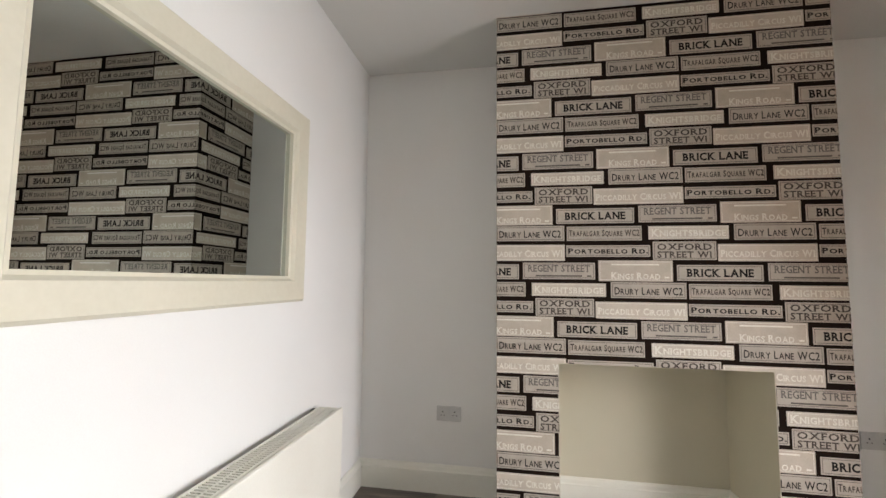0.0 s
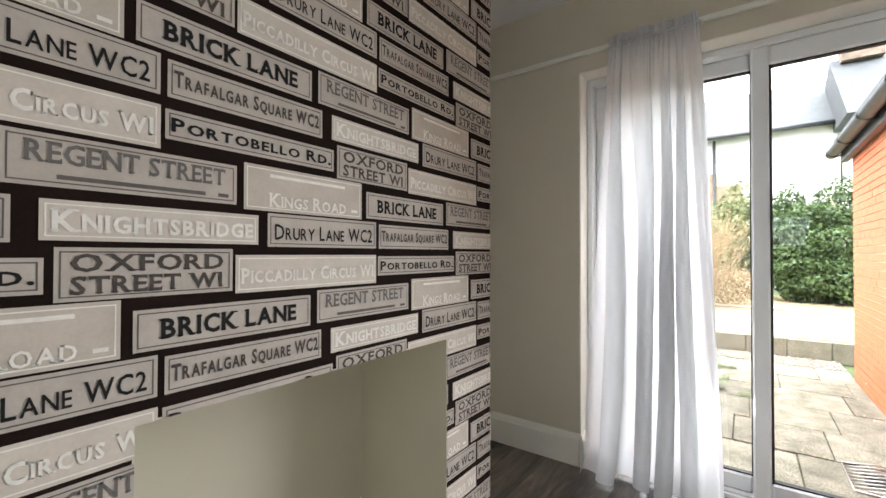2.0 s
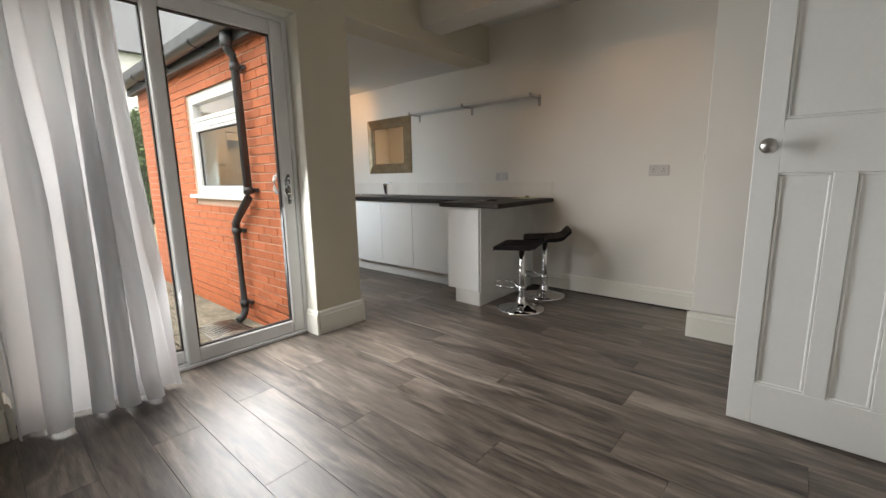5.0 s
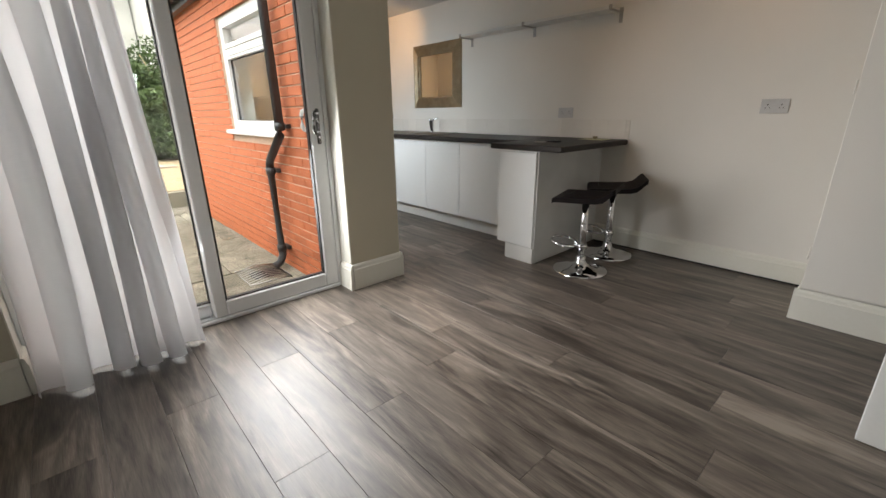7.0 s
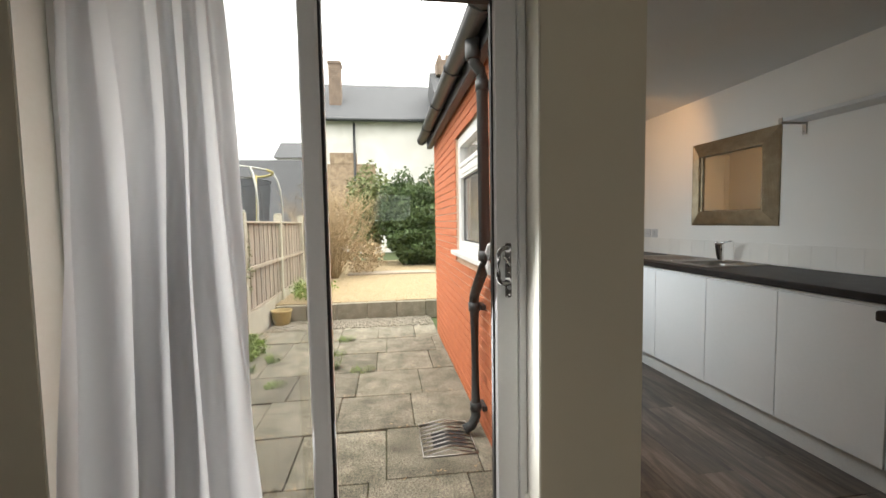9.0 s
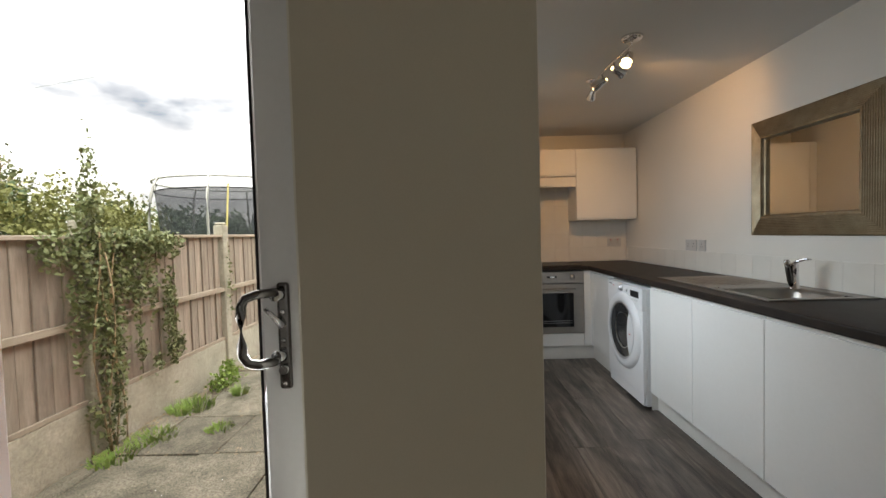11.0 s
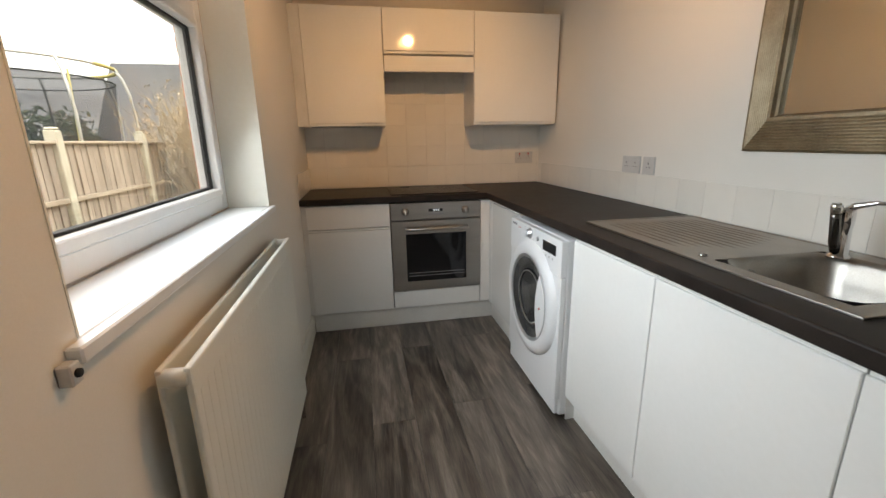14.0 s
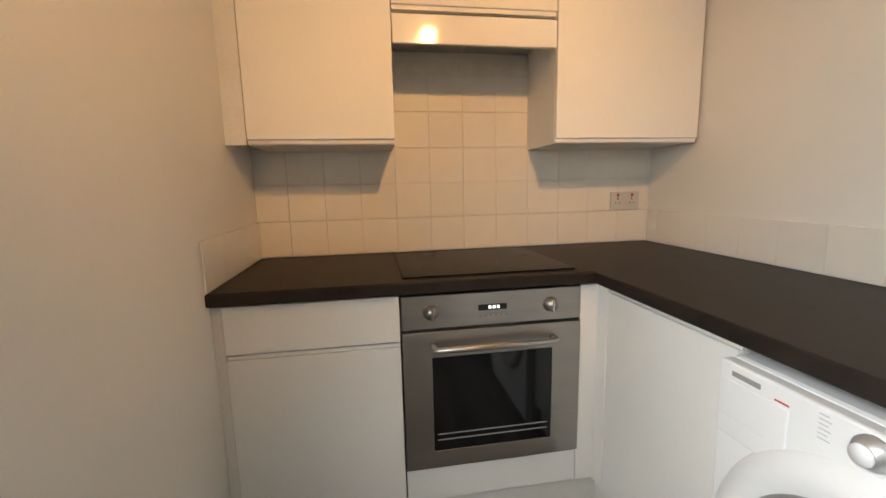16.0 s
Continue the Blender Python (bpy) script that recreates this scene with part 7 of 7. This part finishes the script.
tiles_long = tagged(new("splashback_long"), "single row of cream glazed tiles above the worktop", "tiles", kind="structure")
tile_mesh2 = mesh_of("tile", bevelled(-T / 2 + 0.0004, -0.0035, -T / 2 + 0.0004, T / 2 - 0.0004, 0.0022, T / 2 - 0.0004, 0.0009, 2), TILE)
part("grout_bed", bevelled(1.546, RIGHT + 0.001, TOP + 0.001, K_END - 0.011, RIGHT + 0.0055, TOP + T), GROUT, tiles_long)
x = 3.671 - 14 * T + T / 2
while x < K_END - 0.08:
    o = part("tile", tile_mesh2, None, tiles_long)
    o.location = (x, RIGHT + 0.0065, TOP + 0.002 + T / 2)
    o.rotation_euler = (rnd.uniform(-0.0012, 0.0012), 0, rnd.uniform(-0.0012, 0.0012))
    x += T
tiles_side = tagged(new("splashback_side"), "short row of cream tiles on the window wall", "tiles", kind="structure")
for i in range(4):
    o = part("tile", tile_mesh2, None, tiles_side)
    o.matrix_world = pose(K_END - 0.012 - T * (i + 0.5), K_LEFT - 0.0065, TOP + 0.002 + T / 2, 0, 0, 180)

# street-sign wallpaper on the chimney breast
F = Matrix(((1, 0, 0, 0), (0, 0, -1, BY - 0.0004), (0, 1, 0, 0), (0, 0, 0, 1)))
for a, b, z0, z1 in ((BX0, BX1, RZ + 0.001, H1), (BX0, RX0 - 0.001, 0.0, RZ + 0.001), (RX1 + 0.001, BX1, 0.0, RZ + 0.001)):
    paper_with_signs(F, a, b, z0, z1, breast)
FL = Matrix(((0, 0, -1, BX0 - 0.0004), (-1, 0, 0, BY + BX0), (0, 1, 0, 0), (0, 0, 0, 1)))
paper_with_signs(FL, BX0 - (BACK - BY), BX0, 0.0, H1, breast)
FR = Matrix(((0, 0, 1, BX1 + 0.0004), (1, 0, 0, BY - BX1), (0, 1, 0, 0), (0, 0, 0, 1)))
paper_with_signs(FR, BX1, BX1 + (BACK - BY), 0.0, H1, breast)

# patio slabs
patio_ground = tagged(new("pavement_patio"), "worn mossy concrete paving slabs", "paving", kind="structure")
rnd = random.Random(3)
XR = (2.585, 3.21, 3.80, 4.385, 4.975, 5.55, 6.14, 6.72, 7.295)
for r, (a, b) in enumerate(zip(XR, XR[1:])):
    y = EXT + 0.002 + (0.0, -0.10, -0.30, 0.16)[r % 4] - 0.35
    while y < 2.18:
        w = 0.565 if r < 6 else 0.48
        lo, hi = max(y, EXT + 0.002), min(y + w, 2.20)
        if hi - lo > 0.05:
            o = part("slab", bevelled(-(b - a) / 2 + 0.0035, -(hi - lo) / 2 + 0.0035, -0.03, (b - a) / 2 - 0.0035, (hi - lo) / 2 - 0.0035, 0.0, 0.004), SLAB, patio_ground)
            o.location = ((a + b) / 2, (lo + hi) / 2, GZ + rnd.uniform(-0.006, 0.006))
            o.rotation_euler = (rnd.uniform(-0.008, 0.008), rnd.uniform(-0.008, 0.008), 0)
        y += w
prnd, pv, pf = random.Random(19), [], []
for _ in range(1500):
    x, y, q = prnd.uniform(6.74, 7.28), prnd.uniform(-0.1, 2.18), prnd.uniform(0.010, 0.024)
    turn0, sides, k = prnd.uniform(0, 6.28), prnd.randint(5, 7), len(pv)
    ring = [(x + q * prnd.uniform(0.7, 1.2) * math.cos(turn0 + 6.283 * j / sides), y + q * prnd.uniform(0.7, 1.2) * math.sin(turn0 + 6.283 * j / sides)) for j in range(sides)]
    pv += [(a, b, GZ - 0.006) for a, b in ring] + [(x + (a - x) * 0.7, y + (b - y) * 0.7, GZ + 0.014) for a, b in ring]
    pf += [tuple(range(k + sides, k + 2 * sides))] + [(k + j, k + (j + 1) % sides, k + sides + (j + 1) % sides, k + sides + j) for j in range(sides)]
pebbles = bpy.data.meshes.new("pebbles")
pebbles.from_pydata(pv, [], pf)
tagged(part("pebbles", pebbles, None, patio_ground, "pale pebbles set in the last row of slabs"), kind="stuff")
pebbles.materials.append(PEBBLE)
lrnd, lv, lf = random.Random(23), [], []
for _ in range(700):
    if lrnd.random() < 0.65:
        x, y = lrnd.uniform(4.2, 7.25), 2.20 - abs(lrnd.gauss(0, 0.10))
    else:
        x, y = lrnd.choice(XR[1:7]) + lrnd.gauss(0, 0.03), lrnd.uniform(0.0, 2.1)
    q, turn0, k = lrnd.uniform(0.006, 0.018), lrnd.uniform(0, 6.28), len(lv)
    lv += [(x + q * c1 * math.cos(turn0) - q * c2 * math.sin(turn0), y + q * c1 * math.sin(turn0) + q * c2 * math.cos(turn0), GZ + 0.009 + q * c3) for c1, c2, c3 in ((1, 0, 0.25), (0, 0.5, 0.0), (-1, 0, 0.3), (0, -0.5, 0.0))]
    lf.append((k, k + 1, k + 2, k + 3))
litter = bpy.data.meshes.new("leaf_litter")
litter.from_pydata(lv, [], lf)
litter.materials.append(TWIG)
tagged(part("leaf_litter", litter, None, patio_ground, "dry leaf litter along the fence"), kind="stuff")
kerb = tagged(new("retaining_kerb"), "low retaining row of grey concrete blocks", "kerb", kind="structure")
kerb_mesh = mesh_of("block", bevelled(-0.05, -0.222, 0.0, 0.05, 0.222, 0.275, 0.008), KERB_MAT)
for i in range(14):
    o = part("block", kerb_mesh, None, kerb)
    o.location = (7.35, 1.98 - i * 0.45, GZ - 0.03 + rnd.uniform(-0.004, 0.004))

# outer brick skin of the kitchen
brick_wall = tagged(new("wall_brick"), "orange painted brick outer wall with pale joints", "wall", kind="structure")
part("mortar", boxes((2.58, EXT - 0.098, -0.25, WX0, EXT - 0.005, 2.35), (WX1, EXT - 0.098, -0.25, 6.40, EXT - 0.005, 2.35), (WX0, EXT - 0.098, -0.25, WX1, EXT - 0.005, WZ0 - 0.03), (WX0, EXT - 0.098, WZ1, WX1, EXT - 0.005, 2.35)), MORTAR, brick_wall)
BW, BH = 0.225, 0.0750
brick_cache, joined = {}, bmesh.new()
count = 0
for r in range(34):
    z = -0.25 + r * BH
    x = 2.58 - (BW / 2 if r % 2 else 0)
    while x < 6.40:
        a, b = max(x, 2.582), min(x + BW, 6.40)
        x += BW
        pieces = [(a, b)]
        if z + BH > WZ0 - 0.03 and z < WZ1:
            pieces = [(a, min(b, WX0)), (max(a, WX1), b)]
        for a, b in pieces:
            if b - a < 0.02:
                continue
            w = (b - a) / 2 - 0.0028
            if a < 4.0 and z < 2.2:
                key = round(w, 3)
                if key not in brick_cache:
                    brick_cache[key] = mesh_of("brick", bevelled(-w, -0.02, 0.0, w, 0.004, BH - 0.0105, 0.003), BRICK)
                o = part("brick", brick_cache[key], None, brick_wall)
                o.location = ((a + b) / 2, EXT + rnd.uniform(-0.0015, 0.0015), z)
                count += 1
            else:
                bevelled((a + b) / 2 - w, EXT - 0.02, z, (a + b) / 2 + w, EXT + 0.004, z + BH - 0.0105, into=joined)
tagged(part("bricks", joined, BRICK, brick_wall), kind="stuff")
